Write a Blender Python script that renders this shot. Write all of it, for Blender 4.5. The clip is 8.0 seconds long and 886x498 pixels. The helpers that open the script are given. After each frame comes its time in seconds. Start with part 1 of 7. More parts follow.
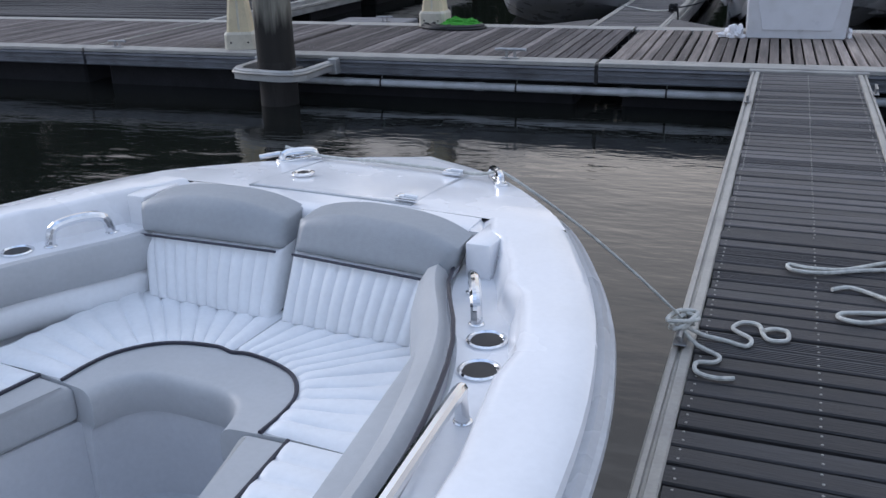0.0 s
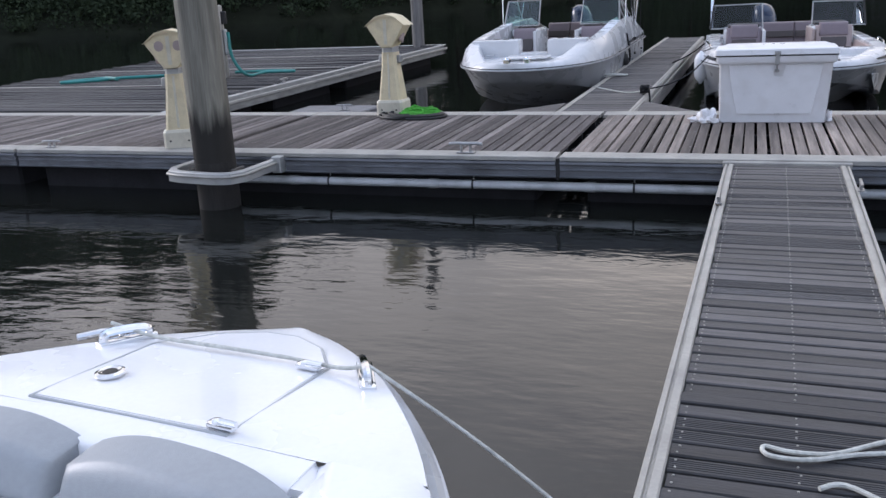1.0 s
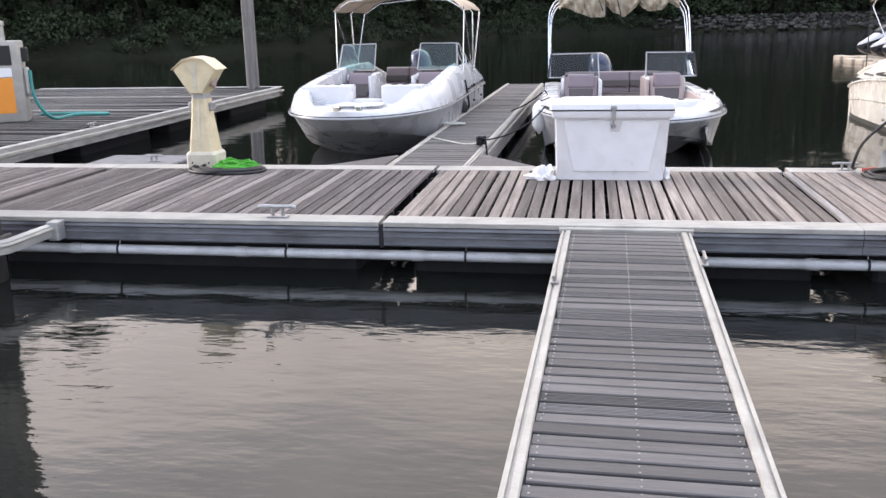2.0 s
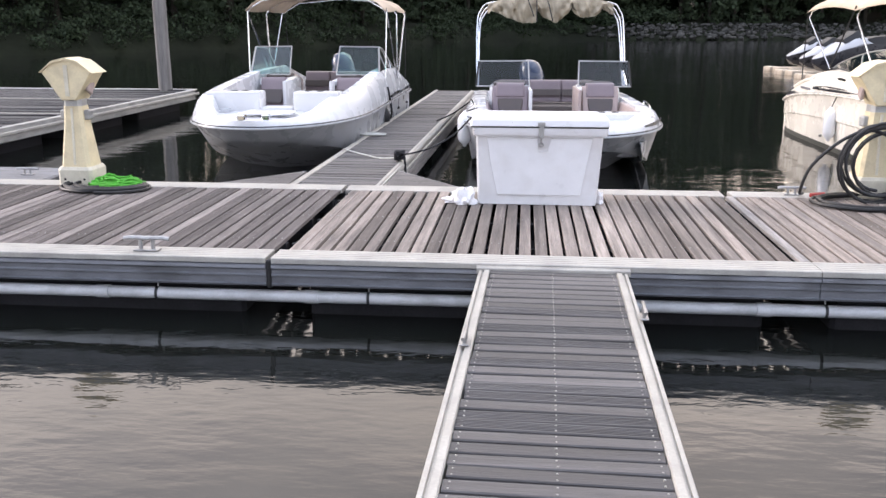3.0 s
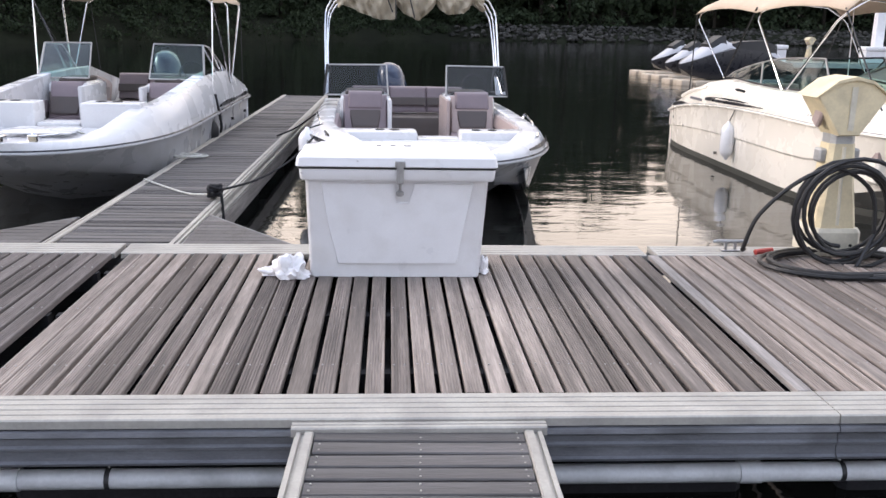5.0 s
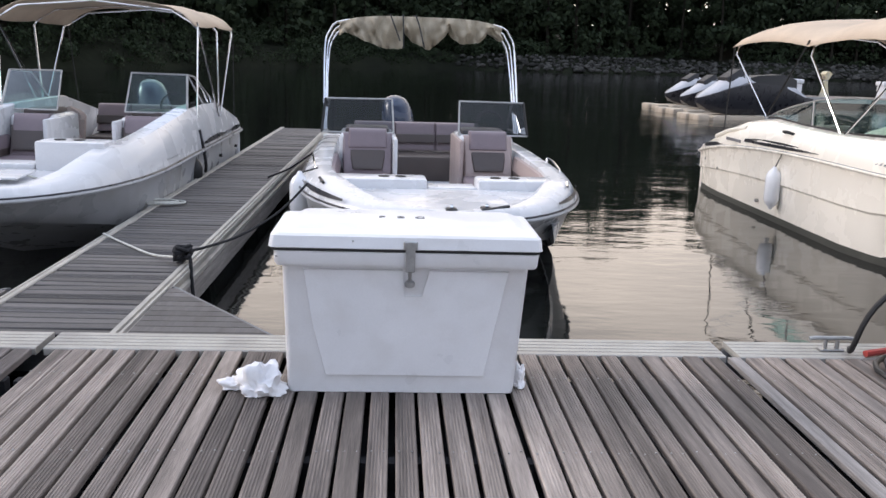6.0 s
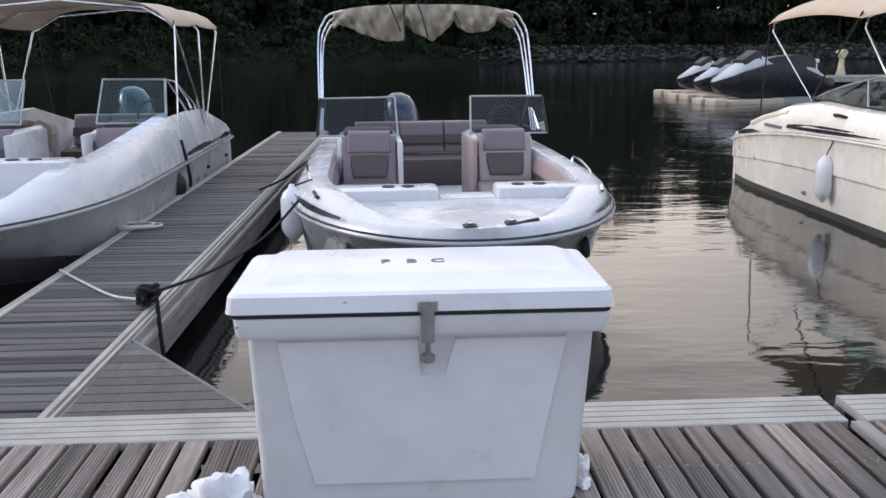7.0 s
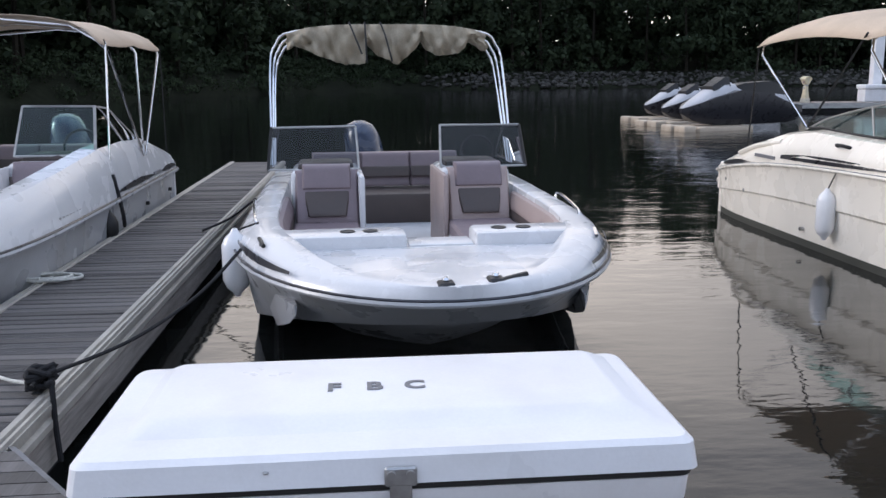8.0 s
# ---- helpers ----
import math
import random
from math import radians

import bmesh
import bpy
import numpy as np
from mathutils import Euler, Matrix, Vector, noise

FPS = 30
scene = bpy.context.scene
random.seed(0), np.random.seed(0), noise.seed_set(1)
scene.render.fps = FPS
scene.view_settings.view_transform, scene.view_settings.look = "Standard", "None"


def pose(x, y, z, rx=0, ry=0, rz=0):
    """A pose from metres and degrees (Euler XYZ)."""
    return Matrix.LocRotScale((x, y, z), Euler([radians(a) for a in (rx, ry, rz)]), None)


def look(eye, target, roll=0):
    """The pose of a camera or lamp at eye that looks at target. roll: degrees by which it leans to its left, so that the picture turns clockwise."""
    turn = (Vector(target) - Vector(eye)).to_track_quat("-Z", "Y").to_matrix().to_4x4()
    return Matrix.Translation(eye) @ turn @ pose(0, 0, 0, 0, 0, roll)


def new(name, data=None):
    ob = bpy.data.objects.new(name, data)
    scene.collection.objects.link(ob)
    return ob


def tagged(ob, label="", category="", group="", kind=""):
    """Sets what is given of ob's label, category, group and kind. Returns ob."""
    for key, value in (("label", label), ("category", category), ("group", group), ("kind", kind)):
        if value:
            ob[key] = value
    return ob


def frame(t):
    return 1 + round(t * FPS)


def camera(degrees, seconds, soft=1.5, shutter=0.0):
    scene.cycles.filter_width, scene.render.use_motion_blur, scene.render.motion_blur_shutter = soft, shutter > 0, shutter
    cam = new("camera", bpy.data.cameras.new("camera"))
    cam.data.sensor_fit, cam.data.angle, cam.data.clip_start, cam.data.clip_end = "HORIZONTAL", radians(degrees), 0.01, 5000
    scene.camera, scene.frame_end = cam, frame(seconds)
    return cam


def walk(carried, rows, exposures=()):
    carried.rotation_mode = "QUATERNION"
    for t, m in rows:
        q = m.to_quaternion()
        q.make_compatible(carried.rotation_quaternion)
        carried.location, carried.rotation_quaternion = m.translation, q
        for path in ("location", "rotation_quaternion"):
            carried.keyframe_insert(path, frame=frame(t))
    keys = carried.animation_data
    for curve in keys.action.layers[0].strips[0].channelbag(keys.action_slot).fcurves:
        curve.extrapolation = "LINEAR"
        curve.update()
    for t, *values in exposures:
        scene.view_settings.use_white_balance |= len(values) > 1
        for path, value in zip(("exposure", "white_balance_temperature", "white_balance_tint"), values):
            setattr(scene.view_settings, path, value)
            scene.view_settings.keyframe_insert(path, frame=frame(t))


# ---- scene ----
cam = camera(53.3, 8.0)
PATH = [
    (0, (0.071, -9.021, 1.488), (-0.567, -7.267, 0.77), -1.6),
    (0.5, (0.108, -8.594, 1.528), (-0.522, -6.806, 0.892), -2.4),
    (1, (0.164, -8.06, 1.579), (-0.474, -6.253, 1.008), -2.9),
    (1.5, (0.145, -7.594, 1.588), (-0.336, -5.726, 1.058), -2.2),
    (2, (0.198, -6.999, 1.603), (-0.123, -5.089, 1.103), -1.2),
    (2.2, (0.2, -6.745, 1.589), (-0.082, -4.828, 1.096), -1.0),
    (3.3, (0.3, -5.566, 1.601), (0.181, -3.632, 1.107), 0.2),
    (3.5, (0.298, -5.306, 1.578), (0.234, -3.369, 1.086), 0.2),
    (4, (0.307, -4.601, 1.574), (0.394, -2.664, 1.086), 0.5),
    (4.2, (0.328, -4.32, 1.568), (0.438, -2.387, 1.068), 0.2),
    (5.3, (0.376, -2.956, 1.579), (0.496, -1.02, 1.091), 1.5),
    (5.5, (0.381, -2.619, 1.6), (0.496, -0.679, 1.129), 1.6),
    (6, (0.35, -1.923, 1.589), (0.467, 0.026, 1.154), 1.9),
    (6.5, (0.363, -1.34, 1.57), (0.476, 0.611, 1.145), 1.6),
    (7, (0.356, -0.729, 1.529), (0.452, 1.219, 1.084), -0.5),
    (7.5, (0.372, -0.215, 1.505), (0.468, 1.729, 1.045), -0.3),
    (8, (0.376, 0.341, 1.499), (0.555, 2.295, 1.11), -0.4),
]
EXPOSURES = [(0.0, -0.90, 5150, 14), (1.0, -0.45, 5350, 16), (2.0, 0.44, 5800, 17), (3.5, 0.47, 5850, 18), (4.2, 0.40, 5850, 18), (5.5, -0.07, 5750, 16), (6.5, -0.31, 5600, 15), (8.0, -0.47, 5400, 15)]
walk(cam, [(t, look(eye, target, roll)) for t, eye, target, roll in PATH], EXPOSURES)

# ---- sky and sun ----
WATER = -0.47
world = bpy.data.worlds.new("sky")
scene.world = world
world.use_nodes = True
wn, wl = world.node_tree.nodes, world.node_tree.links
wbg = wn["Background"]
sky = wn.new("ShaderNodeTexSky")
sky.sky_type, sky.sun_disc = "NISHITA", False
sky.sun_elevation, sky.sun_rotation = radians(20), radians(-78)
sky.air_density, sky.dust_density = 1.0, 2.0
wco = wn.new("ShaderNodeTexCoord")
wmap = wn.new("ShaderNodeMapping")
wmap.inputs["Scale"].default_value = (1.0, 1.0, 3.0)
wnoise = wn.new("ShaderNodeTexNoise")
wnoise.inputs["Scale"].default_value, wnoise.inputs["Detail"].default_value = 2.2, 6.0
wramp = wn.new("ShaderNodeValToRGB")
wramp.color_ramp.elements[0].position, wramp.color_ramp.elements[0].color = 0.35, (0.45, 0.45, 0.45, 1)
wramp.color_ramp.elements[1].position, wramp.color_ramp.elements[1].color = 0.70, (0.95, 0.95, 0.95, 1)
wmix = wn.new("ShaderNodeMixRGB")
wsep = wn.new("ShaderNodeSeparateXYZ")
wgrad = wn.new("ShaderNodeValToRGB")  # haze: brighter and creamier low down, cooler overhead
for e, (pos, c) in zip((wgrad.color_ramp.elements[0], wgrad.color_ramp.elements[1], wgrad.color_ramp.elements.new(0.35)),
                       ((0.0, (1.30, 1.10, 0.88, 1)), (1.0, (0.33, 0.42, 0.60, 1)), (0.42, (0.72, 0.65, 0.57, 1)))):
    e.position, e.color = pos, c
wlift = wn.new("ShaderNodeMixRGB")
wlift.blend_type, wlift.inputs["Fac"].default_value, wlift.inputs["Color2"].default_value = "MULTIPLY", 1.0, (19, 19, 19, 1)
wl.new(wco.outputs["Generated"], wsep.inputs["Vector"])
wl.new(wsep.outputs["Z"], wgrad.inputs["Fac"])
wfront = wn.new("ShaderNodeMapRange")  # the evening side of the sky is the warmer, brighter one
for sock, v in (("From Min", -0.25), ("From Max", 0.95)):
    wfront.inputs[sock].default_value = v
wtint = wn.new("ShaderNodeValToRGB")
wtint.color_ramp.elements[0].color, wtint.color_ramp.elements[1].color = (0.98, 1.10, 1.26, 1), (1.80, 1.70, 1.50, 1)
wscale = wn.new("ShaderNodeMixRGB")
wscale.blend_type, wscale.inputs["Fac"].default_value = "MULTIPLY", 1.0
wl.new(wsep.outputs["Y"], wfront.inputs["Value"])
wl.new(wfront.outputs["Result"], wtint.inputs["Fac"])
wl.new(wgrad.outputs["Color"], wscale.inputs["Color1"])
wl.new(wtint.outputs["Color"], wscale.inputs["Color2"])
wl.new(wscale.outputs["Color"], wlift.inputs["Color1"])
wl.new(wlift.outputs["Color"], wmix.inputs["Color2"])
wl.new(wco.outputs["Generated"], wmap.inputs["Vector"])
wl.new(wmap.outputs["Vector"], wnoise.inputs["Vector"])
wl.new(wnoise.outputs["Fac"], wramp.inputs["Fac"])
wl.new(wramp.outputs["Color"], wmix.inputs["Fac"])
wl.new(sky.outputs["Color"], wmix.inputs["Color1"])
wl.new(wmix.outputs["Color"], wbg.inputs["Color"])
wbg.inputs["Strength"].default_value = 0.10
sun = new("sun", bpy.data.lights.new("sun", "SUN"))
sun.data.energy, sun.data.angle, sun.data.color = 2.5, radians(24), (1.0, 0.86, 0.70)
sun.matrix_world = look((0, 0, 30), (25, -5.3, 20.7))


# ---- materials ----
def mat(name, colour, rough=0.5, metal=0.0, vary=0.12, scale=6.0, fine=60.0, bump=0.0, bump_scale=80.0,
        stretch=(1, 1, 1), per_piece=0.0, dirt=None, dirt_scale=2.0, dirt_amount=0.3, coat=0.0, spec=0.5):
    m = bpy.data.materials.new(name)
    m.use_nodes = True
    n, l = m.node_tree.nodes, m.node_tree.links
    b = n["Principled BSDF"]
    b.inputs["Roughness"].default_value, b.inputs["Metallic"].default_value = rough, metal
    b.inputs["Coat Weight"].default_value = coat
    b.inputs["Specular IOR Level"].default_value = spec
    co = n.new("ShaderNodeTexCoord")
    mp = n.new("ShaderNodeMapping")
    mp.inputs["Scale"].default_value = stretch
    if per_piece:
        pi_ = n.new("ShaderNodeObjectInfo")
        sh = n.new("ShaderNodeCombineXYZ")
        for k in range(3):
            mk = n.new("ShaderNodeMath")
            mk.operation, mk.inputs[1].default_value = "MULTIPLY", (37.0, 61.0, 83.0)[k]
            l.new(pi_.outputs["Random"], mk.inputs[0]), l.new(mk.outputs[0], sh.inputs[k])
        ad = n.new("ShaderNodeVectorMath")
        l.new(co.outputs["Object"], ad.inputs[0]), l.new(sh.outputs[0], ad.inputs[1])
        l.new(ad.outputs[0], mp.inputs["Vector"])
    else:
        l.new(co.outputs["Object"], mp.inputs["Vector"])

    def noise_of(s, detail=4.0):
        t = n.new("ShaderNodeTexNoise")
        t.inputs["Scale"].default_value, t.inputs["Detail"].default_value = s, detail
        l.new(mp.outputs["Vector"], t.inputs["Vector"])
        return t.outputs["Fac"]

    def mixed(kind, fac, a, c):
        x = n.new("ShaderNodeMixRGB")
        x.blend_type = kind
        for sock, v in (("Fac", fac), ("Color1", a), ("Color2", c)):
            if isinstance(v, bpy.types.NodeSocket):
                l.new(v, x.inputs[sock])
            else:
                x.inputs[sock].default_value = v
        return x.outputs["Color"]

    def ranged(fac, lo, hi, a=0.3, c=0.7):
        r = n.new("ShaderNodeMapRange")
        for sock, v in (("From Min", a), ("From Max", c), ("To Min", lo), ("To Max", hi)):
            r.inputs[sock].default_value = v
        l.new(fac, r.inputs["Value"])
        return r.outputs["Result"]

    c4 = (*colour, 1)
    large, small = noise_of(scale), noise_of(fine, 6.0)
    g1, g2 = ranged(large, 1 - vary, 1 + vary), ranged(small, 1 - vary * 0.6, 1 + vary * 0.6)
    mul = n.new("ShaderNodeMath")
    mul.operation = "MULTIPLY"
    l.new(g1, mul.inputs[0]), l.new(g2, mul.inputs[1])
    out = mul.outputs[0]
    if per_piece:
        oi = n.new("ShaderNodeObjectInfo")
        m2 = n.new("ShaderNodeMath")
        m2.operation = "MULTIPLY"
        l.new(out, m2.inputs[0]), l.new(ranged(oi.outputs["Random"], 1 - per_piece, 1 + per_piece, 0, 1), m2.inputs[1])
        out = m2.outputs[0]
    comb = n.new("ShaderNodeCombineColor")
    for k in range(3):
        l.new(out, comb.inputs[k])
    col = mixed("MULTIPLY", 1.0, c4, comb.outputs["Color"])
    if dirt:
        d = noise_of(dirt_scale, 8.0)
        col = mixed("MIX", ranged(d, 0.0, dirt_amount, 0.48, 0.72), col, (*dirt, 1))
    l.new(col, b.inputs["Base Color"])
    l.new(ranged(large, max(0.02, rough - 0.08), min(1, rough + 0.1)), b.inputs["Roughness"])
    if bump:
        bp = n.new("ShaderNodeBump")
        bp.inputs["Strength"].default_value, bp.inputs["Distance"].default_value = bump, 0.004
        l.new(noise_of(bump_scale, 5.0), bp.inputs["Height"])
        l.new(bp.outputs["Normal"], b.inputs["Normal"])
    return m


M = {}
M["gel"] = mat("white_gelcoat", (0.83, 0.83, 0.84), 0.22, vary=0.03, scale=3, coat=0.3, dirt=(0.62, 0.60, 0.55), dirt_amount=0.25)
M["gel_deck"] = mat("weathered_white_gelcoat", (0.63, 0.635, 0.65), 0.26, vary=0.04, scale=3, coat=0.25, dirt=(0.58, 0.575, 0.565), dirt_amount=0.12)
M["gel_cream"] = mat("cream_gelcoat", (0.87, 0.82, 0.72), 0.25, vary=0.02, scale=3, coat=0.3, dirt=(0.74, 0.69, 0.60), dirt_amount=0.12)
# grey of rails and speaker, darkened to carry the shade on the lower hulls
M["gel_grey"] = mat("grey_and_shaded_gelcoat", (0.42, 0.43, 0.45), 0.3, vary=0.05, scale=3, dirt=(0.25, 0.24, 0.2), dirt_amount=0.4)
M["gel_floor"] = mat("cockpit_liner", (0.55, 0.56, 0.58), 0.5, vary=0.05, scale=5, bump=0.2, bump_scale=220)
M["box"] = mat("dock_box_plastic", (0.75, 0.75, 0.765), 0.35, vary=0.03, scale=4, fine=120, dirt=(0.55, 0.53, 0.5), dirt_scale=5, dirt_amount=0.28, bump=0.1, bump_scale=150)
M["vinyl_grey"] = mat("grey_vinyl", (0.43, 0.44, 0.45), 0.45, vary=0.05, scale=5, bump=0.25, bump_scale=260)
M["vinyl_band"] = mat("slate_grey_vinyl", (0.33, 0.345, 0.36), 0.42, vary=0.06, scale=4, bump=0.25, bump_scale=260)
M["vinyl_white"] = mat("white_vinyl", (0.82, 0.83, 0.84), 0.42, vary=0.04, scale=6, bump=0.2, bump_scale=240, dirt=(0.55, 0.55, 0.55), dirt_amount=0.2)
M["vinyl_mauve"] = mat("mauve_vinyl", (0.205, 0.165, 0.18), 0.5, vary=0.06, scale=6, bump=0.2, bump_scale=240)
M["vinyl_brown"] = mat("dark_brown_vinyl", (0.07, 0.055, 0.05), 0.5, vary=0.08, scale=6, bump=0.2, bump_scale=240)
# tan upholstery; also stands for warm light on right-hand parts of the deck boats
M["vinyl_tan"] = mat("tan_and_warm_lit_vinyl", (0.36, 0.29, 0.27), 0.5, vary=0.05, scale=6, bump=0.2, bump_scale=240)
M["piping"] = mat("navy_piping", (0.02, 0.02, 0.035), 0.45, vary=0.1)
M["black"] = mat("black_rubber", (0.012, 0.012, 0.013), 0.5, vary=0.2, scale=12)
M["dark"] = mat("black_float", (0.022, 0.022, 0.025), 0.8, vary=0.3, scale=4, spec=0.2)
M["chrome"] = mat("polished_steel", (0.75, 0.76, 0.78), 0.10, 1.0, vary=0.03)
M["steel"] = mat("dull_steel", (0.38, 0.38, 0.38), 0.42, 0.9, vary=0.15, scale=20, dirt=(0.12, 0.1, 0.08), dirt_scale=9)
M["alu"] = mat("weathered_aluminium", (0.42, 0.42, 0.41), 0.5, 0.55, vary=0.12, scale=5, stretch=(1, 1, 4), dirt=(0.16, 0.16, 0.16), dirt_scale=3, dirt_amount=0.5, bump=0.15)
M["alu_light"] = mat("pale_edge_trim", (0.39, 0.375, 0.34), 0.55, 0.25, vary=0.12, scale=5, dirt=(0.22, 0.21, 0.2), dirt_scale=3, dirt_amount=0.5, bump=0.15)
M["fascia"] = mat("grey_dock_beam", (0.16, 0.165, 0.18), 0.5, 0.3, vary=0.18, scale=3, stretch=(1, 3, 3), dirt=(0.05, 0.05, 0.05), dirt_scale=4, dirt_amount=0.6, bump=0.2)
M["pvc"] = mat("white_pvc_pipe", (0.50, 0.51, 0.52), 0.45, vary=0.1, scale=4, dirt=(0.2, 0.2, 0.19), dirt_scale=5, dirt_amount=0.5)
M["cream"] = mat("cream_fibreglass", (0.66, 0.57, 0.37), 0.5, vary=0.08, scale=5, dirt=(0.35, 0.3, 0.2), dirt_scale=6, dirt_amount=0.5, bump=0.1)
M["cream_pale"] = mat("pale_fibreglass", (0.60, 0.56, 0.45), 0.5, vary=0.08, scale=5, dirt=(0.3, 0.27, 0.2), dirt_scale=6, dirt_amount=0.5)
M["canvas"] = mat("tan_canvas", (0.54, 0.44, 0.335), 0.85, vary=0.08, scale=3, bump=0.3, bump_scale=300, spec=0.2)
M["canvas_old"] = mat("faded_tan_canvas", (0.36, 0.315, 0.235), 0.9, vary=0.16, scale=3, bump=0.4, bump_scale=220, dirt=(0.2, 0.17, 0.12), dirt_scale=3, dirt_amount=0.4, spec=0.15)
M["rope"] = mat("pale_rope", (0.52, 0.52, 0.48), 0.85, vary=0.15, scale=30, bump=0.6, bump_scale=160, spec=0.2)
M["rope_dark"] = mat("black_rope", (0.02, 0.02, 0.022), 0.8, vary=0.2, scale=30, spec=0.2)
M["green"] = mat("green_rope", (0.09, 0.36, 0.04), 0.7, vary=0.2, scale=20, spec=0.2)
M["teal"] = mat("teal_hose", (0.05, 0.24, 0.22), 0.5, vary=0.15, scale=12)
M["cloth"] = mat("white_cloth", (0.80, 0.79, 0.80), 0.9, vary=0.05, scale=9, spec=0.1)
M["navy"] = mat("navy_cowling", (0.03, 0.045, 0.085), 0.25, vary=0.08, coat=0.4)
M["stripe"] = mat("black_hull_stripe", (0.02, 0.02, 0.025), 0.3, vary=0.1)
M["antifoul"] = mat("dark_boot_stripe", (0.06, 0.06, 0.05), 0.6, vary=0.2, scale=6)
M["orange"] = mat("orange_panel", (0.75, 0.28, 0.03), 0.45, vary=0.05)
M["lettering"] = mat("grey_lettering", (0.17, 0.17, 0.18), 0.6, vary=0.1)
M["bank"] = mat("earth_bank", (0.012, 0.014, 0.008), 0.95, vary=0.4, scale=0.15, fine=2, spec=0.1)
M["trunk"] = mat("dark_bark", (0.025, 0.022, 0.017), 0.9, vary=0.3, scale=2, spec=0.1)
M["ski_cover"] = mat("pale_ski_cover", (0.50, 0.50, 0.52), 0.6, vary=0.08, scale=3)
M["float_tan"] = mat("tan_float", (0.50, 0.42, 0.32), 0.7, vary=0.1, scale=2)


def wood(name, colour, per_piece, along, rough=0.78, spec=0.25):
    st = {"y": (22, 1.2, 22), "x": (1.2, 22, 22), "z": (14, 14, 0.7)}[along]
    return mat(name, colour, rough, vary=0.30, scale=1.1, fine=7.0, stretch=st, per_piece=per_piece,
               dirt=(0.045, 0.04, 0.037), dirt_scale=0.5, dirt_amount=0.55, bump=0.7, bump_scale=9, spec=spec)


M["plank"] = wood("weathered_plank", (0.255, 0.22, 0.195), 0.40, "y")
M["plank_grey"] = wood("dark_weathered_plank", (0.175, 0.155, 0.145), 0.36, "y")
M["plank_x"] = wood("weathered_cross_plank", (0.088, 0.083, 0.082), 0.38, "y", 0.62, 0.5)
M["plank_dark"] = wood("dark_cross_plank", (0.050, 0.048, 0.049), 0.35, "y", 0.62, 0.45)
M["pile"] = wood("timber_pile", (0.175, 0.165, 0.135), 0.22, "z")
M["pile_pale"] = wood("grey_timber_pile", (0.20, 0.19, 0.18), 0.15, "z")
M["worn_board"] = wood("worn_pale_board", (0.27, 0.25, 0.235), 0.2, "y")


def wet_below(m, z0, z1, colour):
    """A wet stain that climbs a timber from its foot, ragged and soft at its upper edge."""
    n, l = m.node_tree.nodes, m.node_tree.links
    sock = n["Principled BSDF"].inputs["Base Color"]
    src = sock.links[0].from_socket
    co, sp, no, mp = n.new("ShaderNodeTexCoord"), n.new("ShaderNodeSeparateXYZ"), n.new("ShaderNodeTexNoise"), n.new("ShaderNodeMapping")
    mp.inputs["Scale"].default_value = (14, 14, 1.2)
    no.inputs["Scale"].default_value = 1.0
    ad, mr, mx = n.new("ShaderNodeMath"), n.new("ShaderNodeMapRange"), n.new("ShaderNodeMixRGB")
    ad.operation, ad.inputs[1].default_value = "MULTIPLY_ADD", 0.55
    for s, v in (("From Min", z0), ("From Max", z1), ("To Min", 1.0), ("To Max", 0.0)):
        mr.inputs[s].default_value = v
    l.new(co.outputs["Object"], sp.inputs[0]), l.new(co.outputs["Object"], mp.inputs[0]), l.new(mp.outputs[0], no.inputs["Vector"])
    l.new(no.outputs["Fac"], ad.inputs[0]), l.new(sp.outputs["Z"], ad.inputs[2])
    l.new(ad.outputs[0], mr.inputs["Value"]), l.new(mr.outputs[0], mx.inputs["Fac"]), l.new(src, mx.inputs["Color1"])
    mx.inputs["Color2"].default_value = (*colour, 1)
    l.new(mx.outputs["Color"], sock)


wet_below(M["pile"], 0.62, 0.84, (0.028, 0.026, 0.023))
M["pile_wet"] = wood("wet_timber_pile", (0.03, 0.028, 0.026), 0.05, "z")


def glass_mat(name, tint, rough=0.02):
    m = bpy.data.materials.new(name)
    m.use_nodes = True
    n, l = m.node_tree.nodes, m.node_tree.links
    n.remove(n["Principled BSDF"])
    tr, gl, mx = n.new("ShaderNodeBsdfTransparent"), n.new("ShaderNodeBsdfGlossy"), n.new("ShaderNodeMixShader")
    fr = n.new("ShaderNodeFresnel")
    fr.inputs["IOR"].default_value = 1.5
    tr.inputs["Color"].default_value = (*tint, 1)
    gl.inputs["Roughness"].default_value = rough
    l.new(fr.outputs[0], mx.inputs[0]), l.new(tr.outputs[0], mx.inputs[1]), l.new(gl.outputs[0], mx.inputs[2])
    l.new(mx.outputs[0], n["Material Output"].inputs["Surface"])
    return m


M["glass"] = glass_mat("tinted_windshield", (0.50, 0.53, 0.55))
M["glass_teal"] = glass_mat("teal_windshield", (0.50, 0.76, 0.74))


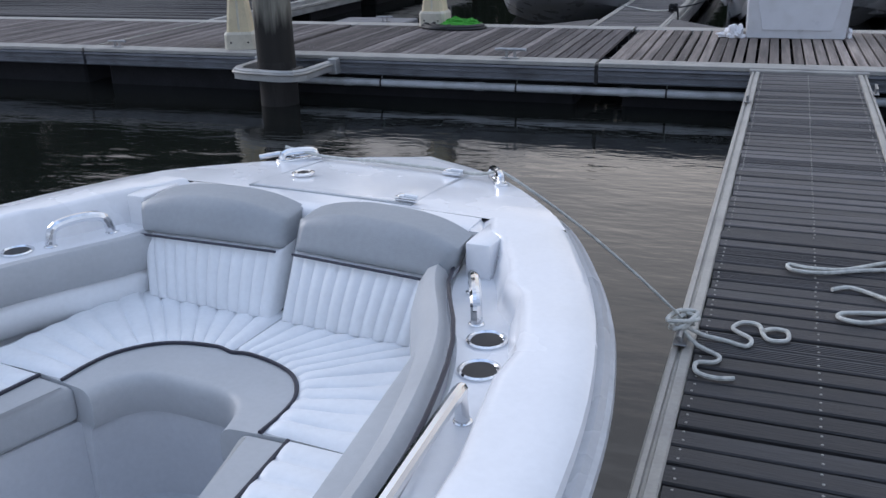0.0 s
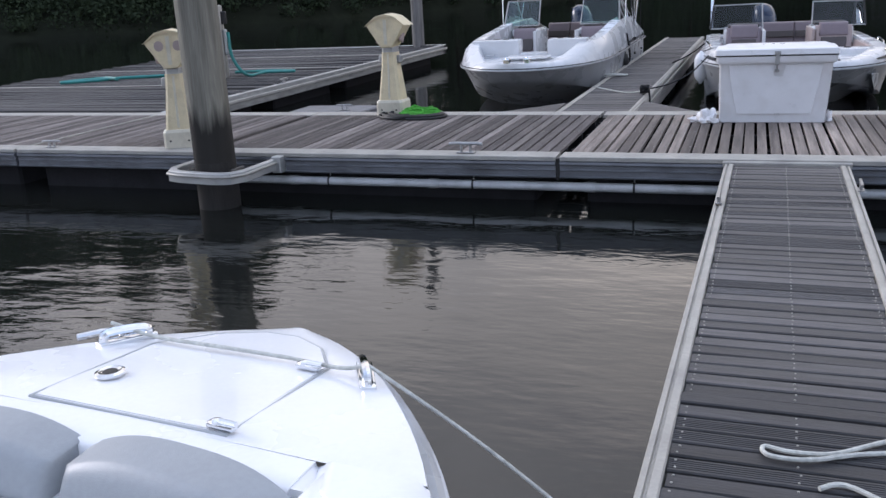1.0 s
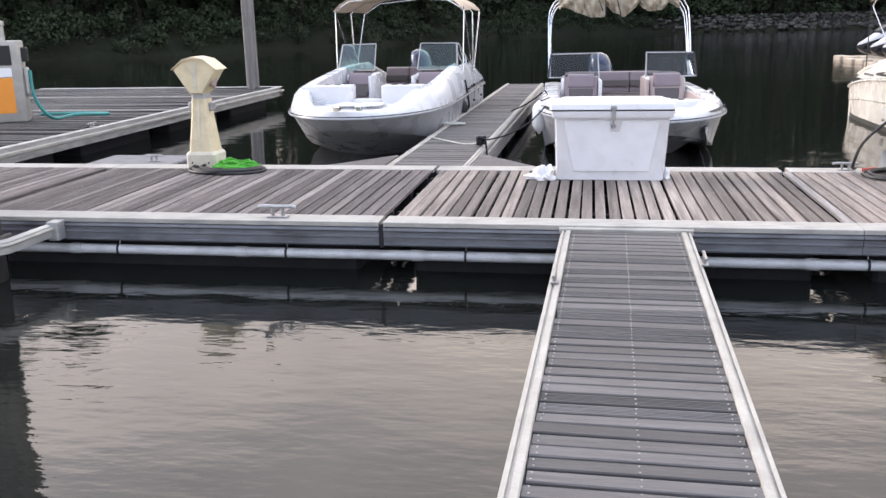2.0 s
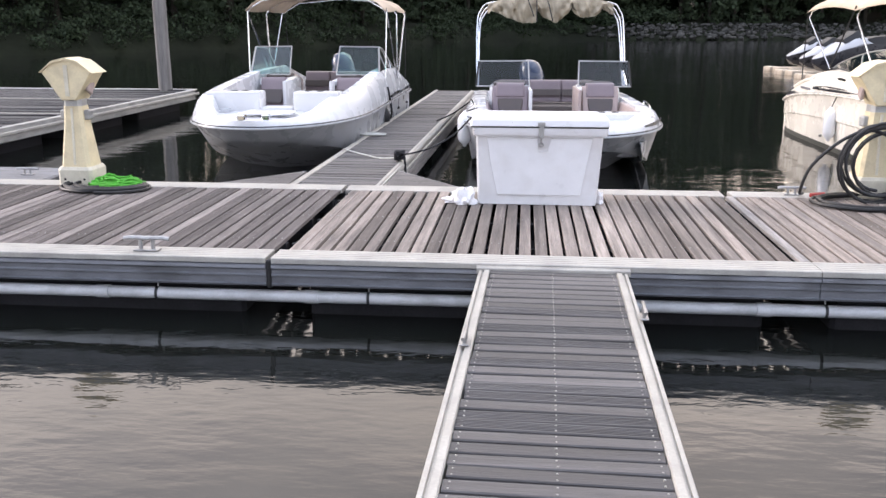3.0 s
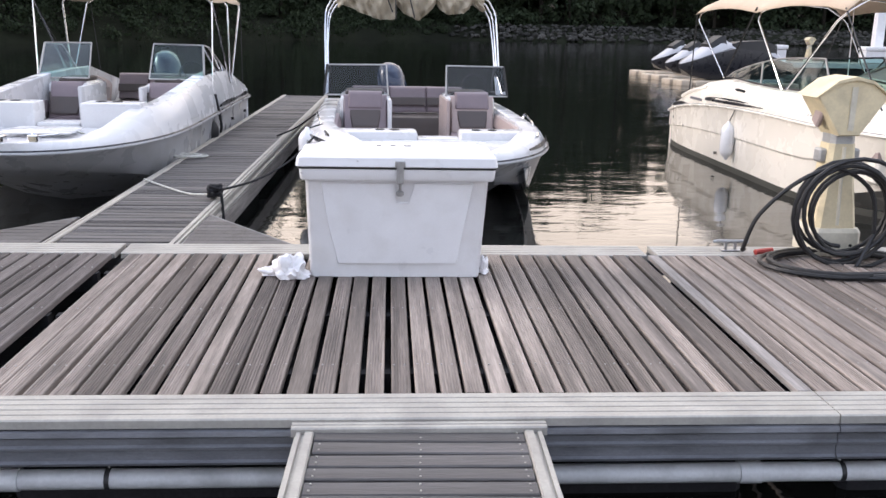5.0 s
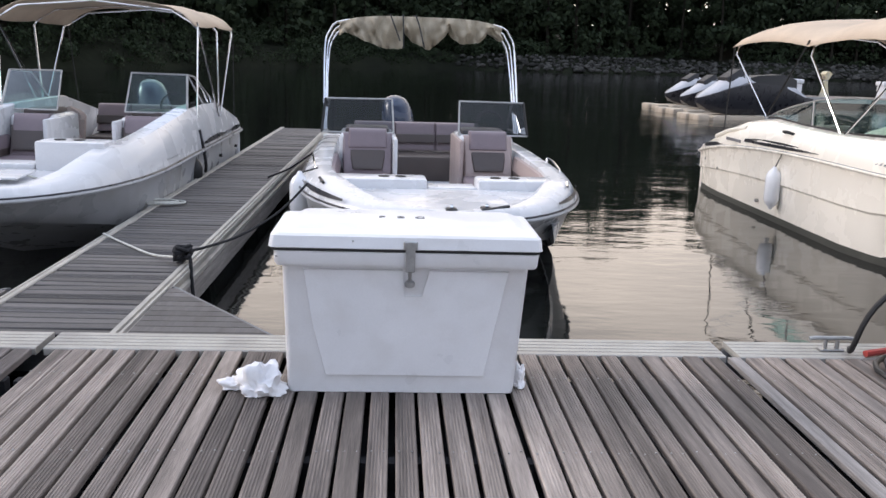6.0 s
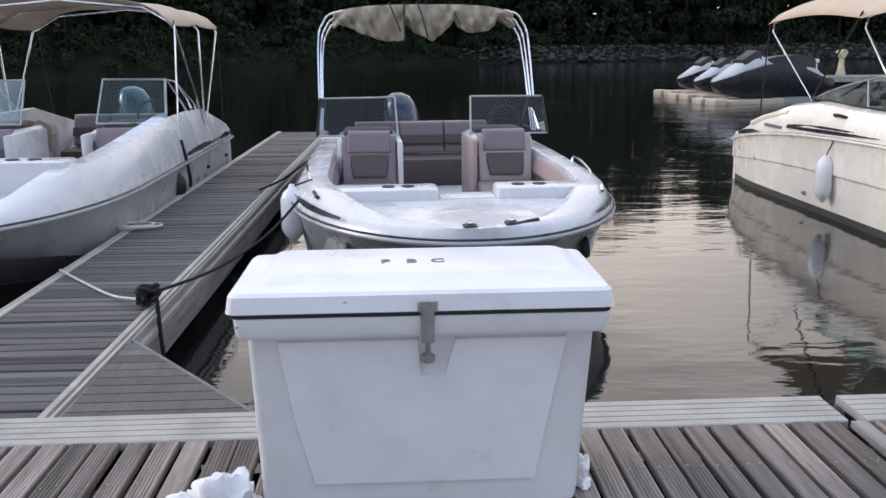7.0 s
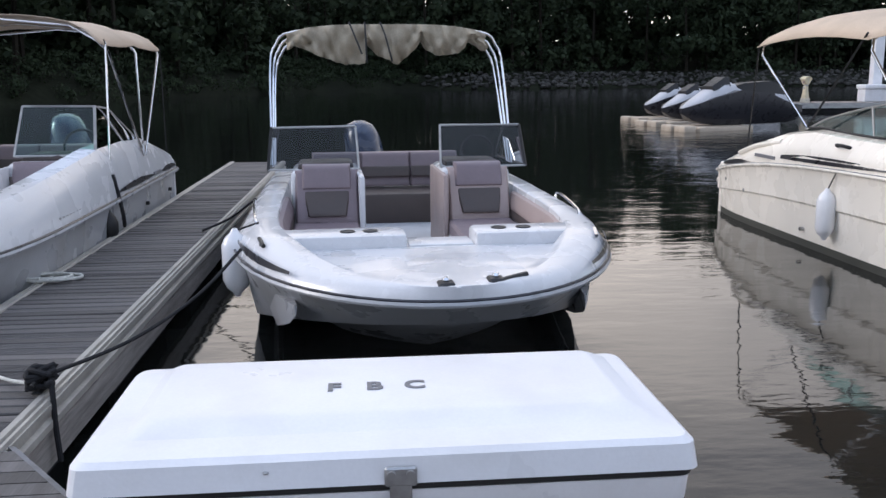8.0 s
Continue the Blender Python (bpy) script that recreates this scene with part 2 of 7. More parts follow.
def water_mat():
    m = bpy.data.materials.new("river_water")
    m.use_nodes = True
    n, l = m.node_tree.nodes, m.node_tree.links
    b = n["Principled BSDF"]
    b.inputs["Base Color"].default_value = (0.009, 0.010, 0.009, 1)
    b.inputs["Roughness"].default_value, b.inputs["IOR"].default_value = 0.015, 1.55
    co = n.new("ShaderNodeTexCoord")

    def ranged(src, a, c, lo, hi):
        r = n.new("ShaderNodeMapRange")
        for sock, v in (("From Min", a), ("From Max", c), ("To Min", lo), ("To Max", hi)):
            r.inputs[sock].default_value = v
        l.new(src, r.inputs["Value"])
        return r.outputs["Result"]

    def joined(kind, a, c):
        k = n.new("ShaderNodeMath")
        k.operation = kind
        for i, v in enumerate((a, c)):
            if isinstance(v, bpy.types.NodeSocket):
                l.new(v, k.inputs[i])
            else:
                k.inputs[i].default_value = v
        return k.outputs[0]

    # a breeze ruffles the open water beyond the moorings in uneven patches
    sp, wind = n.new("ShaderNodeSeparateXYZ"), n.new("ShaderNodeTexNoise")
    wind.inputs["Scale"].default_value, wind.inputs["Detail"].default_value = 0.09, 2.0
    l.new(co.outputs["Object"], sp.inputs[0]), l.new(co.outputs["Object"], wind.inputs["Vector"])
    open_water = joined("MULTIPLY", ranged(sp.outputs["Y"], 11, 24, 0, 1), ranged(sp.outputs["Y"], 34, 60, 1, 0))
    ruffle = joined("MULTIPLY", joined("MULTIPLY", open_water, ranged(sp.outputs["X"], 0.5, 6, 0, 1)), ranged(wind.outputs["Fac"], 0.38, 0.60, 0.25, 1.0))
    ruffle = joined("MAXIMUM", ruffle, ranged(sp.outputs["Y"], 0.0, -1.5, 0.0, 0.32))
    add = 0.0
    for s, stretch, dist, extra, turn in ((0.9, (1, 2.2, 1), 0.0075, 0.014, 12), (5.0, (1, 2.6, 1), 0.0011, 0.0045, -8), (0.16, (1, 1.6, 1), 0.03, 0.0, 30)):
        mp, t = n.new("ShaderNodeMapping"), n.new("ShaderNodeTexNoise")
        mp.inputs["Scale"].default_value, mp.inputs["Rotation"].default_value = stretch, (0, 0, radians(turn))
        t.inputs["Scale"].default_value, t.inputs["Detail"].default_value = s, 3.0
        l.new(co.outputs["Object"], mp.inputs["Vector"]), l.new(mp.outputs["Vector"], t.inputs["Vector"])
        size = joined("ADD", joined("MULTIPLY", ruffle, extra), dist)
        add = joined("ADD", joined("MULTIPLY", t.outputs["Fac"], size), add)
    bp = n.new("ShaderNodeBump")
    bp.inputs["Strength"].default_value, bp.inputs["Distance"].default_value = 1.0, 1.0
    l.new(add, bp.inputs["Height"]), l.new(bp.outputs["Normal"], b.inputs["Normal"])
    return m


M["water"] = water_mat()


def leaf_mat(name="dark_foliage", lo=(0.018, 0.026, 0.014, 1), hi=(0.036, 0.050, 0.024, 1)):
    """A matt material whose tone differs from piece to piece."""
    m = bpy.data.materials.new(name)
    m.use_nodes = True
    n, l = m.node_tree.nodes, m.node_tree.links
    b = n["Principled BSDF"]
    g = n.new("ShaderNodeNewGeometry")
    r = n.new("ShaderNodeValToRGB")
    r.color_ramp.elements[0].color, r.color_ramp.elements[1].color = lo, hi
    l.new(g.outputs["Random Per Island"], r.inputs["Fac"]), l.new(r.outputs["Color"], b.inputs["Base Color"])
    b.inputs["Roughness"].default_value, b.inputs["Specular IOR Level"].default_value = 0.8, 0.15
    return m


M["leaf"] = leaf_mat()
M["rock"] = leaf_mat("riprap_stone", (0.015, 0.015, 0.013, 1), (0.085, 0.082, 0.075, 1))


# ---- builders ----
def link(name, bm, material, parent=None, smooth=0):
    me = bpy.data.meshes.new(name)
    bmesh.ops.recalc_face_normals(bm, faces=bm.faces)
    bm.to_mesh(me)
    bm.free()
    me.materials.append(material)
    if smooth:
        me.shade_smooth()
        me.set_sharp_from_angle(angle=radians(smooth))
    ob = new(name, me)
    if parent is not None:
        ob.parent = parent
    return ob


def part(name, bm, material, parent, label="", smooth=35):
    ob = link(name, bm, material, parent, smooth)
    return tagged(ob, label) if label else ob


def thing(name, label, category, group="", m=None, kind=""):
    ob = new(name)
    ob.empty_display_size = 0.1
    if m is not None:
        ob.matrix_basis = m
    return tagged(ob, label, category, group, kind)


def box(bm, x0, x1, y0, y1, z0, z1, bevel=0.0, seg=1):
    r = bmesh.ops.create_cube(bm, size=1)
    for v in r["verts"]:
        v.co = ((x0 + x1) / 2 + v.co.x * (x1 - x0), (y0 + y1) / 2 + v.co.y * (y1 - y0), (z0 + z1) / 2 + v.co.z * (z1 - z0))
    if bevel:
        es = {e for v in r["verts"] for e in v.link_edges}
        bmesh.ops.bevel(bm, geom=list(es), offset=bevel, segments=seg, affect="EDGES", profile=0.5)
    return bm


def boxed(*a, **k):
    return box(bmesh.new(), *a, **k)


def tube(bm, pts, r, seg=8, closed=False, r_end=None):
    """A round bar along points."""
    pts = [Vector(p) for p in pts]
    n = len(pts)
    rings = []
    side = None
    for i, p in enumerate(pts):
        a = pts[i - 1] if (i or closed) else p
        b = pts[(i + 1) % n] if (i < n - 1 or closed) else p
        d = (b - a).normalized()
        if side is None:
            side = d.orthogonal().normalized()
        side = (side - d * side.dot(d))
        side = side.normalized() if side.length > 1e-6 else d.orthogonal().normalized()
        up = d.cross(side)
        rr = r if r_end is None else r + (r_end - r) * i / (n - 1)
        rings.append([bm.verts.new(p + (side * math.cos(6.28319 * k / seg) + up * math.sin(6.28319 * k / seg)) * rr) for k in range(seg)])
    for i in range(n if closed else n - 1):
        a, b = rings[i], rings[(i + 1) % n]
        for k in range(seg):
            bm.faces.new((a[k], a[(k + 1) % seg], b[(k + 1) % seg], b[k]))
    if not closed:
        bm.faces.new(rings[0][::-1]), bm.faces.new(rings[-1])
    return bm


def smooth_path(pts, steps=6, closed=False):
    """A smooth line through points (Catmull-Rom)."""
    p = [Vector(q) for q in pts]
    n = len(p)
    out = []
    for i in range(n if closed else n - 1):
        a, b, c, d = (p[(i + k) % n] if closed else p[min(max(i + k, 0), n - 1)] for k in (-1, 0, 1, 2))
        for s in range(steps):
            t = s / steps
            out.append(0.5 * (2 * b + (c - a) * t + (2 * a - 5 * b + 4 * c - d) * t * t + (3 * b - a - 3 * c + d) * t ** 3))
    if not closed:
        out.append(p[-1])
    return out


def loft(bm, rows, close_ends=True, closed=False):
    """Skin over rows of points, all of one length."""
    vs = [[bm.verts.new(p) for p in row] for row in rows]
    m = len(rows[0])
    for a, b in zip(vs, vs[1:]):
        for k in range(m if closed else m - 1):
            q = [a[k], a[(k + 1) % m], b[(k + 1) % m], b[k]]
            if (q[0].co - q[3].co).length > 1e-6 or (q[1].co - q[2].co).length > 1e-6:
                bm.faces.new(q)
    if close_ends and closed:
        bm.faces.new(vs[0][::-1]), bm.faces.new(vs[-1])
    return bm


def prism(bm, outline, z0, z1, bevel=0.0, seg=2):
    """An upright slab over an outline in plan."""
    lo = [bm.verts.new((x, y, z0)) for x, y in outline]
    hi = [bm.verts.new((x, y, z1)) for x, y in outline]
    n = len(lo)
    fs = [bm.faces.new(lo[::-1]), bm.faces.new(hi)]
    for i in range(n):
        fs.append(bm.faces.new((lo[i], lo[(i + 1) % n], hi[(i + 1) % n], hi[i])))
    if bevel:
        es = list({e for f in fs for e in f.edges})
        bmesh.ops.bevel(bm, geom=es, offset=bevel, segments=seg, affect="EDGES", profile=0.5)
    return bm


def lathe(bm, prof, seg=16, at=(0, 0, 0)):
    rows = [[(at[0] + r * math.cos(6.28319 * k / seg), at[1] + r * math.sin(6.28319 * k / seg), at[2] + z) for k in range(seg)] for r, z in prof]
    return loft(bm, rows, True, True)


def cushion(bm, p00, p10, p01, p11, back, round_r=0.03, pleats=0, amp=0.006, nu=28, nv=12, puff=0.0, arch=0.0):
    """A padded panel: a face between four corners with soft edges, pleats across u, and a body towards back."""
    p00, p10, p01, p11, back = (Vector(p) for p in (p00, p10, p01, p11, back))
    wu, wv = (p10 - p00).length, (p01 - p00).length
    if pleats:
        nu = pleats * 8
    grid = []
    up = (p01 - p00).normalized()
    for j in range(nv + 1):
        row = []
        for i in range(nu + 1):
            s, t = i / nu, j / nv
            # finer spacing toward the edges
            s2, t2 = s, 0.5 - 0.5 * math.cos(math.pi * t)
            p = (p00 * (1 - s2) + p10 * s2) * (1 - t2) + (p01 * (1 - s2) + p11 * s2) * t2
            p = p + up * arch * t2 * (1 - abs(2 * s2 - 1) ** 2.8)
            e = min(s2 * wu, (1 - s2) * wu, t2 * wv, (1 - t2) * wv)
            drop = 0.0
            if e < round_r:
                drop = round_r * (1 - math.sqrt(max(0, 1 - (1 - e / round_r) ** 2)))
            if pleats and e > round_r * 0.5:
                drop += amp * (1 - abs(math.sin(math.pi * s2 * pleats)) ** 0.6)
            drop -= puff * math.sin(math.pi * s2) * math.sin(math.pi * t2)
            row.append(bm.verts.new(p + back.normalized() * drop))
        grid.append(row)
    for a, b in zip(grid, grid[1:]):
        for k in range(nu):
            bm.faces.new((a[k], a[k + 1], b[k + 1], b[k]))
    ring = grid[0] + [r[-1] for r in grid[1:]] + grid[-1][-2::-1] + [r[0] for r in grid[-2:0:-1]]
    low = [bm.verts.new(v.co + back * 1.0) for v in ring]
    n = len(ring)
    for i in range(n):
        bm.faces.new((ring[i], low[i], low[(i + 1) % n], ring[(i + 1) % n]))
    bm.faces.new(low)
    return bm


def lerp(a, b, t):
    return a + (b - a) * t


def table(x, xs, ys):
    """Smoothly read a value between listed stations."""
    return float(np.interp(x, xs, ys))


def curve(x, xs, ys):
    """A value read smoothly between listed stations."""
    k = int(np.searchsorted(xs, x)) - 1
    k = min(max(k, 0), len(xs) - 2)
    t = min(max((x - xs[k]) / (xs[k + 1] - xs[k]), 0), 1)

    def slope(i):
        lo, hi = max(i - 1, 0), min(i + 1, len(xs) - 1)
        return (ys[hi] - ys[lo]) / (xs[hi] - xs[lo])
    d, h = xs[k + 1] - xs[k], t * t * (3 - 2 * t)
    return ys[k] * (1 - h) + ys[k + 1] * h + d * (slope(k) * t * (1 - t) ** 2 - slope(k + 1) * t * t * (1 - t))


# ---- water, bank, woods ----
def shore(x):
    """How far out the opposite bank begins."""
    near = float(np.interp(x, (-330, -100, -60, -36, -25, -14, -3), (10, 22, 33, 46, 64, 90, 112)))
    return near + 0.12 * max(x, 0) + (3 * math.sin(x * 0.045) + 2 * math.sin(x * 0.17 + 1)) * (1 if x > -10 else 0.3)


def make_water():
    bm = bmesh.new()
    vs = [bm.verts.new(p) for p in ((-900, -900, WATER), (900, -900, WATER), (900, 900, WATER), (-900, 900, WATER))]
    bm.faces.new(vs)
    tagged(link("water", bm, M["water"]), "calm dark olive river water with fine ripples", "water", kind="structure")


def make_bank():
    bm = bmesh.new()
    prof = ((-6, -3.0), (0, WATER - 0.1), (3, 0.6), (8, 1.6), (16, 2.2), (40, 5.0), (90, 9.0), (300, 12.0))
    rows = []
    for i in range(120):
        x = -330 + i * 5.5
        rows.append([(x, shore(x) + d, z + (0.5 * noise.noise((x * 0.1, d * 0.1, 0)) if d > 2 else 0)) for d, z in prof])
    loft(bm, rows, False)
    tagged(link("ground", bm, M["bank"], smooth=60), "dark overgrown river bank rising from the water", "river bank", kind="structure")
    # the near bank, behind and beside the marina
    bm = bmesh.new()
    rows = [[(-330 + i * 12.0, -60 - d, z) for d, z in prof] for i in range(60)]
    loft(bm, rows, False)
    tagged(link("ground", bm, M["bank"], smooth=60), "low earth bank behind the marina", "river bank", kind="structure")


def make_woods():
    rng = np.random.default_rng(5)
    vs, fs = [], []
    tv, tf = [], []

    def leaf(c, s, d):
        a = np.cross(d, rng.normal(size=3))
        a /= np.linalg.norm(a) + 1e-6
        b = np.cross(d, a)
        a, b = a * s, b * s * rng.uniform(0.5, 0.9)
        k = len(vs)
        vs.extend((c - a, c - b * 0.9, c + a, c + b))
        fs.append((k, k + 1, k + 2, k + 3))

    def clump(c, r, count, s):
        for _ in range(count):
            d = rng.normal(size=3)
            d /= np.linalg.norm(d)
            leaf(c + d * r * rng.uniform(0.55, 1.05) * np.array((1, 1, 0.75)), s * rng.uniform(0.6, 1.3), d + rng.normal(size=3) * 0.5)

    for i in range(230):
        x = -150 + 330 * (i + rng.uniform(-0.4, 0.4)) / 230
        row = i % 3
        y = shore(x) + 11 + row * 9 + rng.uniform(-3, 3)
        h = rng.uniform(14, 21) + row * 3.5 + 2.0 * math.sin(x * 0.06 + 0.5)
        if x < -44:
            h *= 0.94
        elif x < -12:
            h *= 0.80
        if 0 < x < 7:
            h *= 0.66
        z0 = 1.6 + row * 1.2
        lean = rng.normal(size=2) * 0.5
        k = len(tv)
        for q in range(6):
            u = q / 5
            r = lerp(0.28, 0.05, u)
            for a in range(5):
                tv.append((x + lean[0] * u + r * math.cos(a * 1.2566), y + lean[1] * u + r * math.sin(a * 1.2566), z0 - 1 + (h * 0.9 + 1) * u))
        for q in range(5):
            for a in range(5):
                tf.append((k + q * 5 + a, k + q * 5 + (a + 1) % 5, k + q * 5 + 5 + (a + 1) % 5, k + q * 5 + 5 + a))
        for _ in range(int(10 + h * 0.75)):
            u = rng.uniform(0.12, 1.0)
            w = (1.0 - abs(u - 0.5) * 1.2) * h * 0.24 + 0.8
            ang = rng.uniform(0, 6.283)
            c = np.array((x + math.cos(ang) * w * rng.uniform(0.2, 1), y + math.sin(ang) * w * rng.uniform(0.2, 1), z0 + h * u))
            clump(c, rng.uniform(1.3, 2.5), 62 if x > -60 else 40, 0.34)
    # the close-grown trees behind
    for _ in range(1150):
        x = rng.uniform(-170, 200)
        hmax = 25 + 3 * math.sin(x * 0.05) + 2.5 * math.sin(x * 0.21)
        if 0 < x < 7:
            hmax *= 0.62
        elif -44 < x < -12:
            hmax -= 8
        c = np.array((x, shore(x) + rng.uniform(28, 44), rng.uniform(1.0, hmax)))
        clump(c, rng.uniform(2.2, 4.0), 60, 0.85)
    # undergrowth along the water's edge
    for i in range(1500):
        x = rng.uniform(-110, 20) if i % 3 else rng.uniform(-150, 180)
        d = rng.uniform(0.8, 14)
        if x > 8:
            d = 6 + d * 0.6
        z = float(np.interp(d, (0, 3, 8, 16), (WATER, 0.6, 1.6, 2.2)))
        c = np.array((x, shore(x) + d, z + rng.uniform(0.0, 0.5 + 0.12 * d)))
        clump(c, rng.uniform(0.6, 1.5), 110 if x < 10 else 50, 0.11 if x < 10 else 0.2)
    # low growth that closes the view between the trunks
    for _ in range(420):
        x = rng.uniform(-64, 24)
        clump(np.array((x, shore(x) + rng.uniform(26, 38), rng.uniform(1.0, 9.5))), rng.uniform(2.0, 3.4), 44, 0.85)
    me = bpy.data.meshes.new("woods")
    me.from_pydata([tuple(v) for v in vs], [], fs)
    me.materials.append(M["leaf"])
    tagged(new("woods", me), "dense dark green broadleaf woods along the far bank", "trees", kind="stuff")
    me = bpy.data.meshes.new("tree_trunks")
    me.from_pydata(tv, [], tf)
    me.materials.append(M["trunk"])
    tagged(new("tree_trunks", me), "slim dark trunks standing in the far woods", "tree trunks", kind="stuff")


def make_riprap():
    rng = np.random.default_rng(9)
    src = bmesh.new()
    bmesh.ops.create_icosphere(src, subdivisions=1, radius=1)
    base = [v.co.copy() for v in src.verts]
    tri = [[v.index for v in f.verts] for f in src.faces]
    src.free()
    vs, fs = [], []
    for _ in range(1900):
        x = rng.uniform(8, 110)
        if rng.uniform() > min(1, (x - 6) / 16):
            continue
        d = rng.uniform(0.2, 6.0)
        s = rng.uniform(0.13, 0.50) * (1 - d * 0.04)
        c = Vector((x, shore(x) + d, WATER + d * 0.33 + 0.15))
        sc = (rng.uniform(0.7, 1.4), rng.uniform(0.7, 1.3), rng.uniform(0.5, 0.9))
        k = len(vs)
        for p in base:
            j = rng.uniform(0.75, 1.15)
            vs.append((c.x + p.x * s * sc[0] * j, c.y + p.y * s * sc[1] * j, c.z + p.z * s * sc[2] * j))
        fs.extend([tuple(k + i for i in t) for t in tri])
    me = bpy.data.meshes.new("riprap")
    me.from_pydata(vs, [], fs)
    me.materials.append(M["rock"])
    tagged(new("riprap", me), "loose grey riprap stones along the far waterline", "stones", kind="stuff")


make_water()
make_bank()
make_woods()
make_riprap()


# ---- docks ----
DEEP = 0.0032


def plank_mesh(width, length, thick, grooves, rng, name="plank"):
    """A deck board along y, its top cut by shallow lengthwise grooves."""
    bm = bmesh.new()
    h, e = width / 2, 0.004
    top = [(-h, -e * 1.5), (-h + e, 0)]
    if grooves:
        step = (width - 2 * e) / (grooves + 1)
        for g in range(grooves):
            x = -h + e + step * (g + 1)
            top += [(x - 0.004, 0), (x - 0.0025, -DEEP), (x + 0.0025, -DEEP), (x + 0.004, 0)]
    top += [(h - e, 0), (h, -e * 1.5)]
    prof = top + [(h, -thick), (-h, -thick)]
    bow = rng.uniform(-0.002, 0.002)
    rows = [[(x + bow * (1 - (2 * t - 1) ** 2), length * (t - 0.5), z) for x, z in prof] for t in (0, 1)]
    loft(bm, rows, True, True)
    me = bpy.data.meshes.new(name)
    bmesh.ops.recalc_face_normals(bm, faces=bm.faces)
    bm.to_mesh(me)
    bm.free()
    return me


def lay_planks(parent, centres, across, along0, along1, pitch, material, along="y", z=0.0, gap=0.016, grooves=5, seed=1, thick=0.035, cut=0.6):
    """Deck boards side by side; centres run across, each board spans along0 to along1."""
    rng = np.random.default_rng(seed)
    length = along1 - along0
    kinds = []
    for g, narrow in ((grooves, 0), (grooves if cut > 0.5 else 0, 0.004), (grooves if cut > 0.5 else 0, 0), (grooves if cut > 0.5 else 0, 0.007), (0, 0.003)):
        me = plank_mesh(pitch - gap - narrow, length, thick, g, rng)
        me.materials.append(material)
        kinds.append(me)
    for i, c in enumerate(centres):
        ob = new("plank", kinds[int(rng.integers(len(kinds)))])
        ob.parent = parent
        dz, da, dt = rng.normal(0, 0.0015), rng.normal(0, 0.004), rng.normal(0, 0.12)
        mid = (along0 + along1) / 2 + da
        wob = rng.normal(0, 0.0032)
        ob.matrix_basis = pose(c + wob, mid, z + dz, 0, rng.normal(0, 0.25), dt) if along == "y" else pose(mid, c + wob, z + dz, rng.normal(0, 0.25), 0, 90 + dt)


def cleat(m, name="dock_cleat", label="galvanised steel horn cleat bolted to the dock edge", mt="steel", s=1.0):
    t = thing(name, label, "cleat", m=m)
    part("horn_bar", tube(bmesh.new(), [(-0.13 * s, 0, 0.066 * s), (-0.09 * s, 0, 0.072 * s), (0, 0, 0.07 * s), (0.09 * s, 0, 0.072 * s), (0.13 * s, 0, 0.066 * s)], 0.013 * s, 8), M[mt], t)
    for x in (-0.035, 0.035):
        part("leg", tube(bmesh.new(), [(x * s, 0, 0.0), (x * s, 0, 0.065 * s)], 0.013 * s, 8), M[mt], t)
    part("base_plate", boxed(-0.07 * s, 0.07 * s, -0.03 * s, 0.03 * s, 0.0, 0.01 * s, bevel=0.003), M[mt], t)
    return t


def ribbed_strip(x0, x1, y0, y1, z, ribs=4):
    """A trim board with lengthwise ridges, along x."""
    bm = bmesh.new()
    prof = [(y0, z - 0.04), (y0, z - 0.006), (y0 + 0.006, z)]
    step = (y1 - y0) / (ribs + 1)
    for k in range(ribs):
        y = y0 + step * (k + 1)
        prof += [(y - 0.006, z), (y - 0.003, z - 0.006), (y + 0.003, z - 0.006), (y + 0.006, z)]
    prof += [(y1 - 0.004, z), (y1, z - 0.006), (y1, z - 0.04)]
    return loft(bm, [[(x, y, q) for y, q in prof] for x in (x0, x1)], True, True)


def fascia_bar(x0, x1, y, z0, z1):
    """The dock's side beam: a rolled profile along x."""
    h = z0 - z1
    prof = [(0.0, z0), (-0.035, z0 - 0.01), (-0.04, z0 - 0.03), (-0.02, z0 - 0.045), (-0.02, z0 - h * 0.45), (-0.03, z0 - h * 0.5),
            (-0.03, z0 - h * 0.56), (-0.02, z0 - h * 0.6), (-0.02, z0 - h * 0.88), (-0.035, z0 - h * 0.92), (-0.03, z1), (0.06, z1), (0.06, z0)]
    return loft(bmesh.new(), [[(x, y + a, b) for a, b in prof] for x in (x0, x1)], True, True)


PITCH = 0.1125


